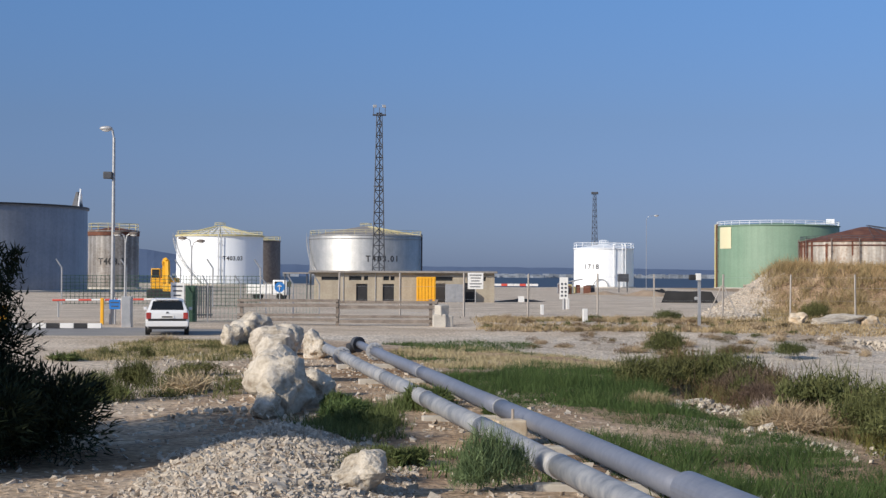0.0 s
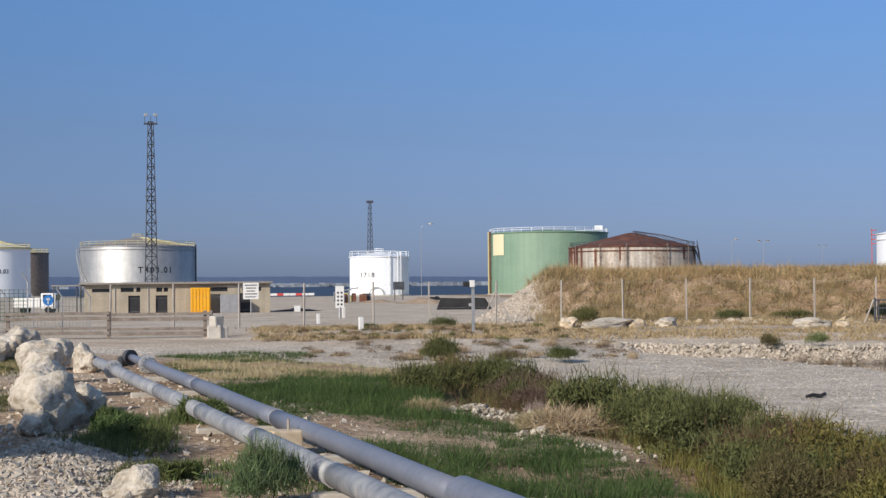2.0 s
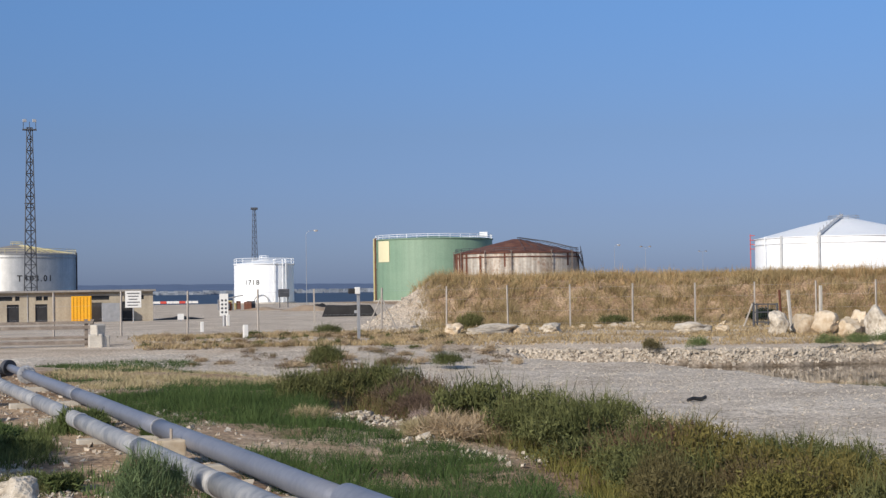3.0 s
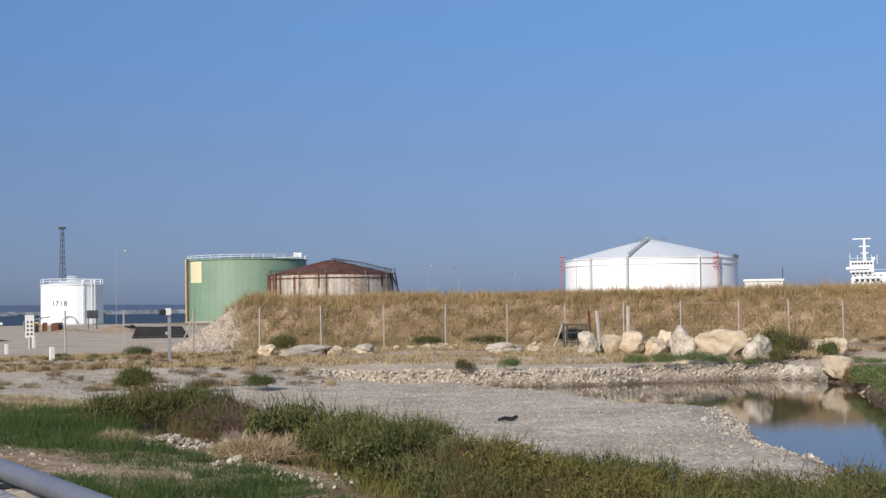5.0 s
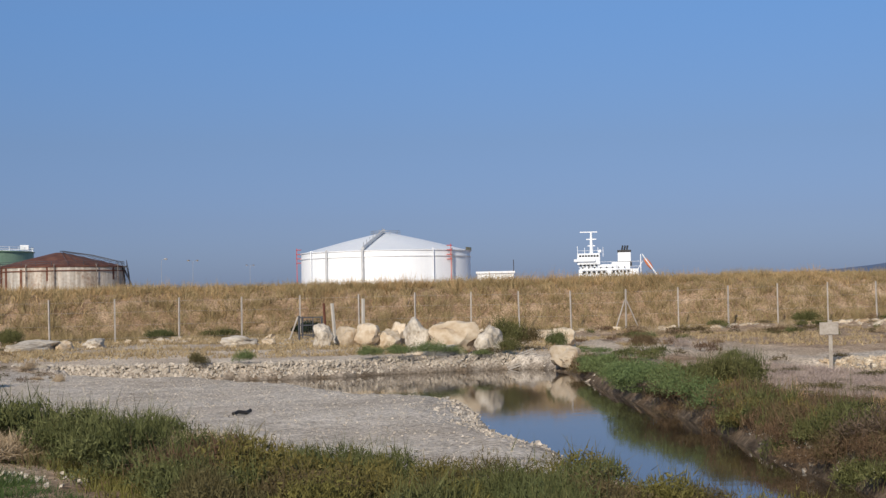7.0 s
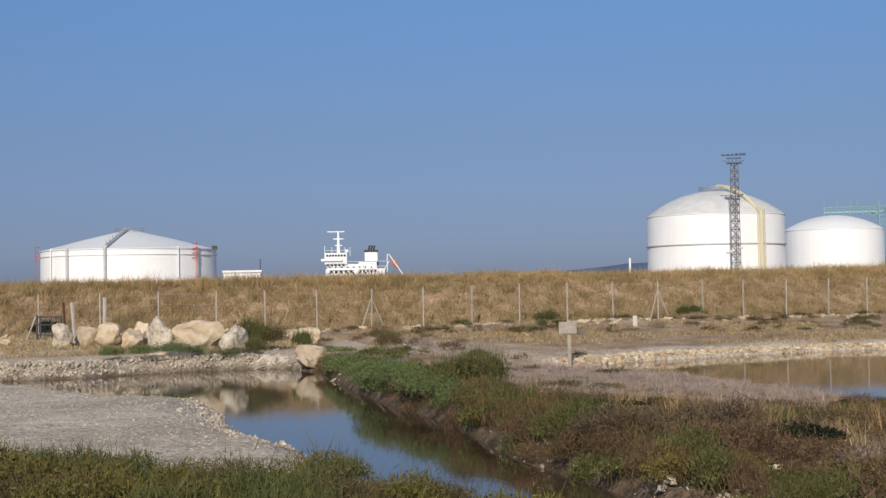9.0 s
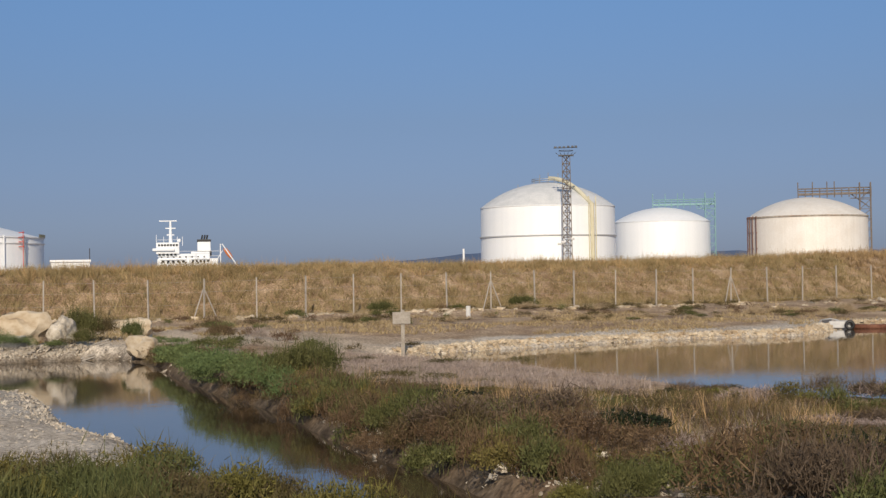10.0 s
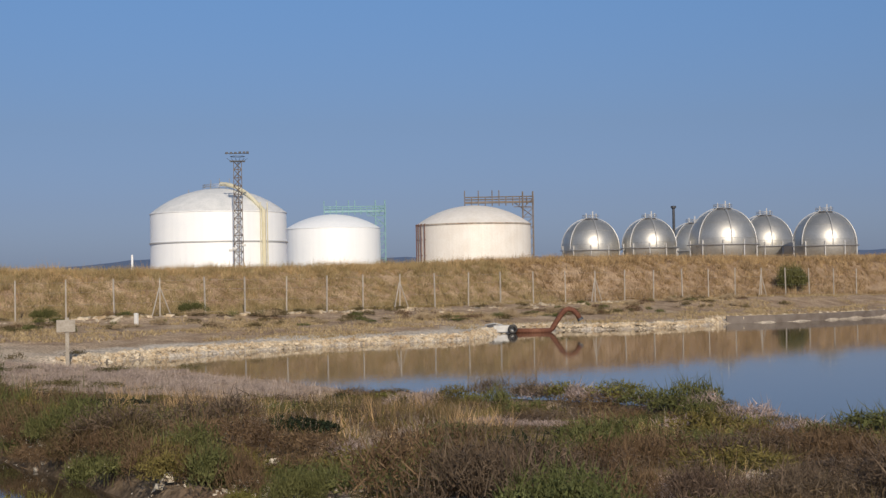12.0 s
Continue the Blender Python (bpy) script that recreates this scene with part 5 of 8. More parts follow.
def gate_side():
    street_lamp("tall grey street lamp with a floodlight halfway up", -15.75, 72.72, 8.9, 0.28, ((-1, 0),), 0.10, 7.1)
    street_lamp("low twin-headed grey lamp post", -14.9, 71.5, 3.85, 0.28, ((-1, 0), (1, 0)), 0.06)
    street_lamp("low twin-headed grey lamp post", -13.2, 80.0, 3.75, 0.38, ((-1, 0.1), (1, -0.05)), 0.06)
    # barrier
    t = thing("barrier", "red and white striped lifting barrier", "barrier", (-21.5, 84, 0))
    for k in range(9):
        bm = bmesh.new()
        rod(bm, (k * 0.72, 0, 0.93 + 0.01 * k), ((k + 1) * 0.72, 0, 0.93 + 0.01 * (k + 1)), 0.055, 8)
        part("stripe", bm, WHITE_SIGN if k % 2 else RED, t)
    for k in (0.3, 5.9):
        bm = bmesh.new()
        rod(bm, (k, 0.1, -0.1), (k, 0.1, 0.95), 0.05, 8)
        part("stand", bm, GALV, t)
    # black and white lower barrier near the lane
    t = thing("barrier", "low black and white striped bar along the lane", "barrier", (-19.6, 66.2, 0))
    for k in range(8):
        bm = bmesh.new()
        box(bm, (0.3 + k * 0.6, 0, 0.14), (0.6, 0.16, 0.22), bevel=0.02)
        part("stripe", bm, WHITE_SIGN if k % 2 else BLACK, t)
    # gate furniture
    for x, y, h, w, mat, lab in ((-16.15, 72.3, 1.2, 0.15, YELLOW, "thin yellow square gate post"), (-14.75, 70.2, 1.0, 0.10, ORANGE, "thin orange bollard by the gate"), (-19.1, 66.0, 0.95, 0.45, YELLOW, "yellow cabinet at the lane's edge")):
        bm = bmesh.new()
        box(bm, (0, 0, h / 2 - 0.05), (w, w, h + 0.1), bevel=0.02)
        box(bm, (0, 0, h + 0.02), (w * 1.12, w * 1.12, 0.06), bevel=0.015)
        solo("gate_post", bm, mat, lab, "post", (x, y, 0))
    t = thing("control_cabinet", "light grey control cabinet by the gate", "cabinet", (-14.2, 68.6, 0))
    bm = bmesh.new()
    box(bm, (0, 0, 0.66), (0.45, 0.4, 1.45), bevel=0.02)
    part("body", bm, GALV, t)
    bm = bmesh.new()
    box(bm, (0, -0.21, 0.75), (0.36, 0.02, 1.1))
    part("door", bm, GALV, t)
    sign("sign", "blue square sign with white bars on the lamp post", -15.55, 72.3, 0.72, 1.18, 0.52, 1.3, BLUE_SIGN, rows=2)
    sign("sign", "white notice board with red text bars by the gate", -13.05, 75, 0.95, 1.98, 0.66, 2.0, WHITE_SIGN, rows=4, posts=2)
    t = sign("sign", "round blue direction sign with a white arrow", -12.87, 120.3, 1.30, 1.36, 0.1, 1.3, BLUE_SIGN)
    bm = bmesh.new()
    rod(bm, (0, -0.02, 1.42), (0, -0.06, 1.42), 0.40, 28)
    part("disc", bm, BLUE_SIGN, t)
    bm = bmesh.new()
    box(bm, (0, -0.08, 1.34), (0.08, 0.02, 0.38))
    for q in (-1, 1):
        box(bm, (0, 0, 0), (0.22, 0.02, 0.07), Matrix.Translation((q * 0.07, -0.08, 1.53)) @ Matrix.Rotation(q * radians(42), 4, "Y"))
    part("arrow", bm, WHITE_SIGN, t, "white arrow")
    # dark gate leaf and green container behind the car
    t = thing("gate", "dark steel gate leaf standing open", "gate", (-16.6, 84.5, 0))
    for k in range(9):
        bm = bmesh.new()
        rod(bm, (2.7 + 0.13 * k, 0, 0), (2.7 + 0.13 * k, 0, 1.75), 0.035, 6)
        part("bar", bm, DARK_STEEL, t)
    for z in (0.15, 1.7):
        bm = bmesh.new()
        box(bm, (3.25, 0, z), (1.2, 0.06, 0.08))
        part("rail", bm, DARK_STEEL, t)
    bm = bmesh.new()
    box(bm, (0, 0, 0.9), (0.5, 0.6, 1.85), bevel=0.03)
    solo("utility_box", bm, DARK_GREEN_PAINT, "dark green utility box behind the notice board", "utility box", (-12.7, 77.0, 0))
    # yellow excavator
    t = thing("excavator", "yellow excavator with a raised arm behind the gate", "excavator", (-27.0, 148, 0))
    bm = bmesh.new()
    box(bm, (0, 0, 0.55), (2.9, 3.6, 0.9), bevel=0.15)
    part("tracks", bm, BLACK, t)
    bm = bmesh.new()
    box(bm, (0, 0.3, 1.5), (2.4, 2.6, 1.1), bevel=0.12)
    part("body", bm, YELLOW, t)
    bm = bmesh.new()
    box(bm, (-0.7, -0.4, 2.3), (0.9, 1.3, 1.3), bevel=0.1)
    part("cab", bm, YELLOW, t, "yellow cab")
    bm = bmesh.new()
    box(bm, (-0.7, -1.06, 2.45), (0.7, 0.04, 0.8))
    part("cab_window", bm, GLASS, t)
    for nm, pts, w in (("boom", [(0.2, -1.0, 1.6), (0.35, -1.8, 3.4), (0.5, -2.4, 3.75)], 0.34), ("stick", [(0.5, -2.4, 3.75), (0.75, -2.9, 3.6), (0.9, -3.2, 1.4)], 0.26)):
        bm = bmesh.new()
        for a, b in zip(pts, pts[1:]):
            rod(bm, a, b, w, 6, w * 0.85)
        part(nm, bm, YELLOW, t)
    bm = bmesh.new()
    box(bm, (0.9, -3.2, 1.1), (0.9, 0.7, 0.7), bevel=0.12)
    part("bucket", bm, YELLOW, t)
    # mesh fence with cranked posts
    t = thing("mesh_fence", "green wire mesh fence with cranked grey posts", "fence", (0, 0, 0))
    run = [(-13.3, 76.0), (-11.9, 77.2), (-10.4, 78.4), (-9.2, 79.4), (-7.9, 80.6), (-6.6, 81.6)]
    far = [(-24.5, 118), (-20.3, 118), (-13.4, 112), (-16.9, 112), (-29.0, 116)]
    for x, y in run + far:
        bm = bmesh.new()
        s = 1.0 if y < 100 else 1.5
        tube(bm, [(x, y, -0.1), (x, y, 1.9 * s), (x - 0.3 * s, y, 2.35 * s)], 0.04 * s, 6)
        part("post", bm, GALV, t)
    band = sorted(far)
    for (xa, ya), (xb, yb) in zip(band, band[1:]):
        bm = bmesh.new()
        count = max(4, int((xb - xa) / 0.3))
        for k in range(count + 1):
            f = k / count
            rod(bm, (xa + (xb - xa) * f, ya + (yb - ya) * f, 0.05), (xa + (xb - xa) * f, ya + (yb - ya) * f, 2.3), 0.022, 3)
        for k in range(9):
            rod(bm, (xa, ya, 0.1 + 0.27 * k), (xb, yb, 0.1 + 0.27 * k), 0.022, 3)
        tagged(part("mesh_panel", bm, DARK_GREEN_PAINT, t), kind="stuff")
    for (xa, ya), (xb, yb) in zip(run, run[1:]):
        bm = bmesh.new()
        for k in range(1, 8):
            f = k / 8
            rod(bm, (xa + (xb - xa) * f, ya + (yb - ya) * f, 0.03), (xa + (xb - xa) * f, ya + (yb - ya) * f, 1.85), 0.008, 3)
        for k in range(6):
            z = 0.06 + 0.34 * k
            rod(bm, (xa, ya, z), (xb, yb, z), 0.008, 3)
        tagged(part("mesh_panel", bm, GREEN_PAINT, t), kind="stuff")


def truck():
    t = thing("truck", "small white truck parked under the lean-to", "truck", (-14.9, 148, 0), 80)
    t.scale = (0.85, 0.85, 0.85)
    bm = bmesh.new()
    box(bm, (0, 0.9, 1.35), (1.8, 1.7, 1.75), bevel=0.18)
    part("cab", bm, CAR_PAINT, t)
    bm = bmesh.new()
    box(bm, (0, 3.3, 1.15), (1.9, 3.0, 1.1), bevel=0.05)
    part("load_bed", bm, WHITE_SIGN, t)
    for s in (-1, 1):
        bm = bmesh.new()
        box(bm, (s * 0.9, 1.0, 1.75), (0.04, 0.95, 0.6), bevel=0.015)
        part("side_window", bm, CAR_GLASS, t)
        for y in (0.9, 3.7):
            bm = bmesh.new()
            rod(bm, (s * 0.66, y, 0.38), (s * 0.9, y, 0.38), 0.38, 18)
            part("wheel", bm, RUBBER, t)
    bm = bmesh.new()
    box(bm, (0, 0.04, 1.75), (1.5, 0.05, 0.65), bevel=0.02)
    part("windscreen", bm, CAR_GLASS, t)


def mound_mesh(sx, sy, sz, seed, mat):
    """A low uneven heap that runs out flat at its edge."""
    bm = bmesh.new()
    n = 26
    rows = []
    for j in range(n + 1):
        rows.append([])
        for i in range(n + 1):
            u, v = 2 * i / n - 1, 2 * j / n - 1
            q = math.hypot(u, v)
            z = max(0.0, 1 - q ** 1.6) * (0.8 + 0.7 * noise.noise((u * 2.2 + seed, v * 2.2, 0.3))) + 0.06 * noise.noise((u * 8, v * 8 + seed, 2))
            rows[j].append(bm.verts.new((u * sx / 2, v * sy / 2, max(z, 0.0) * sz if q < 0.98 else -0.05)))
    for j in range(n):
        for i in range(n):
            bm.faces.new((rows[j][i], rows[j][i + 1], rows[j + 1][i + 1], rows[j + 1][i]))
    return mesh_of(bm, mat, True, "mound")


def quay_clutter():
    sign("sign", "large white notice board with dark text bars", 2.79, 130, 1.26, 2.65, 1.32, 1.3, WHITE_SIGN, rows=5)
    t = sign("sign", "tall white safety sign with small round marks on a post", 8.7, 109.6, 0.74, 2.32, 0.62, 0.8, WHITE_SIGN, 0.12)
    for k in range(4):
        for s in (-0.13, 0.13):
            bm = bmesh.new()
            rod(bm, (s, -0.02, 1.0 + 0.28 * k), (s, -0.035, 1.0 + 0.28 * k), 0.08, 12)
            part("mark", bm, DARK_STEEL, t)
    sign("sign", "small white board on the quay", 6.9, 134, 0.1, 0.62, 0.55, 0.3, WHITE_SIGN)
    for x, y, h, w in ((7.31, 78.3, 0.74, 0.24), (6.2, 95, 0.62, 0.20), (9.05, 110.5, 0.8, 0.22)):
        bm = bmesh.new()
        box(bm, (0, 0, h / 2 - 0.05), (w, w, h + 0.1), bevel=0.03)
        solo("marker_post", bm, WHITE_SIGN, "short white marker post", "marker post", (x, y, 0), 10, "marker posts")
    t = thing("camera_pole", "grey pole with a small white camera box and a dark shade", "camera pole", (12.45, 74.0, 0))
    bm = bmesh.new()
    box(bm, (0, 0, 1.15), (0.14, 0.14, 2.4), bevel=0.01)
    part("pole", bm, GALV, t)
    bm = bmesh.new()
    box(bm, (-0.05, 0, 2.4), (0.24, 0.35, 0.34), bevel=0.03)
    part("camera_box", bm, WHITE_SIGN, t)
    bm = bmesh.new()
    box(bm, (-0.33, 0.05, 2.38), (0.32, 0.25, 0.26), bevel=0.04)
    part("shade", bm, BLACK, t, "dark shade")
    # heaps and tarpaulin
    for x, y, sx, sy, sz, mat, nm, lab in ((25.5, 186, 8.5, 5, 0.75, RUBBLE_SAND, "sand_mound", "brown sand mound on the quay"),
                                           (29.0, 205, 4.5, 4, 0.8, TARP, "tarpaulin", "dark low tarpaulin on the quay"), (7.4, 143, 5.0, 3.0, 0.32, TARP, "tarpaulin", "long dark sheet on the ground beyond the shed"),
                                           (21.0, 200, 6.5, 3, 0.5, RUBBLE_SAND, "sand_mound", "low sandy mound on the quay")):
        solo(nm, mound_mesh(sx, sy, sz, int(x * 10), mat), mat, lab, "mound", (x, y, -0.03))
    t = thing("tarpaulin_stack", "long flat-topped stack under a black tarpaulin", "tarpaulin", (23.0, 142, -0.02), -9)
    bm = bmesh.new()
    box(bm, (0, 0, 0.5), (4.2, 2.6, 1.1), bevel=0.12)
    bmesh.ops.subdivide_edges(bm, edges=bm.edges, cuts=3, use_grid_fill=True)
    for v in bm.verts:
        k = 1.25 - 0.25 * v.co.z
        v.co = Vector((v.co.x * k - 0.12 * v.co.z, v.co.y * k, v.co.z + 0.10 * noise.noise(v.co * 1.1)))
    part("sheet", bm, TARP, t)
    bm = bmesh.new()
    box(bm, (0.6, -1.62, 0.45), (0.35, 0.05, 0.28), bevel=0.01)
    part("tag", bm, GALV, t, "small grey tag")
    # machinery by the quay tank
    t = thing("pump_skid", "tan machinery skid with pipes by the quay tank", "machinery", (17.9, 205, 0))
    rng = random.Random(4)
    for k in range(9):
        bm = bmesh.new()
        box(bm, (rng.uniform(-2.4, 2.4), rng.uniform(-1, 1), 0.4 + rng.uniform(0, .3)), (rng.uniform(.5, 1.2), 0.8, rng.uniform(0.7, 1.5)), bevel=0.05)
        part("unit", bm, rng.choice([YELLOW_WORN, TAN_STONE, RUST, DARK_STEEL]), t)
    for k in range(3):
        bm = bmesh.new()
        tube(bm, [(-2.5 + k, -1.2, 0.1), (-2.5 + k, -1.2, 1.4 + 0.2 * k), (-1.2 + k, -1.2, 1.6 + 0.2 * k)], 0.1, 6)
        part("pipe", bm, GALV, t)
    t = thing("pump_skid", "red pipework before the green tank", "machinery", (40.5, 185, 0))
    for k in range(5):
        bm = bmesh.new()
        tube(bm, [(-2 + 0.9 * k, 0, 0.1), (-2 + 0.9 * k, 0, 1.2 + 0.3 * (k % 2)), (-1.2 + 0.9 * k, 0, 1.4)], 0.14, 8)
        part("pipe", bm, RED, t)
    t = thing("water_tank_stand", "dark box on legs at the quay's edge", "tank stand", (27.2, 230, 0))
    t.scale = (0.62, 0.62, 1.0)
    bm = bmesh.new()
    box(bm, (0, 0, 2.2), (2.6, 1.6, 1.2), bevel=0.1)
    part("box", bm, DARK_STEEL, t)
    for s in (-1, 1):
        bm = bmesh.new()
        rod(bm, (s * 1.0, 0, 0), (s * 1.0, 0, 1.7), 0.14, 6)
        part("leg", bm, DARK_STEEL, t)
    t = thing("barrier", "red and white work barrier on the quay", "barrier", (10.2, 330, 0))
    for k in range(12):
        bm = bmesh.new()
        box(bm, (-5 + k * 1.3, -8, 0.5), (1.25, 0.3, 0.5), bevel=0.05)
        part("stripe", bm, WHITE_SIGN if k % 3 else RED, t)
    for az, d, h, lab in ((7.6, 200, 10.3, "pale street lamp far out on the quay"), (19.15, 230, 8.6, "pale street lamp behind the dike"), (20.3, 230, 8.3, "pale street lamp behind the dike"), (22.4, 300, 9.0, "pale street lamp behind the dike")):
        x, y = at(az, d)
        street_lamp(lab, x, y, h - 0.4, 1.2 if az < 10 else 0.6, ((1, 0),) if az < 20 else ((-1, 0), (1, 0)), 0.032)
    # low buildings of the far shore
    rng = random.Random(9)
    verts, faces = [], []
    for k in range(260):
        a = radians(rng.uniform(1.5, 12.5) if k < 190 else rng.uniform(-10, 2))
        d = rng.uniform(3300, 3650)
        w, h, z = rng.uniform(3, 11), rng.uniform(2, 8), -2
        x, y = d * math.sin(a), d * math.cos(a)
        b = len(verts)
        for zz in (z, z + h + 2):
            verts += [(x - w, y, zz), (x + w, y, zz), (x + w, y + 12, zz), (x - w, y + 12, zz)]
        faces += [(b, b + 1, b + 5, b + 4), (b + 1, b + 2, b + 6, b + 5), (b + 2, b + 3, b + 7, b + 6), (b + 3, b, b + 4, b + 7), (b + 4, b + 5, b + 6, b + 7)]
    me = bpy.data.meshes.new("far_town")
    me.from_pydata(verts, [], faces)
    me.materials.append(FAR_TOWN)
    tagged(new("far_town", me), "pale houses of a town along the far shore", "town", kind="stuff")


guard_rail()
shed()
van()
gate_side()
truck()
quay_clutter()


# ---- fence along the dike ----
def post_fence():
    t = thing("fence", "long wire fence on pale concrete posts along the dike", "fence")
    bm = bmesh.new()
    box(bm, (0, 0, 1.22), (0.085, 0.085, 2.64), bevel=0.008)
    me = mesh_of(bm, POST_CONCRETE, name="post")
    azs = [-3.9, -1.6, 0.8, 3.2, 5.8, 7.9, 10.4, 12.84, 15.15, 17.48, 19.8, 22.1, 24.26, 26.47, 28.57, 30.67, 32.48, 34.42, 36.45, 38.39, 40.21, 42.0, 43.78, 45.5, 47.15, 48.8,
           50.26, 51.8, 53.3, 54.65, 56.03, 57.35, 58.6, 59.81, 61.04, 62.24, 63.34, 64.43, 65.5, 66.56, 67.51, 68.48, 69.42, 70.3, 71.14, 72.0, 72.8]
    feet = []
    for a in azs:
        s, c = math.sin(radians(a)), math.cos(radians(a))
        d = 60.0
        for _ in range(60):
            d += (float(fence_y(d * s)) - d * c) * 0.5
        x, y = d * s, d * c
        z = float(height(x, y))
        feet.append((x, y, z))
        o = part("post", me, POST_CONCRETE, t)
        o.matrix_basis = pose(x, y, z, random.uniform(-1, 1), random.uniform(-1.2, 1.2), random.uniform(0, 90))
    for k, (x, y, z) in enumerate(feet):
        if k in (6, 18, 24, 30, 36, 42):
            for s in (-1, 1):
                bm = bmesh.new()
                rod(bm, (x + s * 0.05, y, z + 1.9), (x + s * 0.95, y - 0.15, z - 0.05), 0.04, 6)
                part("brace", bm, POST_CONCRETE, t)
    for zz in (0.25, 1.0, 1.75, 2.35):
        bm = bmesh.new()
        for a, b in zip(feet, feet[1:]):
            rod(bm, (a[0], a[1], a[2] + zz), (b[0], b[1], b[2] + zz), 0.004, 3)
        part("wire", bm, GALV, t)


def small_gate():
    gx, gy = 36.05, 78.5
    t = thing("gate", "dark steel frame gate with two posts before the dike", "gate", (gx, gy, float(height(gx, gy))), -24)
    for x, z, r in ((-0.66, 1.34, 0.06), (-0.48, 1.30, 0.04), (0.12, 1.26, 0.035), (0.62, 1.30, 0.06)):
        bm = bmesh.new()
        rod(bm, (x, 0, -0.2), (x, 0, z), r, 8)
        part("upright", bm, DARK_STEEL, t)
    for z in (0.25, 0.8, 1.24):
        bm = bmesh.new()
        rod(bm, (-0.66, 0, z), (0.62, 0, z), 0.035, 6)
        part("bar", bm, DARK_STEEL, t)
    for k in range(8):
        bm = bmesh.new()
        x = -0.40 + 0.13 * k
        rod(bm, (x, 0, 0.25), (x, 0, 1.24), 0.010, 4)
        part("rung", bm, DARK_STEEL, t)
    bm = bmesh.new()
    rod(bm, (-0.72, 0, 1.28), (-1.25, -0.2, -0.1), 0.05, 6)
    part("brace", bm, POST_CONCRETE, t)
    for x, y, lean, h, w, mat, lab in ((33.8, 70.6, -5, 2.2, 0.13, CONCRETE, "pale leaning concrete post by the gate"), (33.6, 71.3, -3, 2.2, 0.10, RUST, "rusty leaning steel post by the gate"), (39.84, 79.5, 1, 2.3, 0.15, CONCRETE, "pale upright concrete post by the gate")):
        bm = bmesh.new()
        box(bm, (0, 0, h / 2 - 0.1), (w, w, h), bevel=0.015)
        o = solo("leaning_post", bm, mat, lab, "post", (x, y, float(height(x, y))), 0, "leaning posts")
        o.matrix_basis = pose(x, y, float(height(x, y)), 0, lean, 12)


def boulders():
    meshes = [stone_mesh(s, LIMESTONE, 0.31, 4) for s in range(5)] + [stone_mesh(20 + s, TAN_STONE, 0.34) for s in range(4)]
    white = "large pale limestone boulder beside the track"
    bank = "tan limestone boulder on the water's edge"
    # x, y, width, depth, height, mesh, turn, label
    rows = [(-2.80, 26.1, 1.35, 1.3, 1.02, 0, 30, white), (-3.25, 29.8, 1.0, 1.1, 1.02, 1, 100, white), (-4.35, 39.0, 1.35, 1.4, 1.15, 2, 200, white), (-3.75, 34.0, 1.15, 1.2, 1.25, 4, 10, white), (-2.25, 27.2, 0.7, 0.9, 0.75, 2, 140, white), (-2.9, 25.4, 0.75, 0.6, 0.55, 3, 80, white),
            (-6.5, 51.6, 1.5, 1.5, 1.3, 3, 50, white), (-7.0, 50.4, 0.8, 0.8, 0.8, 0, 250, white), (-3.75, 44.5, 0.9, 0.8, 0.85, 1, 300, white), (-4.7, 46, 1.2, 1.0, 1.0, 2, 20, white),
            (-0.86, 16.45, 0.62, 0.6, 0.5, 4, 70, white)]
    for x, y, w, d, h, k, turn, lab in rows:
        o = solo("boulder", meshes[k], LIMESTONE, lab, "boulder", (x, y, float(height(x, y)) - 0.05), turn, "boulders by the track")
        o.scale = (w, d, h)
    D = [(29.2, 72.3, 1.75, 1.1, 0.44), (32.2, 68.8, 1.05, 1.0, 0.9), (33.7, 68.9, 1.45, 1.1, 0.95), (34.3, 67.9, 1.2, 1.0, 0.95), (35.3, 67.6, 1.35, 1.0, 0.85), (36.5, 68.5, 1.05, 0.9, 0.9), (33.75, 61.8, 1.25, 1.1, 1.2),
         (34.9, 60.4, 2.35, 1.3, 1.2), (36.2, 59.4, 1.2, 1.0, 1.1), (40.5, 65.6, 1.1, 0.9, 0.8), (37.2, 54.6, 1.35, 1.1, 0.88), (40.9, 60.3, 1.1, 0.9, 0.8), (20.1, 77.2, 2.9, 1.4, 0.44), (23.7, 78.5, 2.0, 1.2, 0.46),
         (44.0, 67.0, 1.4, 1.0, 0.5), (30.6, 71.8, 0.7, 0.6, 0.35), (21.8, 77.6, 1.2, 0.9, 0.5), (18.2, 78.3, 1.6, 1.0, 0.5), (38.8, 64.6, 0.8, 0.7, 0.5), (42.4, 63.4, 0.9, 0.8, 0.45)]
    for k, (x, y, w, d, h) in enumerate(D):
        o = solo("boulder", meshes[(5 + k % 4, 1 + k % 3)[k in (0, 1, 6, 8, 12, 13)]], TAN_STONE, bank, "boulder", (x, y, max(float(height(x, y)), WATER_Z) - 0.1), 47 * k, "boulders by the water")
        o.scale = (w * 1.12, d * 1.1, h * 1.42)


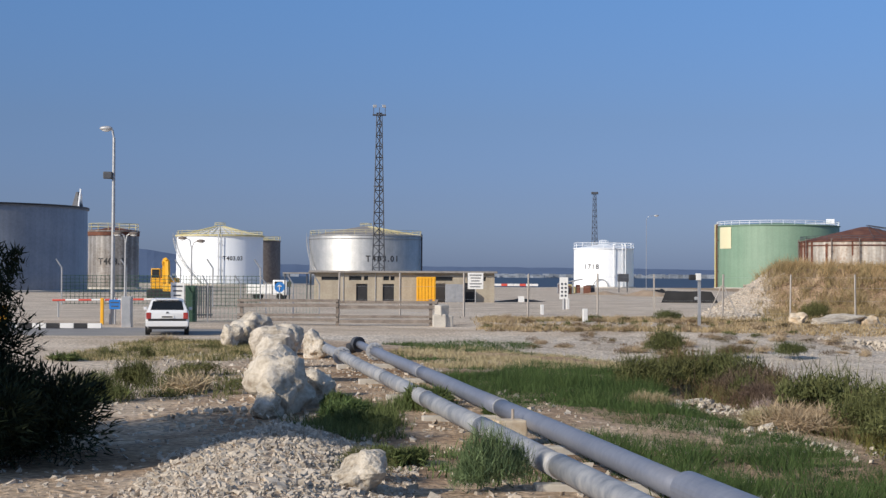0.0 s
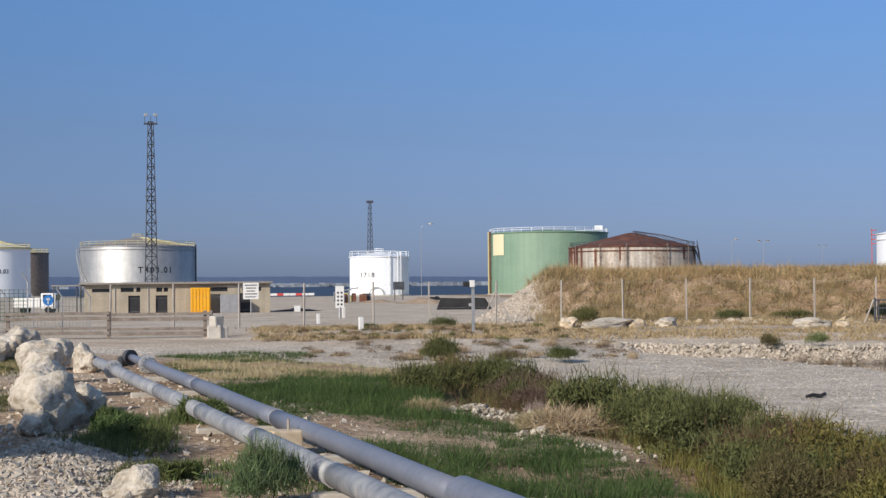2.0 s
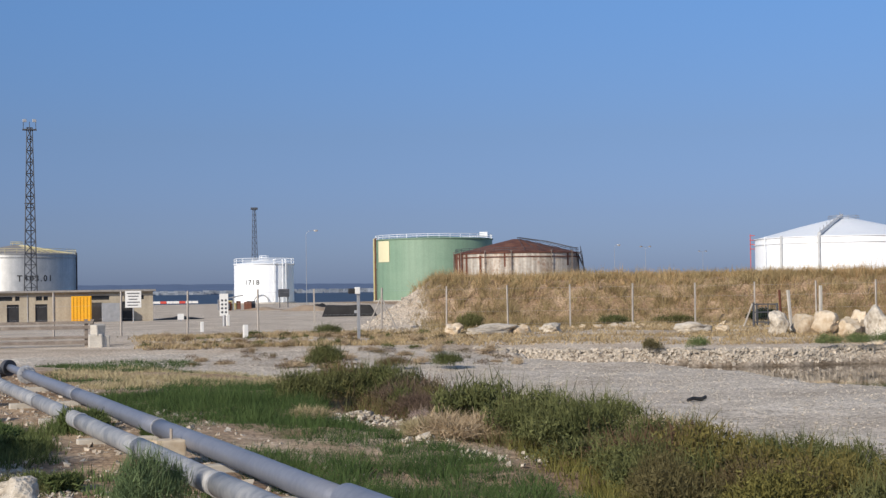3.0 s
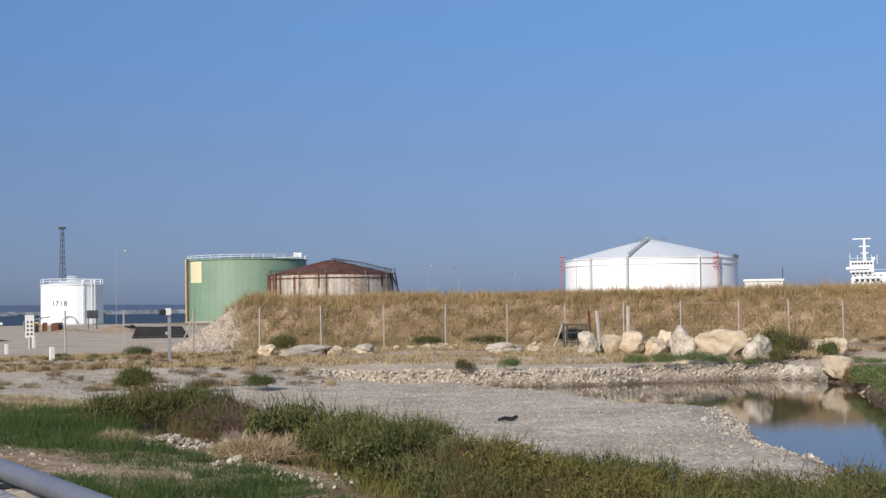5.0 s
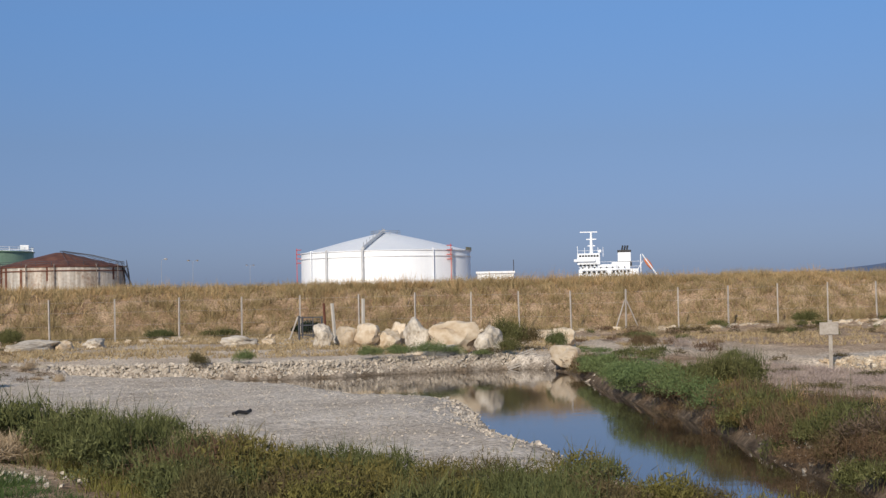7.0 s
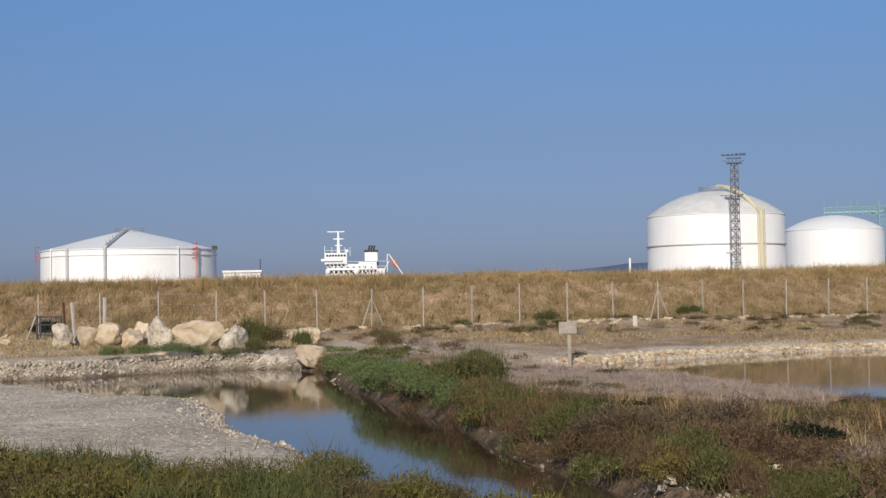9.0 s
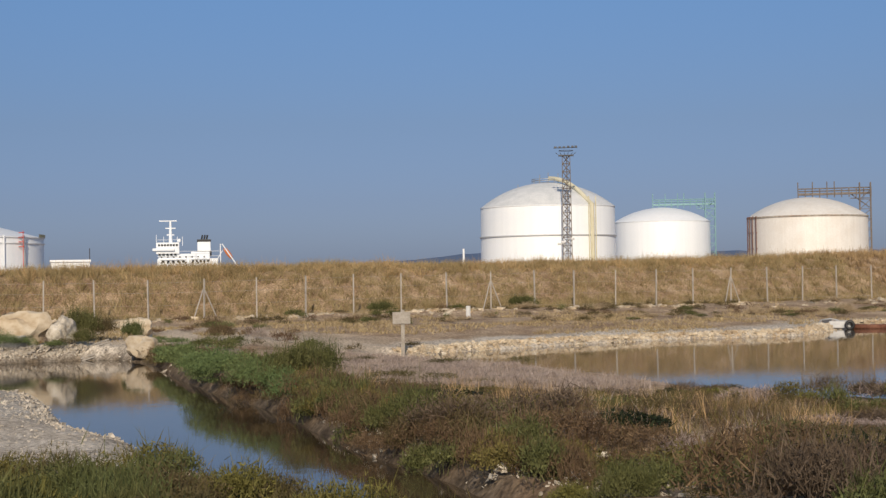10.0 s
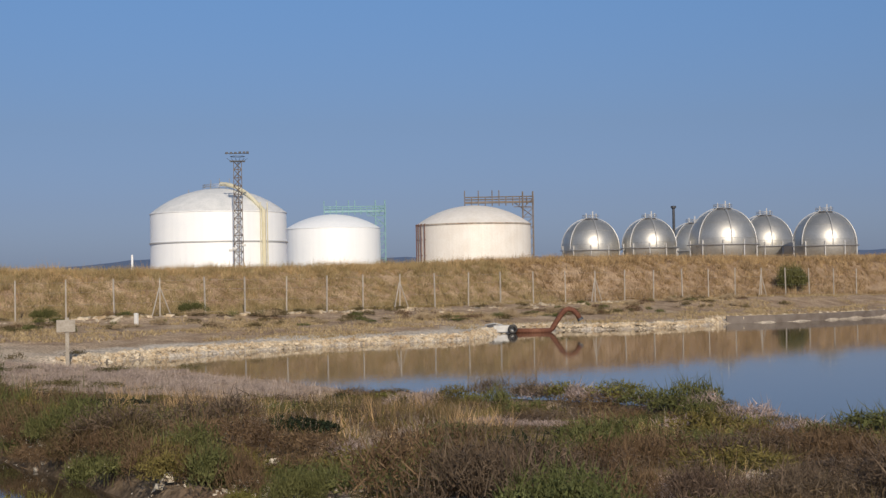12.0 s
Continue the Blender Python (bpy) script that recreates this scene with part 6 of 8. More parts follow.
def stones(name, label, spots, size, mat, seed, flat=0.7):
    """Many small broken stones in one mesh; spots is an array of x, y, z."""
    rng = np.random.RandomState(seed)
    n = len(spots)
    base = np.array([(sx, sy, sz) for sz in (-1, 1) for sy in (-1, 1) for sx in (-1, 1)], float) * 0.62
    tri = np.array([(4, 5, 6), (5, 7, 6), (0, 1, 4), (1, 5, 4), (2, 6, 3), (3, 6, 7), (0, 4, 2), (2, 4, 6), (1, 3, 5), (3, 7, 5)])
    v = base[None] * rng.uniform(0.7, 1.25, (n, 1, 3)) * rng.uniform(0.72, 1.15, (n, 8, 1)) + rng.normal(0, 0.17, (n, 8, 3))
    a = rng.uniform(0, 6.28, n)
    v[..., 2] += v[..., 0] * rng.normal(0, 0.5, (n, 1)) + v[..., 1] * rng.normal(0, 0.5, (n, 1))
    ca, sa = np.cos(a)[:, None], np.sin(a)[:, None]
    v = np.stack([v[..., 0] * ca - v[..., 1] * sa, v[..., 0] * sa + v[..., 1] * ca, v[..., 2] * flat], -1)
    s = size[0] + (size[1] - size[0]) * rng.power(0.45, n)
    v = v * s[:, None, None] * 0.5 + np.asarray(spots)[:, None, :]
    f = (tri[None] + 8 * np.arange(n)[:, None, None]).reshape(-1, 3)
    me = bpy.data.meshes.new(name)
    me.from_pydata(v.reshape(-1, 3).tolist(), [], f.tolist())
    me.materials.append(mat)
    return tagged(new(name, me), label, "stones", kind="stuff")


def in_poly(rng, poly, n):
    xs, ys = [p[0] for p in poly], [p[1] for p in poly]
    x, y = rng.uniform(min(xs), max(xs), n * 4), rng.uniform(min(ys), max(ys), n * 4)
    k = away(x, y, poly) < 0
    return x[k][:n], y[k][:n]


def along(rng, line, n, spread, side=0.0):
    pts = np.array(line, float)
    seg = np.hypot(*(pts[1:] - pts[:-1]).T)
    u = rng.uniform(0, seg.sum(), n)
    c = np.concatenate([[0], np.cumsum(seg)])
    x, y = np.interp(u, c, pts[:, 0]), np.interp(u, c, pts[:, 1])
    return x + rng.normal(side, spread, n), y + rng.normal(side, spread, n)


def rubble():
    rng = np.random.RandomState(11)
    x, y = in_poly(rng, [(-3.3, 12), (-3.5, 17), (-3.6, 20), (-3.2, 22.8), (-1.9, 23.9), (-0.75, 21.4), (-0.3, 19), (-0.3, 12)], 7500)
    stones("gravel", "heap of broken white gravel beside the track", np.stack([x, y, height(x, y) + 0.01], -1), (0.02, 0.11), PEBBLE, 1)
    x, y = in_poly(rng, GRAVEL_SPIT, 15000)
    stones("gravel", "loose pale gravel on the spit", np.stack([x, y, height(x, y)], -1), (0.02, 0.085), PEBBLE, 2)
    edge = [(18.3, 27.2), (19.0, 29.7), (19.7, 32.2), (22.4, 37.4), (24.0, 40.8), (22.4, 43.0), (23.0, 48), (22.4, 51.5), (21.6, 56.4)]
    x, y = along(rng, edge, 2200, 0.45, -0.2)
    ok = away(x, y, CHANNEL) > 0.12
    x, y = x[ok], y[ok]
    stones("gravel", "larger pale stones along the edge of the spit", np.stack([x, y, np.maximum(height(x, y), WATER_Z)], -1), (0.05, 0.19), PEBBLE, 12)
    x, y = in_poly(rng, [(-9, 14), (-9, 48), (-2, 48), (4, 20), (3.5, 12)], 5000)
    stones("gravel", "stray stones on the brown soil", np.stack([x, y, height(x, y)], -1), (0.03, 0.16), PEBBLE, 3)
    # rubble banks at the water
    far = [(16.4, 65.2), (19, 63.2), (21.6, 61.8), (23.3, 60.9), (25.7, 59.7), (28.5, 59.1), (30.5, 59.4), (33.7, 59.4), (36.7, 58.9)]
    x, y = along(rng, far, 7500, 0.10)
    off = rng.uniform(-0.75, 0.55, len(x))
    y = y + off
    ok = away(x, y, CHANNEL) > 0.08
    x, y = x[ok], y[ok]
    stones("rubble", "white rubble facing the far edge of the channel", np.stack([x, y, np.maximum(height(x, y), WATER_Z + 0.75 * np.minimum(away(x, y, CHANNEL), 0.7))], -1), (0.06, 0.26), PEBBLE, 4)
    far2 = [(44.2, 46.5), (48.8, 48.5), (56, 48.3), (63.8, 47.2), (70.7, 43.7), (74.1, 44.4), (80.2, 47.1), (84.7, 45.4), (86, 42), (90.2, 39.4), (95.8, 38.9)]
    x, y = along(rng, far2, 9000, 0.24, -0.05)
    stones("rubble", "tan stone rubble facing the far bank of the pond", np.stack([x, y, np.maximum(height(x, y), WATER_Z)], -1), (0.07, 0.28), TAN_STONE, 5, 0.6)
    x, y = along(rng, [(96, 39.2), (99.2, 36.6), (103.2, 34.7), (109, 33.2), (125, 27)], 900, 0.35, 0.5)
    stones("rubble", "pale stones behind the dark edging of the pond", np.stack([x, y, np.maximum(height(x, y), WATER_Z + 0.3)], -1), (0.15, 0.5), TAN_STONE, 9)
    near = [(24.4, 29), (23.0, 26.5), (21.6, 24.1), (20.4, 21.6), (19.4, 19.2), (18.5, 17.2), (17.5, 15.5), (16.6, 13)]
    x, y = along(rng, near, 80, 0.22, -0.05)
    stones("rubble", "pale stones along the channel's eroded bank", np.stack([x, y, np.maximum(height(x, y), WATER_Z)], -1), (0.04, 0.17), LIMESTONE, 6)
    for k, (cx, cy, n, s) in enumerate(((5.4, 31.2, 230, 0.42), (5.8, 28.6, 40, 0.6), (5.3, 25.2, 30, 0.35), (5.9, 23.4, 40, 0.25), (20.9, 20.6, 90, 0.3), (20.3, 21.6, 60, 0.35), (19.6, 19.6, 50, 0.35), (17.6, 15.9, 34, 0.25), (17.2, 13.9, 40, 0.3), (17.0, 12.9, 40, 0.3), (19.3, 15.4, 24, 0.2), (18.9, 13.6, 36, 0.22), (19.2, 14.5, 30, 0.22), (21.2, 8.0, 60, 0.35), (35.0, 55.0, 60, 0.6), (37.2, 56.5, 60, 0.8), (33.2, 47.5, 60, 0.5), (6.3, 22.3, 24, 0.3), (-3.5, 25.0, 120, 0.8))):
        x, y = rng.normal(cx, s, n), rng.normal(cy, s * 1.2, n)
        z = height(x, y) + 0.16 * np.exp(-((x - cx) ** 2 + (y - cy) ** 2) / (s * s))
        stones("rubble", "small pile of broken white stones among the weeds", np.stack([x, y, z], -1), (0.04, 0.17), LIMESTONE, 30 + k)
    # the pale broken end of the dike
    x, y = rng.uniform(15.0, 24, 5200), rng.uniform(83, 98, 5200)
    k = rng.uniform(0, 1, 5200) < 0.7 * np.exp(-((x - 16.9 - 0.2 * (y - 87)) / 1.6) ** 2)
    x, y = x[k], y[k]
    stones("rubble", "pale rubble slope at the end of the dike", np.stack([x, y, height(x, y) + 0.02], -1), (0.05, 0.28), PEBBLE, 7)
    # flat pale stones along the foot of the fence
    x, y = rng.uniform(20, 110, 900), rng.normal(-3.5, 0.9, 900)
    y = fence_y(x) + y
    k = ripple(x * 0.5, y * 0.5) > 0.05
    stones("rubble", "pale stones scattered along the foot of the fence", np.stack([x[k], y[k], height(x[k], y[k])], -1), (0.15, 0.8), TAN_STONE, 8, 0.45)


def pump_raft():
    t = thing("pump_raft", "small grey pump raft with a rusty hooked pipe", "pump raft", (79.7, 45.8, WATER_Z), -58)
    t.scale = (0.62, 0.62, 0.62)
    bm = bmesh.new()
    box(bm, (-0.5, 0, 0.40), (2.0, 1.3, 0.62), bevel=0.06)
    box(bm, (-0.45, 0, 0.74), (2.1, 1.4, 0.07), bevel=0.02)
    part("hull", bm, FLANGE, t)
    bm = bmesh.new()
    box(bm, (-1.7, -0.2, 0.62), (0.85, 0.8, 0.62), bevel=0.05)
    part("motor", bm, DARK_STEEL, t)
    for y in (-0.62, 0.62):
        bm = bmesh.new()
        tube(bm, [(-2.3, y, 0.2), (-2.45, y, 0.55), (-2.2, y, 0.85), (-1.4, y, 0.98), (-0.6, y, 0.8)], 0.05, 6)
        part("hand_rail", bm, GALV, t)
    bm = bmesh.new()
    lathe(bm, [(0.20, -0.18), (0.44, -0.18), (0.47, -0.06), (0.47, 0.06), (0.44, 0.18), (0.20, 0.18), (0.20, -0.18)], 20)
    bmesh.ops.transform(bm, matrix=Matrix.Translation((0.35, -0.95, 0.40)) @ Matrix.Rotation(HALF, 4, "X"), verts=bm.verts)
    part("float", bm, BLACK, t, "black tyre hung as a fender", smooth=True)
    bm = bmesh.new()
    hook = [(0.5, 0, 0.22), (2.4, 0.1, 0.16), (4.0, 0.2, 0.18), (4.25, 0.2, 0.40), (4.7, 0.22, 1.10), (5.15, 0.25, 1.75), (5.5, 0.3, 2.12), (5.9, 0.3, 2.24), (6.3, 0.3, 2.12), (6.65, 0.3, 1.75), (6.95, 0.3, 1.25)]
    tube(bm, hook, 0.26, 14)
    part("suction_pipe", bm, RUST, t, "rusty hooked pipe", smooth=True)
    bm = bmesh.new()
    rod(bm, (6.90, 0.3, 1.34), (7.02, 0.3, 1.13), 0.30, 14)
    part("nozzle", bm, DARK_STEEL, t)


def concrete_ring():
    t = thing("concrete_ring", "pale concrete well ring half sunk among the boulders", "concrete ring", (33.9, 60.0, float(height(33.9, 60.0)) - 0.15), 20)
    bm = bmesh.new()
    lathe(bm, [(0.60, 0.0), (0.74, 0.0), (0.74, 0.58), (0.70, 0.62), (0.62, 0.62), (0.60, 0.58), (0.60, 0.0)], 32)
    part("ring", bm, CONCRETE, t)
    for z in (0.22, 0.44):
        bm = bmesh.new()
        lathe(bm, [(0.735, z - 0.03), (0.765, z - 0.02), (0.765, z + 0.02), (0.735, z + 0.03)], 32)
        part("band", bm, CONCRETE, t)


def odd_things():
    x, y = at(43.87, 64.0)
    t = thing("pond_sign", "small weathered board on a timber post at the pond's edge", "sign", (x, y, WATER_Z), 44 * -1)
    bm = bmesh.new()
    box(bm, (0, 0, 0.8), (0.16, 0.16, 2.5), bevel=0.02)
    part("post", bm, WOOD, t)
    bm = bmesh.new()
    box(bm, (-0.05, -0.11, 1.72), (0.75, 0.06, 0.5), bevel=0.02)
    part("board", bm, WOOD, t)
    x, y = at(46.3, 88)
    bm = bmesh.new()
    box(bm, (0, 0, 0.34), (0.2, 0.2, 0.85), bevel=0.04)
    solo("marker_post", bm, WHITE_SIGN, "short white marker post before the fence", "marker post", (x, y, float(height(x, y))), 0, "marker posts")
    t = thing("retaining_wall", "low dark grey sheet-metal edging along the pond's far bank", "retaining wall", (96.3, 38.6, WATER_Z))
    for (ax, ay), (bx, by) in (((0, 0), (2.7, -2.4)), ((2.7, -2.4), (6.7, -4.4)), ((6.7, -4.4), (12.7, -5.9)), ((12.7, -5.9), (24, -10.3))):
        bm = bmesh.new()
        long = math.hypot(bx - ax, by - ay)
        box(bm, (0, 0, 0.05), (long, 0.12, 0.9), Matrix.Translation(((ax + bx) / 2, (ay + by) / 2, 0)) @ Matrix.Rotation(math.atan2(by - ay, bx - ax), 4, "Z"), bevel=0.02)
        part("panel", bm, RUSTY_GREY, t)
    t = thing("pallet", "broken grey timber pallet tipped on the bank", "pallet", (38.6, 59.2, -0.85), 15)
    t.matrix_basis = pose(37.2, 58.3, -0.62, 34, -16, -20)
    t.scale = (0.7, 0.7, 0.7)
    for k in range(6):
        bm = bmesh.new()
        box(bm, (0, -0.6 + 0.24 * k, 0.1), (2.2, 0.13, 0.03), bevel=0.006)
        part("slat", bm, WOOD, t)
    for xx in (-0.9, 0, 0.9):
        bm = bmesh.new()
        box(bm, (xx, 0, 0.03), (0.1, 1.4, 0.1), bevel=0.01)
        part("bearer", bm, WOOD, t)
    for x, y, l, turn, lab in ((15.14, 37.2, 0.62, 20, "dark stick lying on the gravel"), (19.0, 59.5, 1.5, -30, "dark plank washed up on the shore")):
        bm = bmesh.new()
        tube(bm, [(-l / 2, 0, 0.05), (-l / 6, 0.04, 0.09), (l / 5, -0.03, 0.06), (l / 2, 0.02, 0.10)], 0.05 if l < 1 else 0.09, 7)
        solo("driftwood", bm, BLACK, lab, "driftwood", (x, y, float(height(x, y))), turn)


def ship():
    """The stern of a white tanker behind the dike."""
    x, y = at(35.88, 700)
    t = thing("ship", "white tanker with a bridge, dark funnel and orange lifeboat", "ship", (x, y, -1.5), -35.88)
    t.scale = (0.93, 1, 1)
    bm = bmesh.new()
    side = [(-62, 0), (-20, 0), (14, 0.4), (20, 3), (21.5, 7.5), (-20, 7.5), (-58, 8.5), (-68, 9.5)]
    a, b = ([bm.verts.new((u, v, w)) for u, w in side] for v in (-8, 8))
    for k in range(len(side)):
        j = (k + 1) % len(side)
        bm.faces.new((a[k], a[j], b[j], b[k]))
    bm.faces.new(a)
    bm.faces.new(b)
    part("hull", bm, WHITE_PAINT, t, "white hull")
    for nm, c, s in (("deck_house", (-1, 0, 10.8), (29, 14, 6.6)), ("deck_house", (-6.0, 0, 14.8), (18, 13, 3.0)), ("bridge", (-10.5, 0, 18.8), (11, 15, 5.2)), ("deck_house", (5, 0, 15.2), (9, 10, 4.0)), ("bridge_wing", (-12.5, 0, 18.2), (10.5, 17, 1.2))):
        bm = bmesh.new()
        box(bm, c, s, bevel=0.25)
        part(nm, bm, WHITE_PAINT, t)
    for k in range(7):
        bm = bmesh.new()
        box(bm, (-14.6 + 1.4 * k, -7.55, 20.2), (1.0, 0.1, 0.9))
        part("bridge_window", bm, GLASS, t)
    for row, z in enumerate((12.2, 14.9)):
        for k in range(8):
            bm = bmesh.new()
            box(bm, (-13.5 + 2.9 * k, -7.08 if row == 0 else -6.58, z), (0.7, 0.1, 0.7))
            part("porthole", bm, GLASS, t)
    for x0, x1, z in ((-15.4, -6.0, 16.7), (-14.0, -2.0, 13.6), (0.5, 9.5, 13.7), (3.0, 13.0, 10.8)):
        bm = bmesh.new()
        box(bm, ((x0 + x1) / 2, -7.3, z), (x1 - x0, 0.5, 0.22))
        part("deck_edge", bm, BAND_GREY, t)
        for k in range(5):
            bm = bmesh.new()
            x = x0 + (x1 - x0) * (k + 0.5) / 5
            box(bm, (x, -7.62, z - 0.75), ((x1 - x0) / 9, 0.06, 0.8))
            part("deck_opening", bm, GLASS, t)
    bm = bmesh.new()
    bmesh.ops.create_uvsphere(bm, u_segments=14, v_segments=8, radius=0.9, matrix=Matrix.Translation((-5.0, 0, 22.4)))
    part("radome", bm, WHITE_PAINT, t, smooth=True)
    bm = bmesh.new()
    box(bm, (6.8, 0, 19.6), (6.4, 5.5, 6.2), bevel=0.4)
    fu = part("funnel", bm, WHITE_PAINT, t)
    bm = bmesh.new()
    box(bm, (6.8, 0, 22.2), (6.7, 5.8, 1.1), bevel=0.2)
    part("funnel_top", bm, BLACK, fu, "black funnel top")
    bm = bmesh.new()
    box(bm, (6.8, 0, 16.4), (7.2, 6.2, 2.4), bevel=0.2)
    part("funnel_base", bm, BLACK, fu, "dark blue-black base")
    bm = bmesh.new()
    for q in (5.6, 6.8, 8.0):
        rod(bm, (q, 0, 22.5), (q + 0.6, 0, 24.8), 0.42, 10)
    part("exhaust", bm, BLACK, fu)
    bm = bmesh.new()
    rod(bm, (-9.2, 0, 21), (-9.2, 0, 31.5), 0.95, 10, 0.5)
    m = part("mast", bm, WHITE_PAINT, t)
    for z, w in ((31.3, 8.5), (28.0, 5.0), (25.0, 3.6)):
        bm = bmesh.new()
        box(bm, (-9.2 - (1.2 if w > 6 else 0), 0, z), (w, 0.8, 0.45), bevel=0.05)
        part("yard", bm, WHITE_PAINT, m)
    for q in (-12.5, -16, -6.0, -3.5):
        bm = bmesh.new()
        rod(bm, (q, 0, 20), (q, 0, 24.2 if q > -15 else 25.0), 0.14, 6)
        part("aerial", bm, WHITE_PAINT, t)
    bm = bmesh.new()
    bmesh.ops.create_uvsphere(bm, u_segments=16, v_segments=10, radius=1, matrix=Matrix.Translation((18.3, -6.5, 16.2)) @ Matrix.Rotation(radians(52), 4, "Y") @ Matrix.Diagonal((3.4, 1.3, 1.1, 1)))
    part("lifeboat", bm, ORANGE, t, "orange free-fall lifeboat", smooth=True)
    bm = bmesh.new()
    for q in (-1.6, 1.6):
        rod(bm, (15.4, q - 6.5, 20.4), (23.0, q - 6.5, 10.0), 0.28, 6)
    for k in range(5):
        rod(bm, (15.4 + 1.8 * k, -8.1, 20.4 - 2.4 * k), (15.4 + 1.8 * k, -4.9, 20.4 - 2.4 * k), 0.2, 6)
    part("davit", bm, WHITE_PAINT, t)
    bm = bmesh.new()
    rod(bm, (14.6, -6, 8), (14.6, -6, 20.6), 0.25, 6)
    rod(bm, (12.0, -6, 12), (15.6, -6, 17.5), 0.2, 6)
    part("davit_post", bm, WHITE_PAINT, t)
    for z in (14.2, 16.4, 21.6):
        bm = bmesh.new()
        rod(bm, (-15.5, -7.4, z + 1), (14, -7.0, z + 1) if z < 20 else (-5, -7.4, z + 1), 0.09, 5)
        part("rail", bm, WHITE_PAINT, t)


def far_roof():
    x, y = at(32.0, 250)
    t = thing("warehouse", "long low white-roofed store behind the dike", "warehouse", (x, y, 0), -32)
    bm = bmesh.new()
    box(bm, (-1.8, 3, 2.85), (6, 6, 5.9))
    part("wall", bm, WHITE_PAINT, t)
    bm = bmesh.new()
    box(bm, (-1.8, 3, 5.95), (6.4, 6.6, 0.35), bevel=0.05)
    part("roof", bm, WHITE_PAINT, t)
    bm = bmesh.new()
    rod(bm, (1.2, 2, 6), (1.2, 2, 8), 0.08, 6)
    part("mast", bm, DARK_STEEL, t)
    x, y = at(46.1, 300)
    bm = bmesh.new()
    rod(bm, (0, 0, 0), (0, 0, 7.9), 0.25, 10, 0.2)
    solo("vent_stack", bm, WHITE_PAINT, "short white vent stack behind the dike", "vent stack", (x, y, 0))


post_fence()
small_gate()
boulders()
rubble()
pump_raft()
concrete_ring()
odd_things()
ship()
far_roof()


# ---- plants ----
def tri_mesh(name, tris, mat):
    """tris: array (n, 3, 3)."""
    n = len(tris)
    me = bpy.data.meshes.new(name)
    me.vertices.add(3 * n)
    me.vertices.foreach_set("co", np.asarray(tris, np.float32).ravel())
    me.loops.add(3 * n)
    me.loops.foreach_set("vertex_index", np.arange(3 * n, dtype=np.int32))
    me.polygons.add(n)
    me.polygons.foreach_set("loop_start", np.arange(0, 3 * n, 3, dtype=np.int32))
    me.update(calc_edges=True)
    me.materials.append(mat)
    return me


def leaves(rng, pos, axis, length, width):
    """One pointed leaf a place: pos (n,3), axis (n,3)."""
    axis = axis / np.linalg.norm(axis, axis=1, keepdims=True)
    side = np.cross(axis, rng.normal(0, 1, axis.shape))
    side /= np.linalg.norm(side, axis=1, keepdims=True)
    L, W = length[:, None], width[:, None]
    return np.stack([pos - side * W * 0.5, pos + side * W * 0.5, pos + axis * L], 1)


def shell_leaves(rng, pos, out, length, width):
    """Leaves that lie along a clump's skin, so that each clump has a lit and a shaded side."""
    nrm = out + rng.normal(0, 0.5, out.shape)
    nrm /= np.linalg.norm(nrm, axis=1, keepdims=True)
    axis = np.cross(nrm, rng.normal(0, 1, out.shape)) + np.array([0, 0, 0.35])
    axis -= nrm * (axis * nrm).sum(1, keepdims=True) * 0.8
    axis /= np.linalg.norm(axis, axis=1, keepdims=True)
    side = np.cross(nrm, axis)
    L, W = length[:, None], width[:, None]
    return np.stack([pos - side * W * 0.5, pos + side * W * 0.5, pos + axis * L], 1)


def bush_mesh(name, seed, mat, n=2600, high=0.55, wide=0.62, leaf=(0.05, 0.11), slim=0.28, up=0.7, lumps=11, sprays=0):
    """A low lumpy shrub about 1.2 m across: leaves on the shells of many clumps, with gaps between."""
    rng = np.random.RandomState(seed)
    a, q = rng.uniform(0, 6.28, lumps), np.sqrt(rng.uniform(0, 1, lumps)) * wide * 0.72
    cen = np.stack([q * np.cos(a), q * np.sin(a), high * (0.30 + 0.42 * (1 - (q / wide) ** 2)) * rng.uniform(0.7, 1.15, lumps)], -1)
    rad = rng.uniform(0.17, 0.32, lumps) * wide / 0.62
    k = rng.randint(0, lumps, n)
    d = rng.normal(0, 1, (n, 3))
    d[:, 2] = np.abs(d[:, 2]) * 0.9 - 0.25
    d /= np.linalg.norm(d, axis=1, keepdims=True)
    pos = cen[k] + d * (rad[k] * rng.uniform(0.55, 1.05, n))[:, None] * np.array([1, 1, 0.85])
    pos[:, 2] = np.maximum(pos[:, 2], 0.0)
    axis = d + rng.normal(0, 0.45, (n, 3)) + np.array([0, 0, up])
    ln = rng.uniform(leaf[0], leaf[1], n)
    half = n // 2
    t = np.concatenate([shell_leaves(rng, pos[:half], d[:half], ln[:half], ln[:half] * slim * 1.6), leaves(rng, pos[half:], axis[half:], ln[half:], ln[half:] * slim * rng.uniform(0.7, 1.4, n - half))])
    if sprays:
        b = cen[rng.randint(0, lumps, sprays)] + rng.normal(0, 0.1, (sprays, 3))
        t2 = leaves(rng, b, rng.normal(0, 0.5, (sprays, 3)) + np.array([0, 0, 1.1]), rng.uniform(0.12, 0.30, sprays), np.full(sprays, 0.010))
        t = np.concatenate([t, t2])
    return tri_mesh(name, t, mat)


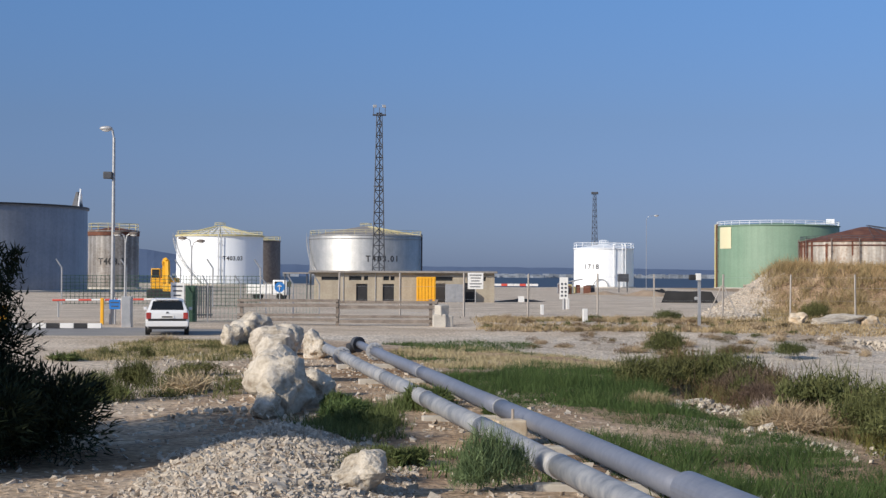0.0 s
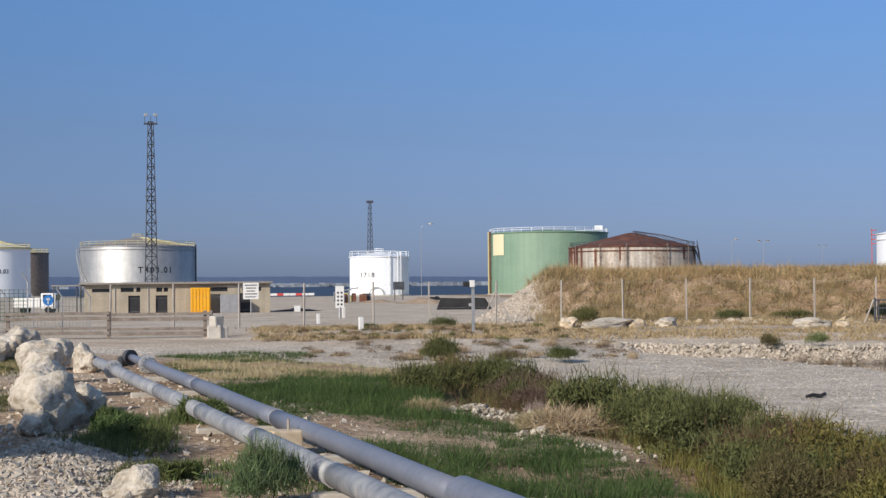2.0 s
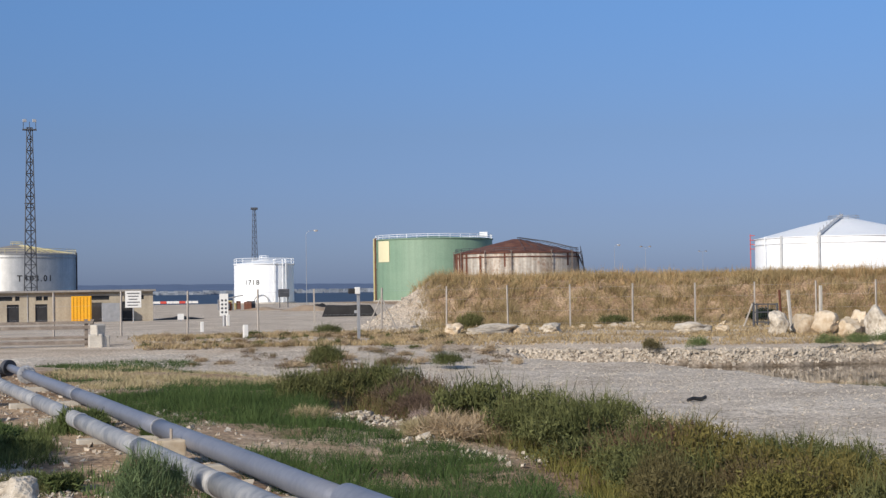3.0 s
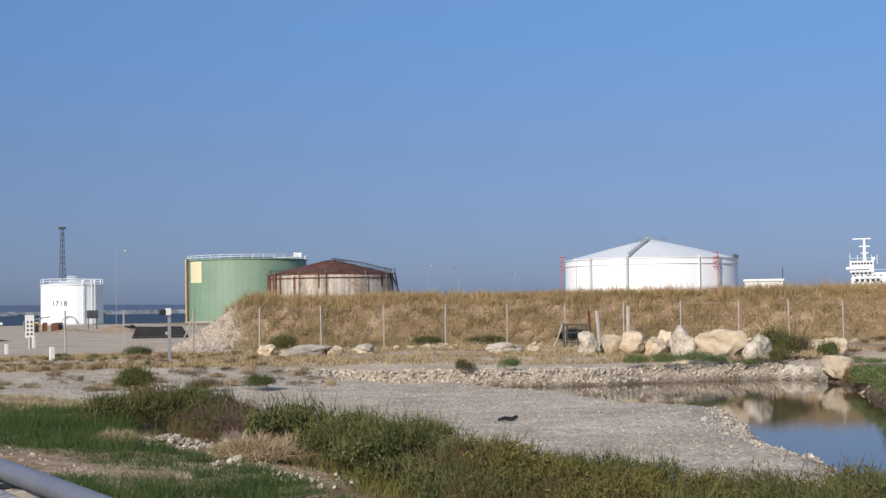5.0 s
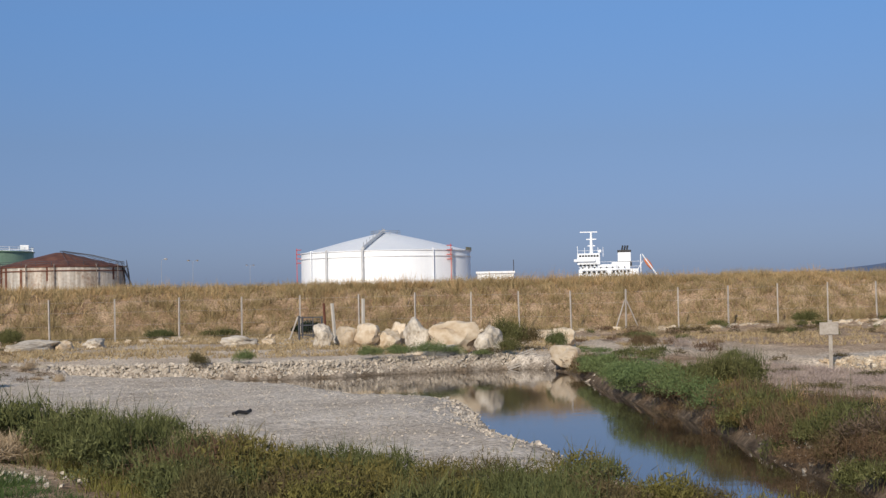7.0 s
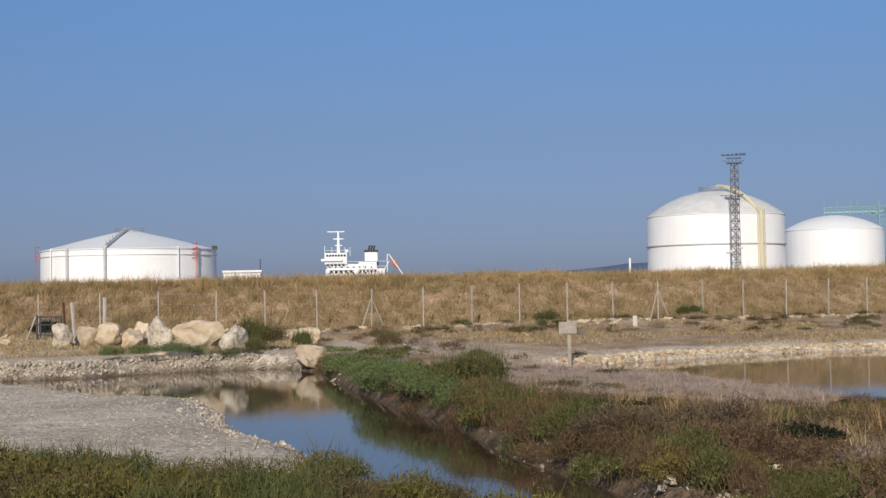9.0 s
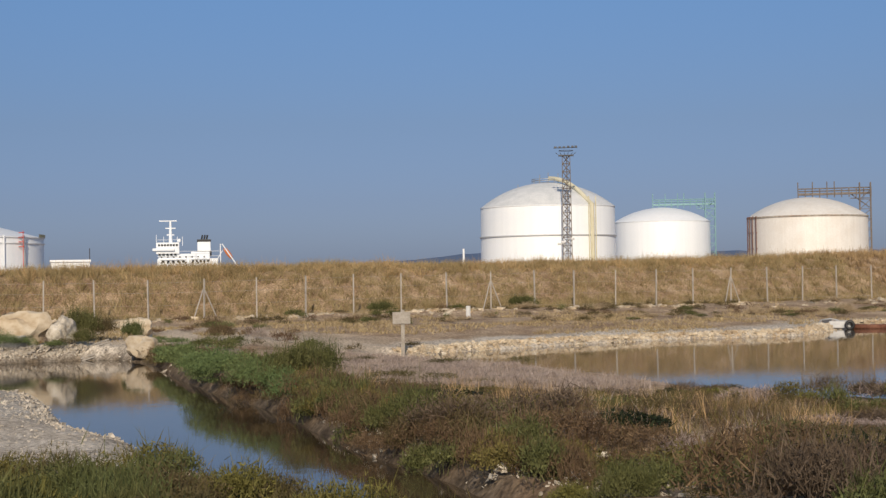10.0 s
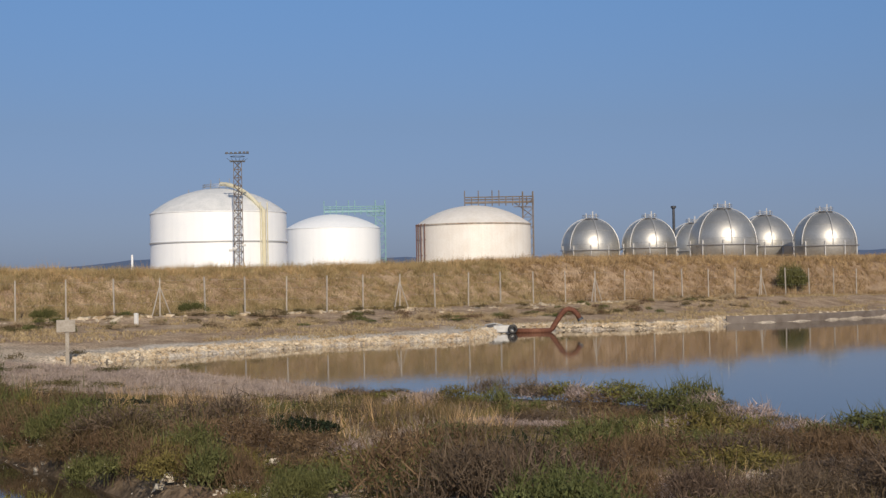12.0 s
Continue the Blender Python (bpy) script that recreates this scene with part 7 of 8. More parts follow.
def blades(name, label, x, y, mat, tall, width, seed, lean=0.35, z=None, category="grass"):
    """Grass as single tapered blades, one mesh of stuff."""
    rng = np.random.RandomState(seed)
    n = len(x)
    z = height(x, y) - 0.02 if z is None else z
    pos = np.stack([x, y, z], -1)
    axis = np.stack([rng.normal(0, lean, n), rng.normal(0, lean, n), np.ones(n)], -1)
    h = tall[0] + (tall[1] - tall[0]) * rng.power(1.3, n)
    return tagged(new(name, tri_mesh(name, leaves(rng, pos, axis, h, width * rng.uniform(0.6, 1.5, n)), mat)), label, category, kind="stuff")


def clumped(rng, x, y, tufts, spread):
    """Gathers blades into tufts."""
    k = rng.randint(0, len(x), tufts)
    j = rng.randint(0, tufts, len(x))
    return x[k][j] + rng.normal(0, spread, len(x)), y[k][j] + rng.normal(0, spread, len(x))


def tufts(name, label, x, y, mat, per, tall, width, seed, spread=0.15, fan=0.8, wave=0.0, category="grass"):
    """Grass in tussocks: blades that fan out from each place, taller where the sward swells."""
    rng = np.random.RandomState(seed)
    grow = rng.uniform(0.65, 1.2, len(x)) * (1 + wave * np.clip(ripple(x * 0.8 + seed, y * 0.8), -1, 1))
    bend = rng.normal(0, 0.35, (len(x), 2))
    k = np.repeat(np.arange(len(x)), per)
    n = len(k)
    a, q = rng.uniform(0, 6.28, n), np.sqrt(rng.uniform(0, 1, n))
    ox, oy = q * np.cos(a), q * np.sin(a)
    bx, by = x[k] + ox * spread, y[k] + oy * spread
    axis = np.stack([ox * fan + bend[k, 0] + rng.normal(0, 0.2, n), oy * fan + bend[k, 1] + rng.normal(0, 0.2, n), np.ones(n)], -1)
    h = (tall[0] + (tall[1] - tall[0]) * rng.uniform(0, 1, n)) * grow[k] * (1.1 - 0.35 * q)
    pos = np.stack([bx, by, height(bx, by) - 0.03], -1)
    return tagged(new(name, tri_mesh(name, leaves(rng, pos, axis, h, width * rng.uniform(0.6, 1.5, n)), mat)), label, category, kind="stuff")


SCRUB = {
    "olive": [bush_mesh("bush", 1 + s, OLIVE, n=4000, leaf=(0.025, 0.06), slim=0.26, lumps=15, sprays=700) for s in range(3)],
    "rustic": [bush_mesh("bush", 91 + s, RUSTIC_SCRUB, n=4000, leaf=(0.032, 0.07), slim=0.15, up=0.9, lumps=15, sprays=110) for s in range(2)],
    "moss": [bush_mesh("bush", 11 + s, MOSS_SCRUB, n=3700, leaf=(0.03, 0.07), slim=0.2, up=0.9, lumps=14, sprays=90) for s in range(2)],
    "brown": [bush_mesh("bush", 21 + s, BROWN_SCRUB, n=4400, leaf=(0.03, 0.068), slim=0.13, up=0.9, lumps=15, sprays=320) for s in range(3)],
    "plum": [bush_mesh("bush", 101 + s, PLUM_SCRUB, n=4200, leaf=(0.035, 0.08), slim=0.10, up=0.9, lumps=15, sprays=420) for s in range(2)],
    "grey": [bush_mesh("bush", 31 + s, GREY_SCRUB, n=2300, slim=0.10, leaf=(0.05, 0.13), up=0.9, sprays=500, lumps=14) for s in range(2)],
    "succulent": [bush_mesh("bush", 41 + s, SUCCULENT, n=4200, slim=0.22, leaf=(0.028, 0.058), up=0.7, lumps=17) for s in range(2)],
    "straw": [bush_mesh("bush", 51 + s, MAT_STRAW, n=4200, slim=0.035, leaf=(0.14, 0.34), up=0.5, lumps=16) for s in range(2)],
    "dark": [bush_mesh("bush", 61 + s, DARK_LEAF, n=3000) for s in range(2)],
    "feather": [bush_mesh("bush", 81 + s, FEATHER, n=2400, slim=0.06, leaf=(0.10, 0.22), up=1.0, lumps=14) for s in range(2)],
    "green": [bush_mesh("bush", 71 + s, GREEN_GRASS, n=2600, slim=0.14, leaf=(0.12, 0.26), up=1.0) for s in range(2)],
}
LABELS = {
    "olive": "low olive-green saltbush on the bank", "moss": "mossy yellow-green saltwort cushion", "brown": "reddish-brown saltwort cushion on the bank", "grey": "dead grey twiggy shrub", "plum": "purplish-brown bare twiggy saltwort", "rustic": "brown and olive saltwort cushion on the bank",
    "succulent": "bright green fleshy shrub at the water's edge", "straw": "clump of dry straw-yellow grass", "dark": "small dark green shrub", "feather": "feathery grey-green shrub beside the pipe", "green": "feathery green weed clump",
}


def bush(kind, x, y, w, h, k=0, group="", sink=0.06):
    z = max(float(height(x, y)), WATER_Z) - sink
    o = solo("bush", SCRUB[kind][k % len(SCRUB[kind])], None, LABELS[kind], "bush", (x, y, z), (x * 977 + y * 331) % 360, group)
    o.scale = (w / 1.25, w / 1.25, h / 0.55)
    return o


LOOSE = {}


def bush_mass(kind, x, y, w, h, k, group, sink=0.06):
    """Far bushes, gathered by kind and belt into one mesh of stuff."""
    me = SCRUB[kind][k % len(SCRUB[kind])]
    co = np.empty(len(me.vertices) * 3, np.float32)
    me.vertices.foreach_get("co", co)
    # far ones keep fewer, broader leaves
    co = co.reshape(-1, 3, 3)
    d = math.hypot(x, y)
    keep = 0.42 if d < 30 else 0.25 if d < 46 else 0.13
    if w < 1.1:
        keep *= 0.6
    keep = max(1, int(keep * len(co)))
    pick = np.random.RandomState(int(x * 91 + y * 57) % 99991).permutation(len(co))[:keep]
    mid = co[pick].mean(1, keepdims=True)
    co = (mid + (co[pick] - mid) * min(2.2, math.sqrt(len(co) / keep) * 0.78)).reshape(-1, 3)
    a = (x * 977 + y * 331) % 6.28
    z = max(float(height(x, y)), WATER_Z) - sink
    c, s = math.cos(a) * w / 1.25, math.sin(a) * w / 1.25
    v = np.stack([co[:, 0] * c - co[:, 1] * s + x, co[:, 0] * s + co[:, 1] * c + y, co[:, 2] * h / 0.55 + z], -1)
    LOOSE.setdefault((kind, group), []).append(v.reshape(-1, 3, 3))


def bank_bush(kind, x, y, w, h, k, group, sink):
    """A bush of its own where the camera passes close, part of a mass further off."""
    (bush if math.hypot(x, y) < 21 else bush_mass)(kind, x, y, w, h, k, group, sink)


def finish_masses():
    for (kind, group), tris in LOOSE.items():
        me = tri_mesh("scrub", np.concatenate(tris), SCRUB[kind][0].materials[0])
        tagged(new("scrub", me), "mass of " + LABELS_MANY[kind] + " in the " + group, "scrub", kind="stuff")


LABELS_MANY = {"olive": "olive-green saltbushes", "moss": "yellow-green saltwort", "brown": "reddish-brown saltwort", "grey": "dead grey twiggy shrubs", "plum": "purplish-brown twiggy saltwort", "rustic": "brown and olive saltwort", "succulent": "green fleshy shrubs",
               "straw": "dry straw clumps", "dark": "dark green shrubs", "green": "feathery green weeds"}


def scrub_belts():
    rng = random.Random(3)
    left_bank = [(5.2, 40), (6.6, 39), (8.0, 34), (9.0, 29), (10.2, 24), (11.2, 20.8), (12.6, 18), (12.4, 15.5), (11, 11), (8, 6), (6.2, 12), (6.6, 19), (6.9, 25), (6.6, 31)]
    right_bank = [(27.9, 36.6), (25.6, 31), (22.9, 26), (21.0, 22.2), (19.6, 18.9), (18.2, 15.8), (16.4, 11), (14.0, 6), (18, 2), (23.8, 3), (28.2, 9.6), (32.2, 14.6), (33.2, 20.6), (34.6, 24.4), (31, 29), (29, 34)]
    grey_band = [(29, 34.5), (31, 29), (35, 25), (36.4, 27), (37.4, 31), (40, 38.5), (41, 43), (37, 44), (32.5, 41)]

    def fill(poly, gap, choose, size, tall, group, near):
        xs, ys = [p[0] for p in poly], [p[1] for p in poly]
        y = min(ys)
        k = 0
        while y < max(ys):
            x = min(xs) + (gap / 2 if int(y / gap) % 2 else 0)
            while x < max(xs):
                u, v = x + rng.uniform(-.4, .4) * gap, y + rng.uniform(-.4, .4) * gap
                if float(away(np.array([u]), np.array([v]), poly)[0]) < 0.1:
                    kind = choose(u, v)
                    if kind:
                        k += 1
                        w = rng.uniform(*size)
                        h = rng.uniform(*tall) * (0.6 + 0.5 * w / size[1])
                        if u > 16.5 and v < 34:
                            h *= 0.88 + 0.6 * float(ripple(u * 1.5 + 11, v * 1.5))
                        if kind == "grey":
                            w, h = min(w, 1.2), min(h, 0.42)
                        if u > 16.5:
                            h *= 1.0 - 0.55 * float(step(23, 33, math.hypot(u, v)))
                        (bush if math.hypot(u, v) < near else bush_mass)(kind, u, v, w, h, k, group)
                x += gap
            y += gap

    def left_kind(x, y):
        p = float(ripple(x * 0.7 + 9, y * 0.7))
        if y < 20:
            return rng.choice(["moss", "olive", "moss", "olive", "rustic"])
        if p < -0.72:
            return rng.choice(["brown", "grey", "plum"])
        if p > 0.62:
            return rng.choice(["plum", "rustic"])
        return rng.choice(["olive", "olive", "olive", "olive", "moss", "brown"])

    def right_kind(x, y):
        p, q = float(ripple(x * 1.1, y * 1.1 + 5)), float(ripple(x * 1.2 + 30, y * 1.2))
        if p > 0.30:
            return rng.choice(["moss", "moss", "moss", "moss", "olive"])
        if p < -0.30:
            return "plum" if q < 0.25 else "grey"
        if q > 0.35:
            return rng.choice(["olive", "dark", "olive", "rustic"])
        if q < -0.5:
            return None
        if x - 0.12 * (y - 15) > 31 and y > 18:
            return rng.choice(["grey", "brown", "grey"])
        return rng.choice(["brown", "brown", "brown", "rustic", "brown", "plum"])
    fill(left_bank, 0.88, left_kind, (0.9, 1.9), (0.34, 0.86), "saltbush belt", 19.0)
    # cushions that hang over the channel's edge
    for k in range(84):
        f = k / 83
        u, v = on_line(f, [(0, 28.5), (0.2, 25.9), (0.35, 24.4), (0.5, 22.9), (0.65, 21.3), (0.8, 19.7), (1, 17.3)]), on_line(f, [(0, 37.0), (0.2, 31.8), (0.35, 28.6), (0.5, 25.8), (0.65, 22.8), (0.8, 19.6), (1, 14.6)])
        kind = rng.choice(["brown", "rustic", "olive", "moss", "brown"]) if k % 6 else None
        if kind:
            bank_bush(kind, u + rng.uniform(-0.05, 1.0), v + rng.uniform(-.3, .3), rng.uniform(0.9, 1.9), rng.uniform(0.45, 0.9), k, "saltwort bank", 0.2)
    for k in range(64):
        f = k / 63
        u, v = on_line(f, [(0, 24.3), (0.3, 22.4), (0.55, 20.4), (0.8, 18.6), (1, 16.2)]), on_line(f, [(0, 28.9), (0.3, 25.3), (0.55, 21.7), (0.8, 17.9), (1, 12.6)])
        if k % 5 != 2:
            bank_bush(rng.choice(["brown", "rustic", "moss", "brown", "olive"]), u + rng.uniform(-0.35, 0.35), v + rng.uniform(-.25, .25), rng.uniform(0.8, 1.4), rng.uniform(0.42, 0.7), k, "saltwort bank", 0.16)
    for k in range(46):
        f = k / 45
        u, v = on_line(f, [(0, 36.2), (0.25, 33.0), (0.5, 29.8), (0.75, 26.9), (1, 24.3)]), on_line(f, [(0, 52.4), (0.25, 46.7), (0.5, 40.8), (0.75, 34.8), (1, 29.3)])
        kind = "succulent" if 0.1 < f < 0.72 else rng.choice(["olive", "rustic", "brown"])
        bank_bush(kind, u + rng.uniform(0.1, 0.55), v + rng.uniform(-.2, .2), rng.uniform(0.9, 1.6), rng.uniform(0.4, 0.7), k, "green bank shrubs", 0.12)
    fill(right_bank, 1.08, right_kind, (0.9, 2.6), (0.26, 1.0), "saltwort bank", 19.5)
    for k in range(70):
        f = rng.uniform(0, 1)
        u, v = on_line(f, [(0, 36.6), (0.2, 34.2), (0.5, 33.2), (0.75, 29.2), (1, 25.4)]), on_line(f, [(0, 25.4), (0.2, 21.2), (0.5, 14.5), (0.75, 9.8), (1, 3)])
        kind = rng.choice(["grey", "rustic", "olive", "brown", "moss", "grey", "plum"])
        bush_mass(kind, u - rng.uniform(0.2, 2.0), v + rng.uniform(-.4, .4), rng.uniform(1.0, 1.9), rng.uniform(0.3, 0.7) * (0.6 + 0.4 * min(1, f / 0.4)), k, "pond edge")
    fill(grey_band, 1.15, lambda x, y: rng.choice(["grey", "grey", "grey", "grey", "rustic"]), (1.3, 2.1), (0.3, 0.6), "dead shrub belt", 0.0)


def single_plants():
    for x, y, w, h in ((35.6, 50.6, 1.3, 0.45), (34.2, 48.0, 1.5, 0.45), (32.9, 46.0, 1.1, 0.4), (31.3, 43.2, 1.3, 0.45), (29.7, 40.0, 1.9, 0.8), (28.8, 38.2, 2.2, 0.95), (27.9, 36.4, 2.3, 1.0), (27.0, 34.5, 2.2, 1.0), (26.2, 32.7, 2.0, 0.95), (25.3, 30.9, 1.8, 0.85), (24.4, 29.2, 1.6, 0.75)):
        bush("succulent", x, y, w, h, int(x), "green bank shrubs")
    for x, y, w, h, kind in ((30.0, 59.3, 1.5, 0.7, "succulent"), (31.5, 59.3, 1.9, 0.65, "succulent"), (32.9, 59.3, 2.0, 0.75, "succulent"), (34.2, 59.2, 1.4, 0.55, "succulent"), (35.5, 58.9, 1.2, 0.4, "succulent"), (36.9, 58.9, 1.4, 0.7, "olive"), (22.7, 60.9, 1.3, 0.75, "rustic"), (24.5, 60.1, 1.2, 0.7, "succulent"),
                             (38.0, 60.6, 2.0, 1.5, "olive"), (38.9, 60.2, 1.6, 1.1, "rustic"), (39.6, 59.0, 1.4, 0.9, "olive"), (26.2, 31.2, 1.8, 1.0, "olive"), (27.3, 31.8, 1.7, 1.1, "olive"), (41.3, 54.5, 1.6, 0.8, "brown"),
                             
                             (7.9, 53.0, 2.1, 0.95, "olive"), (12.2, 53.5, 1.5, 0.6, "olive"), (10.3, 54.0, 1.5, 0.5, "brown"), (12.0, 81.5, 1.7, 0.6, "olive"), (20.0, 82.0, 2.0, 1.1, "olive"), (7.9, 80.5, 1.2, 0.35, "olive"),
                             (33.8, 86.5, 3.2, 0.6, "olive"), (30.0, 86.5, 2.0, 0.7, "olive"), (38.6, 84.5, 2.0, 0.9, "dark"), (63.3, 67.9, 2.0, 0.8, "olive"), (73.0, 64.9, 2.3, 0.8, "olive"),
                             (4.7, 35.0, 1.8, 0.8, "olive"), (5.6, 36.6, 1.9, 0.75, "olive"), (6.7, 37.6, 2.0, 0.8, "olive"), (6.6, 31.6, 1.5, 0.55, "plum"), (6.9, 30.4, 1.6, 0.55, "plum"), (6.4, 29.6, 1.2, 0.45, "grey"),
                             (6.2, 26.2, 1.7, 0.42, "straw"), (5.75, 26.5, 1.2, 0.34, "straw"), (6.7, 26.0, 1.2, 0.36, "straw"), (4.2, 31.0, 0.9, 0.26, "straw"), (9.4, 25.0, 1.4, 0.5, "straw"),
                             (0.50, 16.9, 0.7, 0.66, "feather"), (0.70, 17.1, 0.6, 0.55, "feather"), (0.32, 16.8, 0.5, 0.42, "feather"), (-1.5, 24.6, 0.9, 0.36, "green"), (-1.25, 23.4, 0.9, 0.3, "green"), (-1.75, 26.2, 0.7, 0.34, "green"),
                             (-0.55, 19.4, 0.8, 0.26, "green"), (-0.3, 27.2, 0.9, 0.4, "green"), (1.0, 25.5, 0.7, 0.35, "green"), (-0.2, 28.3, 0.9, 0.3, "green"), (-5.9, 29.2, 1.1, 0.75, "olive"), (-6.4, 28.6, 0.9, 0.55, "olive"),
                             (-0.9, 17.6, 0.8, 0.35, "olive"), (14.9, 11.8, 1.1, 0.5, "green")):
        bush(kind, x, y, w, h, int(7 * x))
    # shrub on the far dike and weeds along the far bank
    bush("olive", 139.6, 49.6, 3.6, 2.6, 0, sink=0.2)
    bush("olive", 141.0, 49.7, 3.0, 2.2, 1, sink=0.2)
    rng = random.Random(12)
    for k in range(260):
        x = rng.uniform(46, 125)
        y = float(fence_y(x)) - rng.uniform(2.0, 15.0)
        if float(height(x, y)) > -0.5:
            bush_mass(rng.choice(["olive", "brown", "rustic", "straw", "rustic"]), x, y, rng.uniform(0.6, 1.5), rng.uniform(0.2, 0.45), k, "bank weeds")
    for k in range(18):
        x, y = rng.uniform(-11, -4.6), rng.uniform(27.5, 56)
        bush_mass(rng.choice(["olive", "straw", "olive", "green"]), x, y, rng.uniform(0.7, 1.5), rng.uniform(0.15, 0.4), k, "track weeds")
    for k in range(150):
        x, y = rng.uniform(2, 17), rng.uniform(63, 84)
        bush_mass(rng.choice(["brown", "straw", "rustic", "olive"]), x, y, rng.uniform(0.35, 1.0), rng.uniform(0.12, 0.32), k, "yard weeds")
    for k in range(60):
        x, y = rng.uniform(3, 17), rng.uniform(55, 63)
        bush_mass(rng.choice(["brown", "straw", "rustic"]), x, y, rng.uniform(0.3, 0.9), rng.uniform(0.12, 0.3), k, "yard weeds")
    for k in range(46):
        x, y = rng.uniform(33.5, 47), rng.uniform(46, 62)
        if float(height(x, y)) > -0.8:
            bush_mass(rng.choice(["brown", "olive", "rustic", "grey", "succulent"]), x, y, rng.uniform(0.6, 1.5), rng.uniform(0.2, 0.5), k, "bank weeds")


def tamarisk():
    """The big dark shrub beside the track: short trunk, limbs and feathery foliage in clumps."""
    base = (-6.75, 19.9)
    t = thing("shrub_tree", "big dark feathery tamarisk shrub casting a long shadow", "shrub", (*base, float(height(*base)) - 0.05))
    rng = np.random.RandomState(8)
    bm = bmesh.new()
    rod(bm, (0, 0, 0), (-0.1, 0.1, 0.6), 0.16, 10, 0.12)
    part("trunk", bm, WOOD, t)
    tris = []
    for k in range(58):
        a, q = rng.uniform(0, 6.28), np.sqrt(rng.uniform(0, 1)) * 1.75
        z = rng.uniform(0.25, 1.25) + 1.25 * max(0.0, 1 - q / 1.4) * rng.uniform(0.3, 1)
        c = np.array([q * math.cos(a), q * math.sin(a), z])
        if c[0] > 0.6:
            c[2] *= 0.72
        if k < 12:
            bm = bmesh.new()
            tube(bm, [(-0.1, 0.1, 0.5), (c[0] * 0.5, c[1] * 0.5, 0.5 + c[2] * 0.4), tuple(c)], 0.035, 6)
            part("limb", bm, WOOD, t)
        n = 900
        d = rng.normal(0, 1, (n, 3))
        d /= np.linalg.norm(d, axis=1, keepdims=True)
        p = c + d * (rng.uniform(0.25, 1.0, n) * rng.uniform(0.34, 0.6))[:, None] * np.array([1, 1, 0.9])
        p[:, 2] = np.maximum(p[:, 2], 0.02)
        ln = rng.uniform(0.06, 0.16, n)
        tris.append(leaves(rng, p, d + rng.normal(0, 0.4, (n, 3)) + np.array([0, 0, 0.5]), ln, ln * 0.22))
    # unseen foliage left of the view, added for the long shadow over the track
    for k in range(60):
        c = np.array([rng.uniform(-2.9, -0.6), rng.uniform(-3.4, 0.3), 0])
        c[2] = rng.uniform(0.3, 3.6) * (0.6 + 0.4 * min(1.0, (-0.4 - c[0]) / 1.2))
        n = 1000
        d = rng.normal(0, 1, (n, 3))
        d /= np.linalg.norm(d, axis=1, keepdims=True)
        p = c + d * (rng.uniform(0.25, 1.0, n) * rng.uniform(0.4, 0.75))[:, None]
        p[:, 2] = np.maximum(p[:, 2], 0.02)
        ln = rng.uniform(0.08, 0.2, n)
        tris.append(leaves(rng, p, d + rng.normal(0, 0.4, (n, 3)) + np.array([0, 0, 0.5]), ln, ln * 0.3))
    # taller unseen mass towards the sun, added to shade the shrub itself
    for k in range(76):
        c = np.array([rng.uniform(-5.6, -2.0), rng.uniform(-5.4, -1.0), rng.uniform(0.5, 5.6)])
        n = 520
        d = rng.normal(0, 1, (n, 3))
        d /= np.linalg.norm(d, axis=1, keepdims=True)
        p = c + d * (rng.uniform(0.25, 1.0, n) * rng.uniform(0.6, 1.0))[:, None]
        p[:, 2] = np.maximum(p[:, 2], 0.02)
        ln = rng.uniform(0.16, 0.3, n)
        tris.append(leaves(rng, p, d + rng.normal(0, 0.4, (n, 3)) + np.array([0, 0, 0.5]), ln, ln * 0.4))
    for sx, sy, top in ((0.92, 0.2, 2.75), (0.78, -0.2, 2.5), (0.6, 0.5, 2.85), (0.3, -0.2, 2.6)):
        n = 1500
        f = rng.uniform(0.2, 1, n)
        p = np.stack([sx * f ** 0.5 + rng.normal(0, 0.22, n) * (1.2 - f), sy * f + rng.normal(0, 0.22, n) * (1.2 - f), top * f], -1)
        ln = rng.uniform(0.06, 0.16, n)
        tris.append(leaves(rng, p, rng.normal(0, 0.6, (n, 3)) + np.array([-0.2, 0, 0.8]), ln, ln * 0.22))
    t.scale = (1.2, 1.2, 1.0)
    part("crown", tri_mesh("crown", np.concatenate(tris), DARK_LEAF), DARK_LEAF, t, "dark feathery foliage")


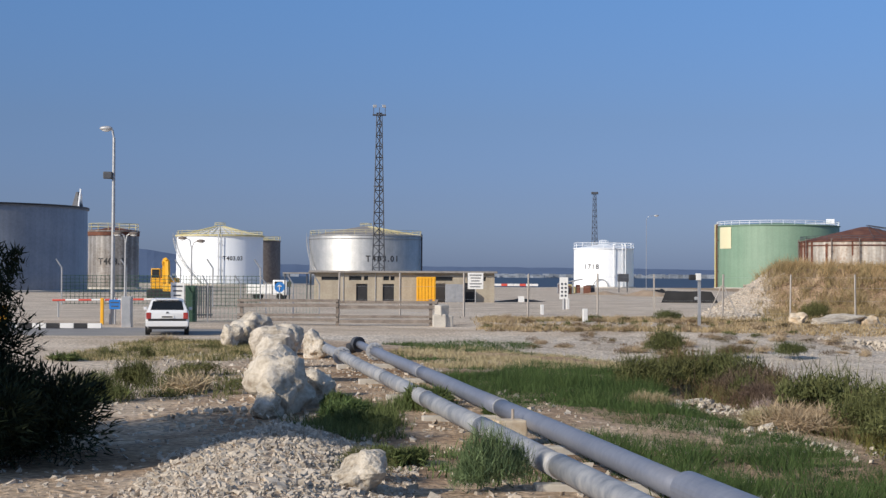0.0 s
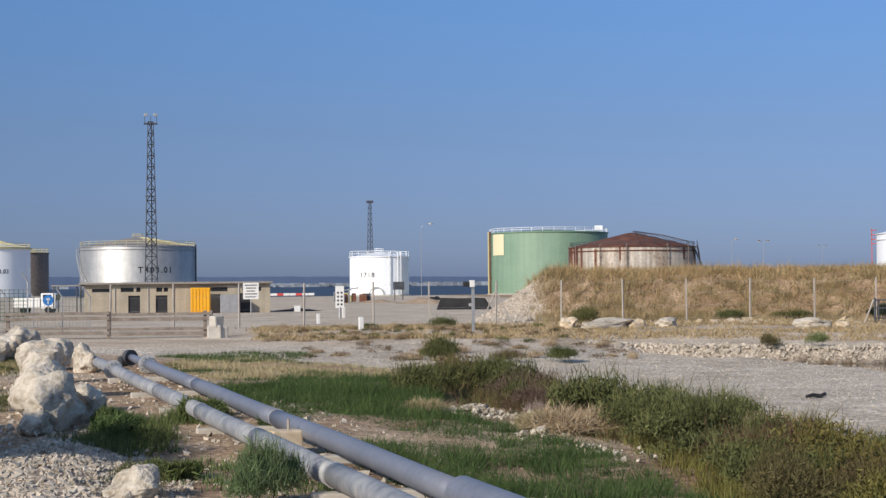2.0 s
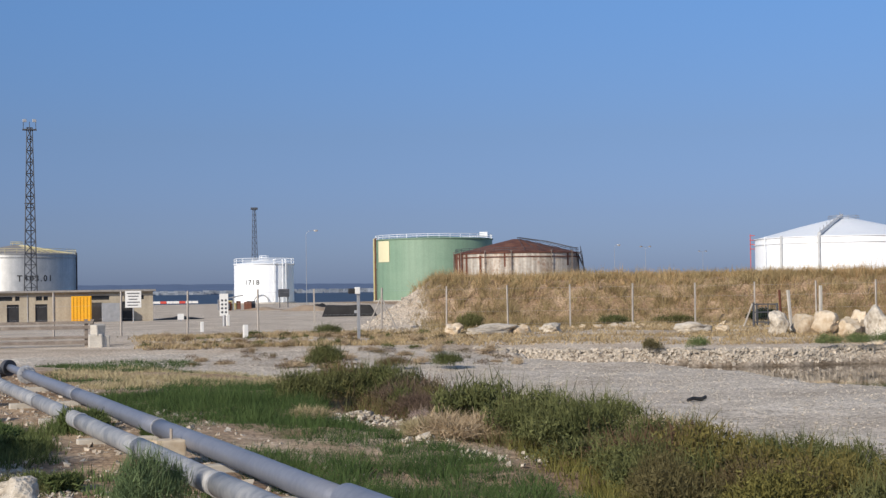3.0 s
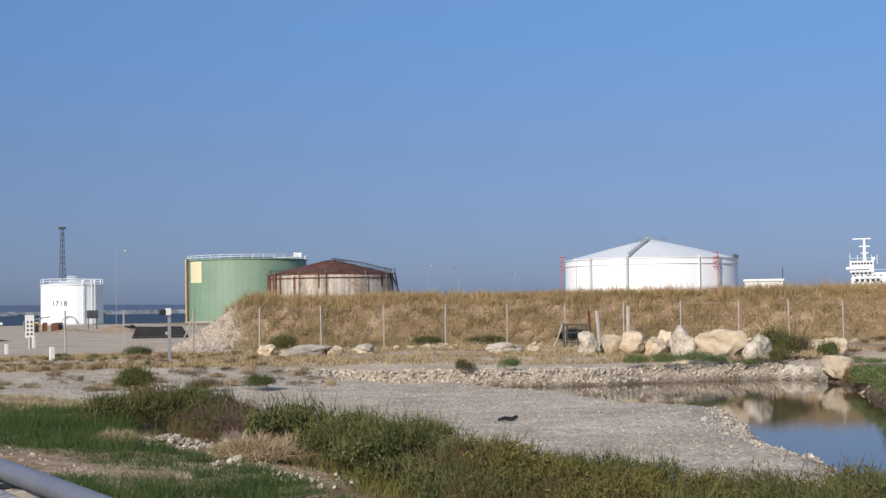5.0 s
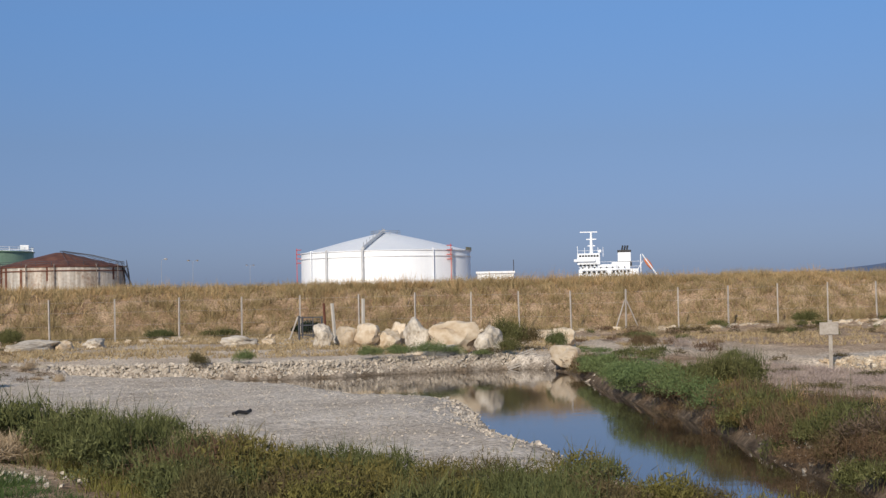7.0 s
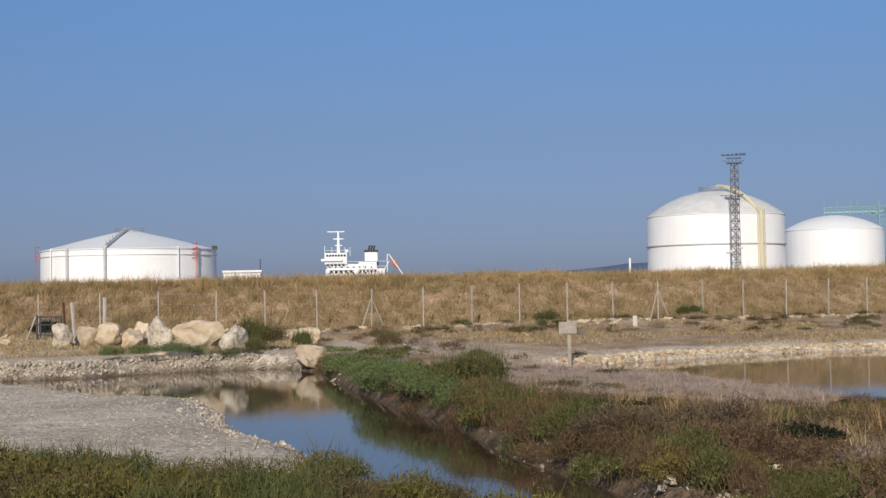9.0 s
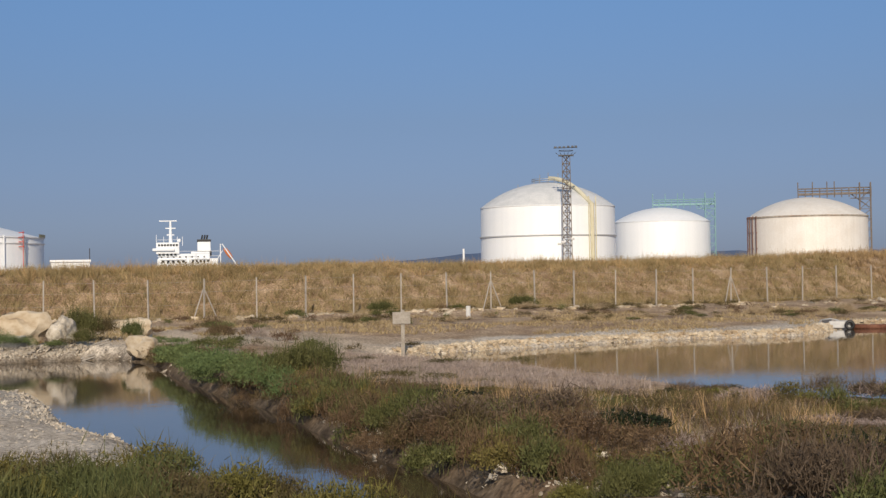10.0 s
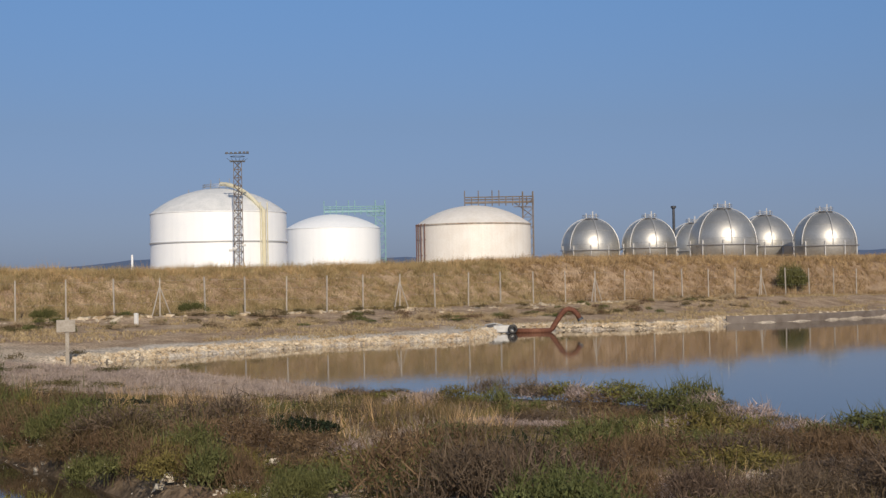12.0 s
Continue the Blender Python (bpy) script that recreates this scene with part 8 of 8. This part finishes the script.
def grasses():
    rng = np.random.RandomState(21)
    meadow = [(-0.3, 37), (0.2, 31.5), (0.8, 27.5), (1.45, 23.5), (2.25, 18.5), (3.0, 14), (5, 11), (6.4, 17), (6.0, 22), (5.7, 24.7), (5.2, 26), (5.0, 28.2), (4.4, 31.6), (5.2, 35.3), (5.8, 41.4), (2.5, 43), (1.2, 38.5)]
    far_green = [(-2.2, 54), (-1.2, 58), (1.2, 59.4), (3.3, 59), (3.5, 56.3), (1.4, 51.6), (-0.1, 51.5)]
    mats = [(-1.6, 46.5), (-1.0, 51), (1.6, 52.4), (4.9, 53), (6.4, 45.8), (6.3, 39.8), (3.9, 40.6), (2.3, 41.0), (0.9, 38.6), (-0.4, 40)]
    x, y = in_poly(rng, meadow, 3600)
    k = ripple(x * 0.9 + 3, y * 0.5) > np.where(y < 28, -1.3, -0.8)
    tufts("grass", "lush deep green grass beside the pipes", x[k], y[k], MEADOW_GREEN, 22, (0.10, 0.34), 0.012, 1, 0.17, 0.9, 0.95)
    tufts("dry_grass", "dry straw between the green patches", x[~k], y[~k], MAT_STRAW, 18, (0.08, 0.2), 0.013, 2, 0.2, 1.2)
    x, y = in_poly(rng, far_green, 500)
    tufts("grass", "strip of green grass beyond the pipe ends", x, y, MEADOW_GREEN, 12, (0.1, 0.28), 0.02, 11, 0.2, 0.7, 0.3)
    x, y = in_poly(rng, mats, 2100)
    p = ripple(x * 0.42 + 5, y * 0.75)
    k = p > 0.02
    tufts("grass", "green streaks among the straw mats", x[k], y[k], MEADOW_GREEN, 14, (0.08, 0.22), 0.016, 12, 0.2, 0.8)
    k = (p <= 0.02) & (p > -0.55)
    tufts("dry_grass", "pale matted straw over low hummocks", x[k], y[k], MAT_STRAW, 16, (0.12, 0.3), 0.018, 13, 0.22, 1.5)
    # strips beside the left track
    for k, (poly, n, mat, tall, lab) in enumerate((([(-2.2, 22), (-1.6, 27.5), (-0.9, 27), (-0.7, 22.5), (-1.3, 21.6)], 4200, GREEN_GRASS, (0.08, 0.3), "green grass at the foot of the boulders"),
                                                   ([(-8.5, 28), (-4.0, 29.5), (-4.6, 37), (-8.8, 36)], 5200, OLIVE, (0.06, 0.24), "grey-green weeds on the open ground"),
                                                   ([(-11, 42), (-5, 42), (-6.5, 54), (-11, 54)], 12000, DUN, (0.06, 0.2), "thin yellowing grass beside the lane"),
                                                   ([(-11, 42), (-5, 42), (-6.5, 54), (-11, 54)], 7000, OLIVE, (0.06, 0.22), "thin green grass beside the lane"),
                                                   ([(0.5, 17), (-0.6, 19), (-0.2, 21.5), (1.2, 21.5), (1.4, 18)], 1300, GREEN_GRASS, (0.06, 0.2), "green grass by the pipe"),
                                                   ([(-0.9, 27), (-0.6, 29), (0.3, 28.4), (0.1, 26.4)], 1500, GREEN_GRASS, (0.1, 0.3), "green grass by the pipe"),
                                                   ([(5.0, 8), (7, 8), (13, 15), (11.6, 20), (8, 20), (6.8, 25)], 26000, MOSS_SCRUB, (0.1, 0.36), "yellow-green weeds among the shrubs"))):
        px, py = in_poly(rng, poly, n)
        px, py = clumped(rng, px, py, max(60, n // 26), 0.13)
        blades("grass", lab, px, py, mat, tall, 0.017, 40 + k)
    # upright feathery shoots in the left belt
    belt = [(5.2, 40), (6.4, 39), (7.8, 34), (8.8, 29), (10.0, 24), (11.0, 20.8), (11.8, 17), (11, 11), (9, 9), (7, 12), (7.6, 19), (6.6, 25), (6.2, 31)]
    for k, (n, mat, lab) in enumerate(((19000, OLIVE, "upright feathery olive shoots in the saltbush belt"), (9000, BROWN_SCRUB, "thin brown shoots in the saltbush belt"), (2800, STRAW, "straw stalks in the saltbush belt"))):
        px, py = in_poly(rng, belt, n)
        px, py = clumped(rng, px, py, n // 80, 0.24)
        blades("shoots", lab, px, py, mat, (0.15, 0.5), 0.012, 60 + k, 0.45, category="weeds")
    # thin twigs standing out of the right bank's cushions
    bank = [(27.9, 36.6), (23.6, 26), (20.4, 18.4), (19.2, 15.5), (17.4, 11), (15.5, 7), (18, 3), (23.5, 4), (27.6, 9.6), (31.4, 14.6), (32.4, 20), (33.6, 24.4), (30, 29), (29, 33)]
    for k, (n, mat, tall, lab) in enumerate(((15000, BROWN_SCRUB, (0.15, 0.6), "fine reddish-brown twigs over the saltwort bank"), (15000, MOSS_SCRUB, (0.15, 0.6), "yellow-green shoots over the saltwort bank"), (8000, GREY_SCRUB, (0.15, 0.6), "dead grey twigs over the saltwort bank"), (3000, STRAW, (0.2, 0.8), "straw stalks over the saltwort bank"))):
        px, py = in_poly(rng, bank, n)
        side = ripple(px * 0.8 + 7 * k, py * 0.8) > (-0.5, 0.1, 0.25, -0.6)[k]
        px, py = clumped(rng, px[side], py[side], n // 90, 0.24)
        blades("shoots", lab, px, py, mat, tall, 0.011, 70 + k, 0.4, category="weeds")
    # dry strip between the water and the fence
    n = 190000
    x = np.concatenate([rng.uniform(2, 45, n // 3), rng.uniform(45, 170, n - n // 3)])
    y = fence_y(x) - rng.uniform(0.0, 1, n) * np.where(x > 80, 30, 22)
    h = height(x, y)
    k = (h > np.where(x > 45, -0.72, -0.3)) & (away(x, y, GRAVEL_SPIT) > 0.3) & (ripple(x * 0.4, y * 0.7) > np.where(x > 45, 0.0, -0.3)) & (np.minimum(away(x, y, CHANNEL), away(x, y, POND)) > 1.2)
    x, y = clumped(rng, x[k], y[k], 15000, 0.26)
    blades("dry_grass", "dry golden grass between the water and the fence", x, y, DUN, (0.08, 0.28), 0.05, 3, 0.7)
    # the dike
    n = 13500
    x = np.concatenate([rng.uniform(17.5, 110, n * 3 // 4), rng.uniform(110, 190, n // 4)])
    y = fence_y(x) + rng.uniform(0.6, 13.5, len(x)) / 0.95
    ok = (x > 18.9 + 0.2 * (y - 88) + rng.normal(0, 0.5, len(x)))
    x, y = x[ok], y[ok]
    a = x < 110
    tufts("dry_grass", "tall brown dry grass in tussocks covering the dike", x[a], y[a], DIKE_STRAW, 17, (0.35, 0.85), 0.030, 4, 0.26, 0.9, 0.5)
    tufts("dry_grass", "tall brown dry grass on the far dike", x[~a], y[~a], DIKE_STRAW, 15, (0.4, 0.9), 0.055, 5, 0.3, 0.9, 0.4)


def grey_meadow():
    rng = np.random.RandomState(31)
    x, y = in_poly(rng, [(29, 34.5), (30.5, 30), (34, 24.5), (36.6, 26), (37.8, 31), (40.8, 38.5), (42, 45), (37, 46), (32.5, 42)], 70000)
    k = ripple(x * 0.9, y * 0.9) > -0.45
    x, y = clumped(rng, x[k], y[k], 3400, 0.16)
    x, y = x[::2], y[::2]
    blades("dead_grass", "dead greyish-pink grass between the pond and the channel", x, y, GREY_SCRUB, (0.08, 0.3), 0.018, 6, 0.6)


def dike_crest():
    rng = np.random.RandomState(77)
    n = 2700
    x = rng.uniform(19.5, 190, n)
    y = fence_y(x) + rng.normal(9.4, 1.6, n)
    k = (x > 19.8 + 0.2 * (y - 88)) & (ripple(x * 0.5, y * 0.5) + rng.normal(0, 0.35, n) > -0.35)
    tufts("dry_grass", "pale golden grass plumes along the dike's crest", x[k], y[k], CREST_STRAW, 24, (0.35, 0.95), 0.028, 9, 0.3, 0.6, 0.55)


scrub_belts()
single_plants()
grey_meadow()
dike_crest()
finish_masses()
tamarisk()
grasses()
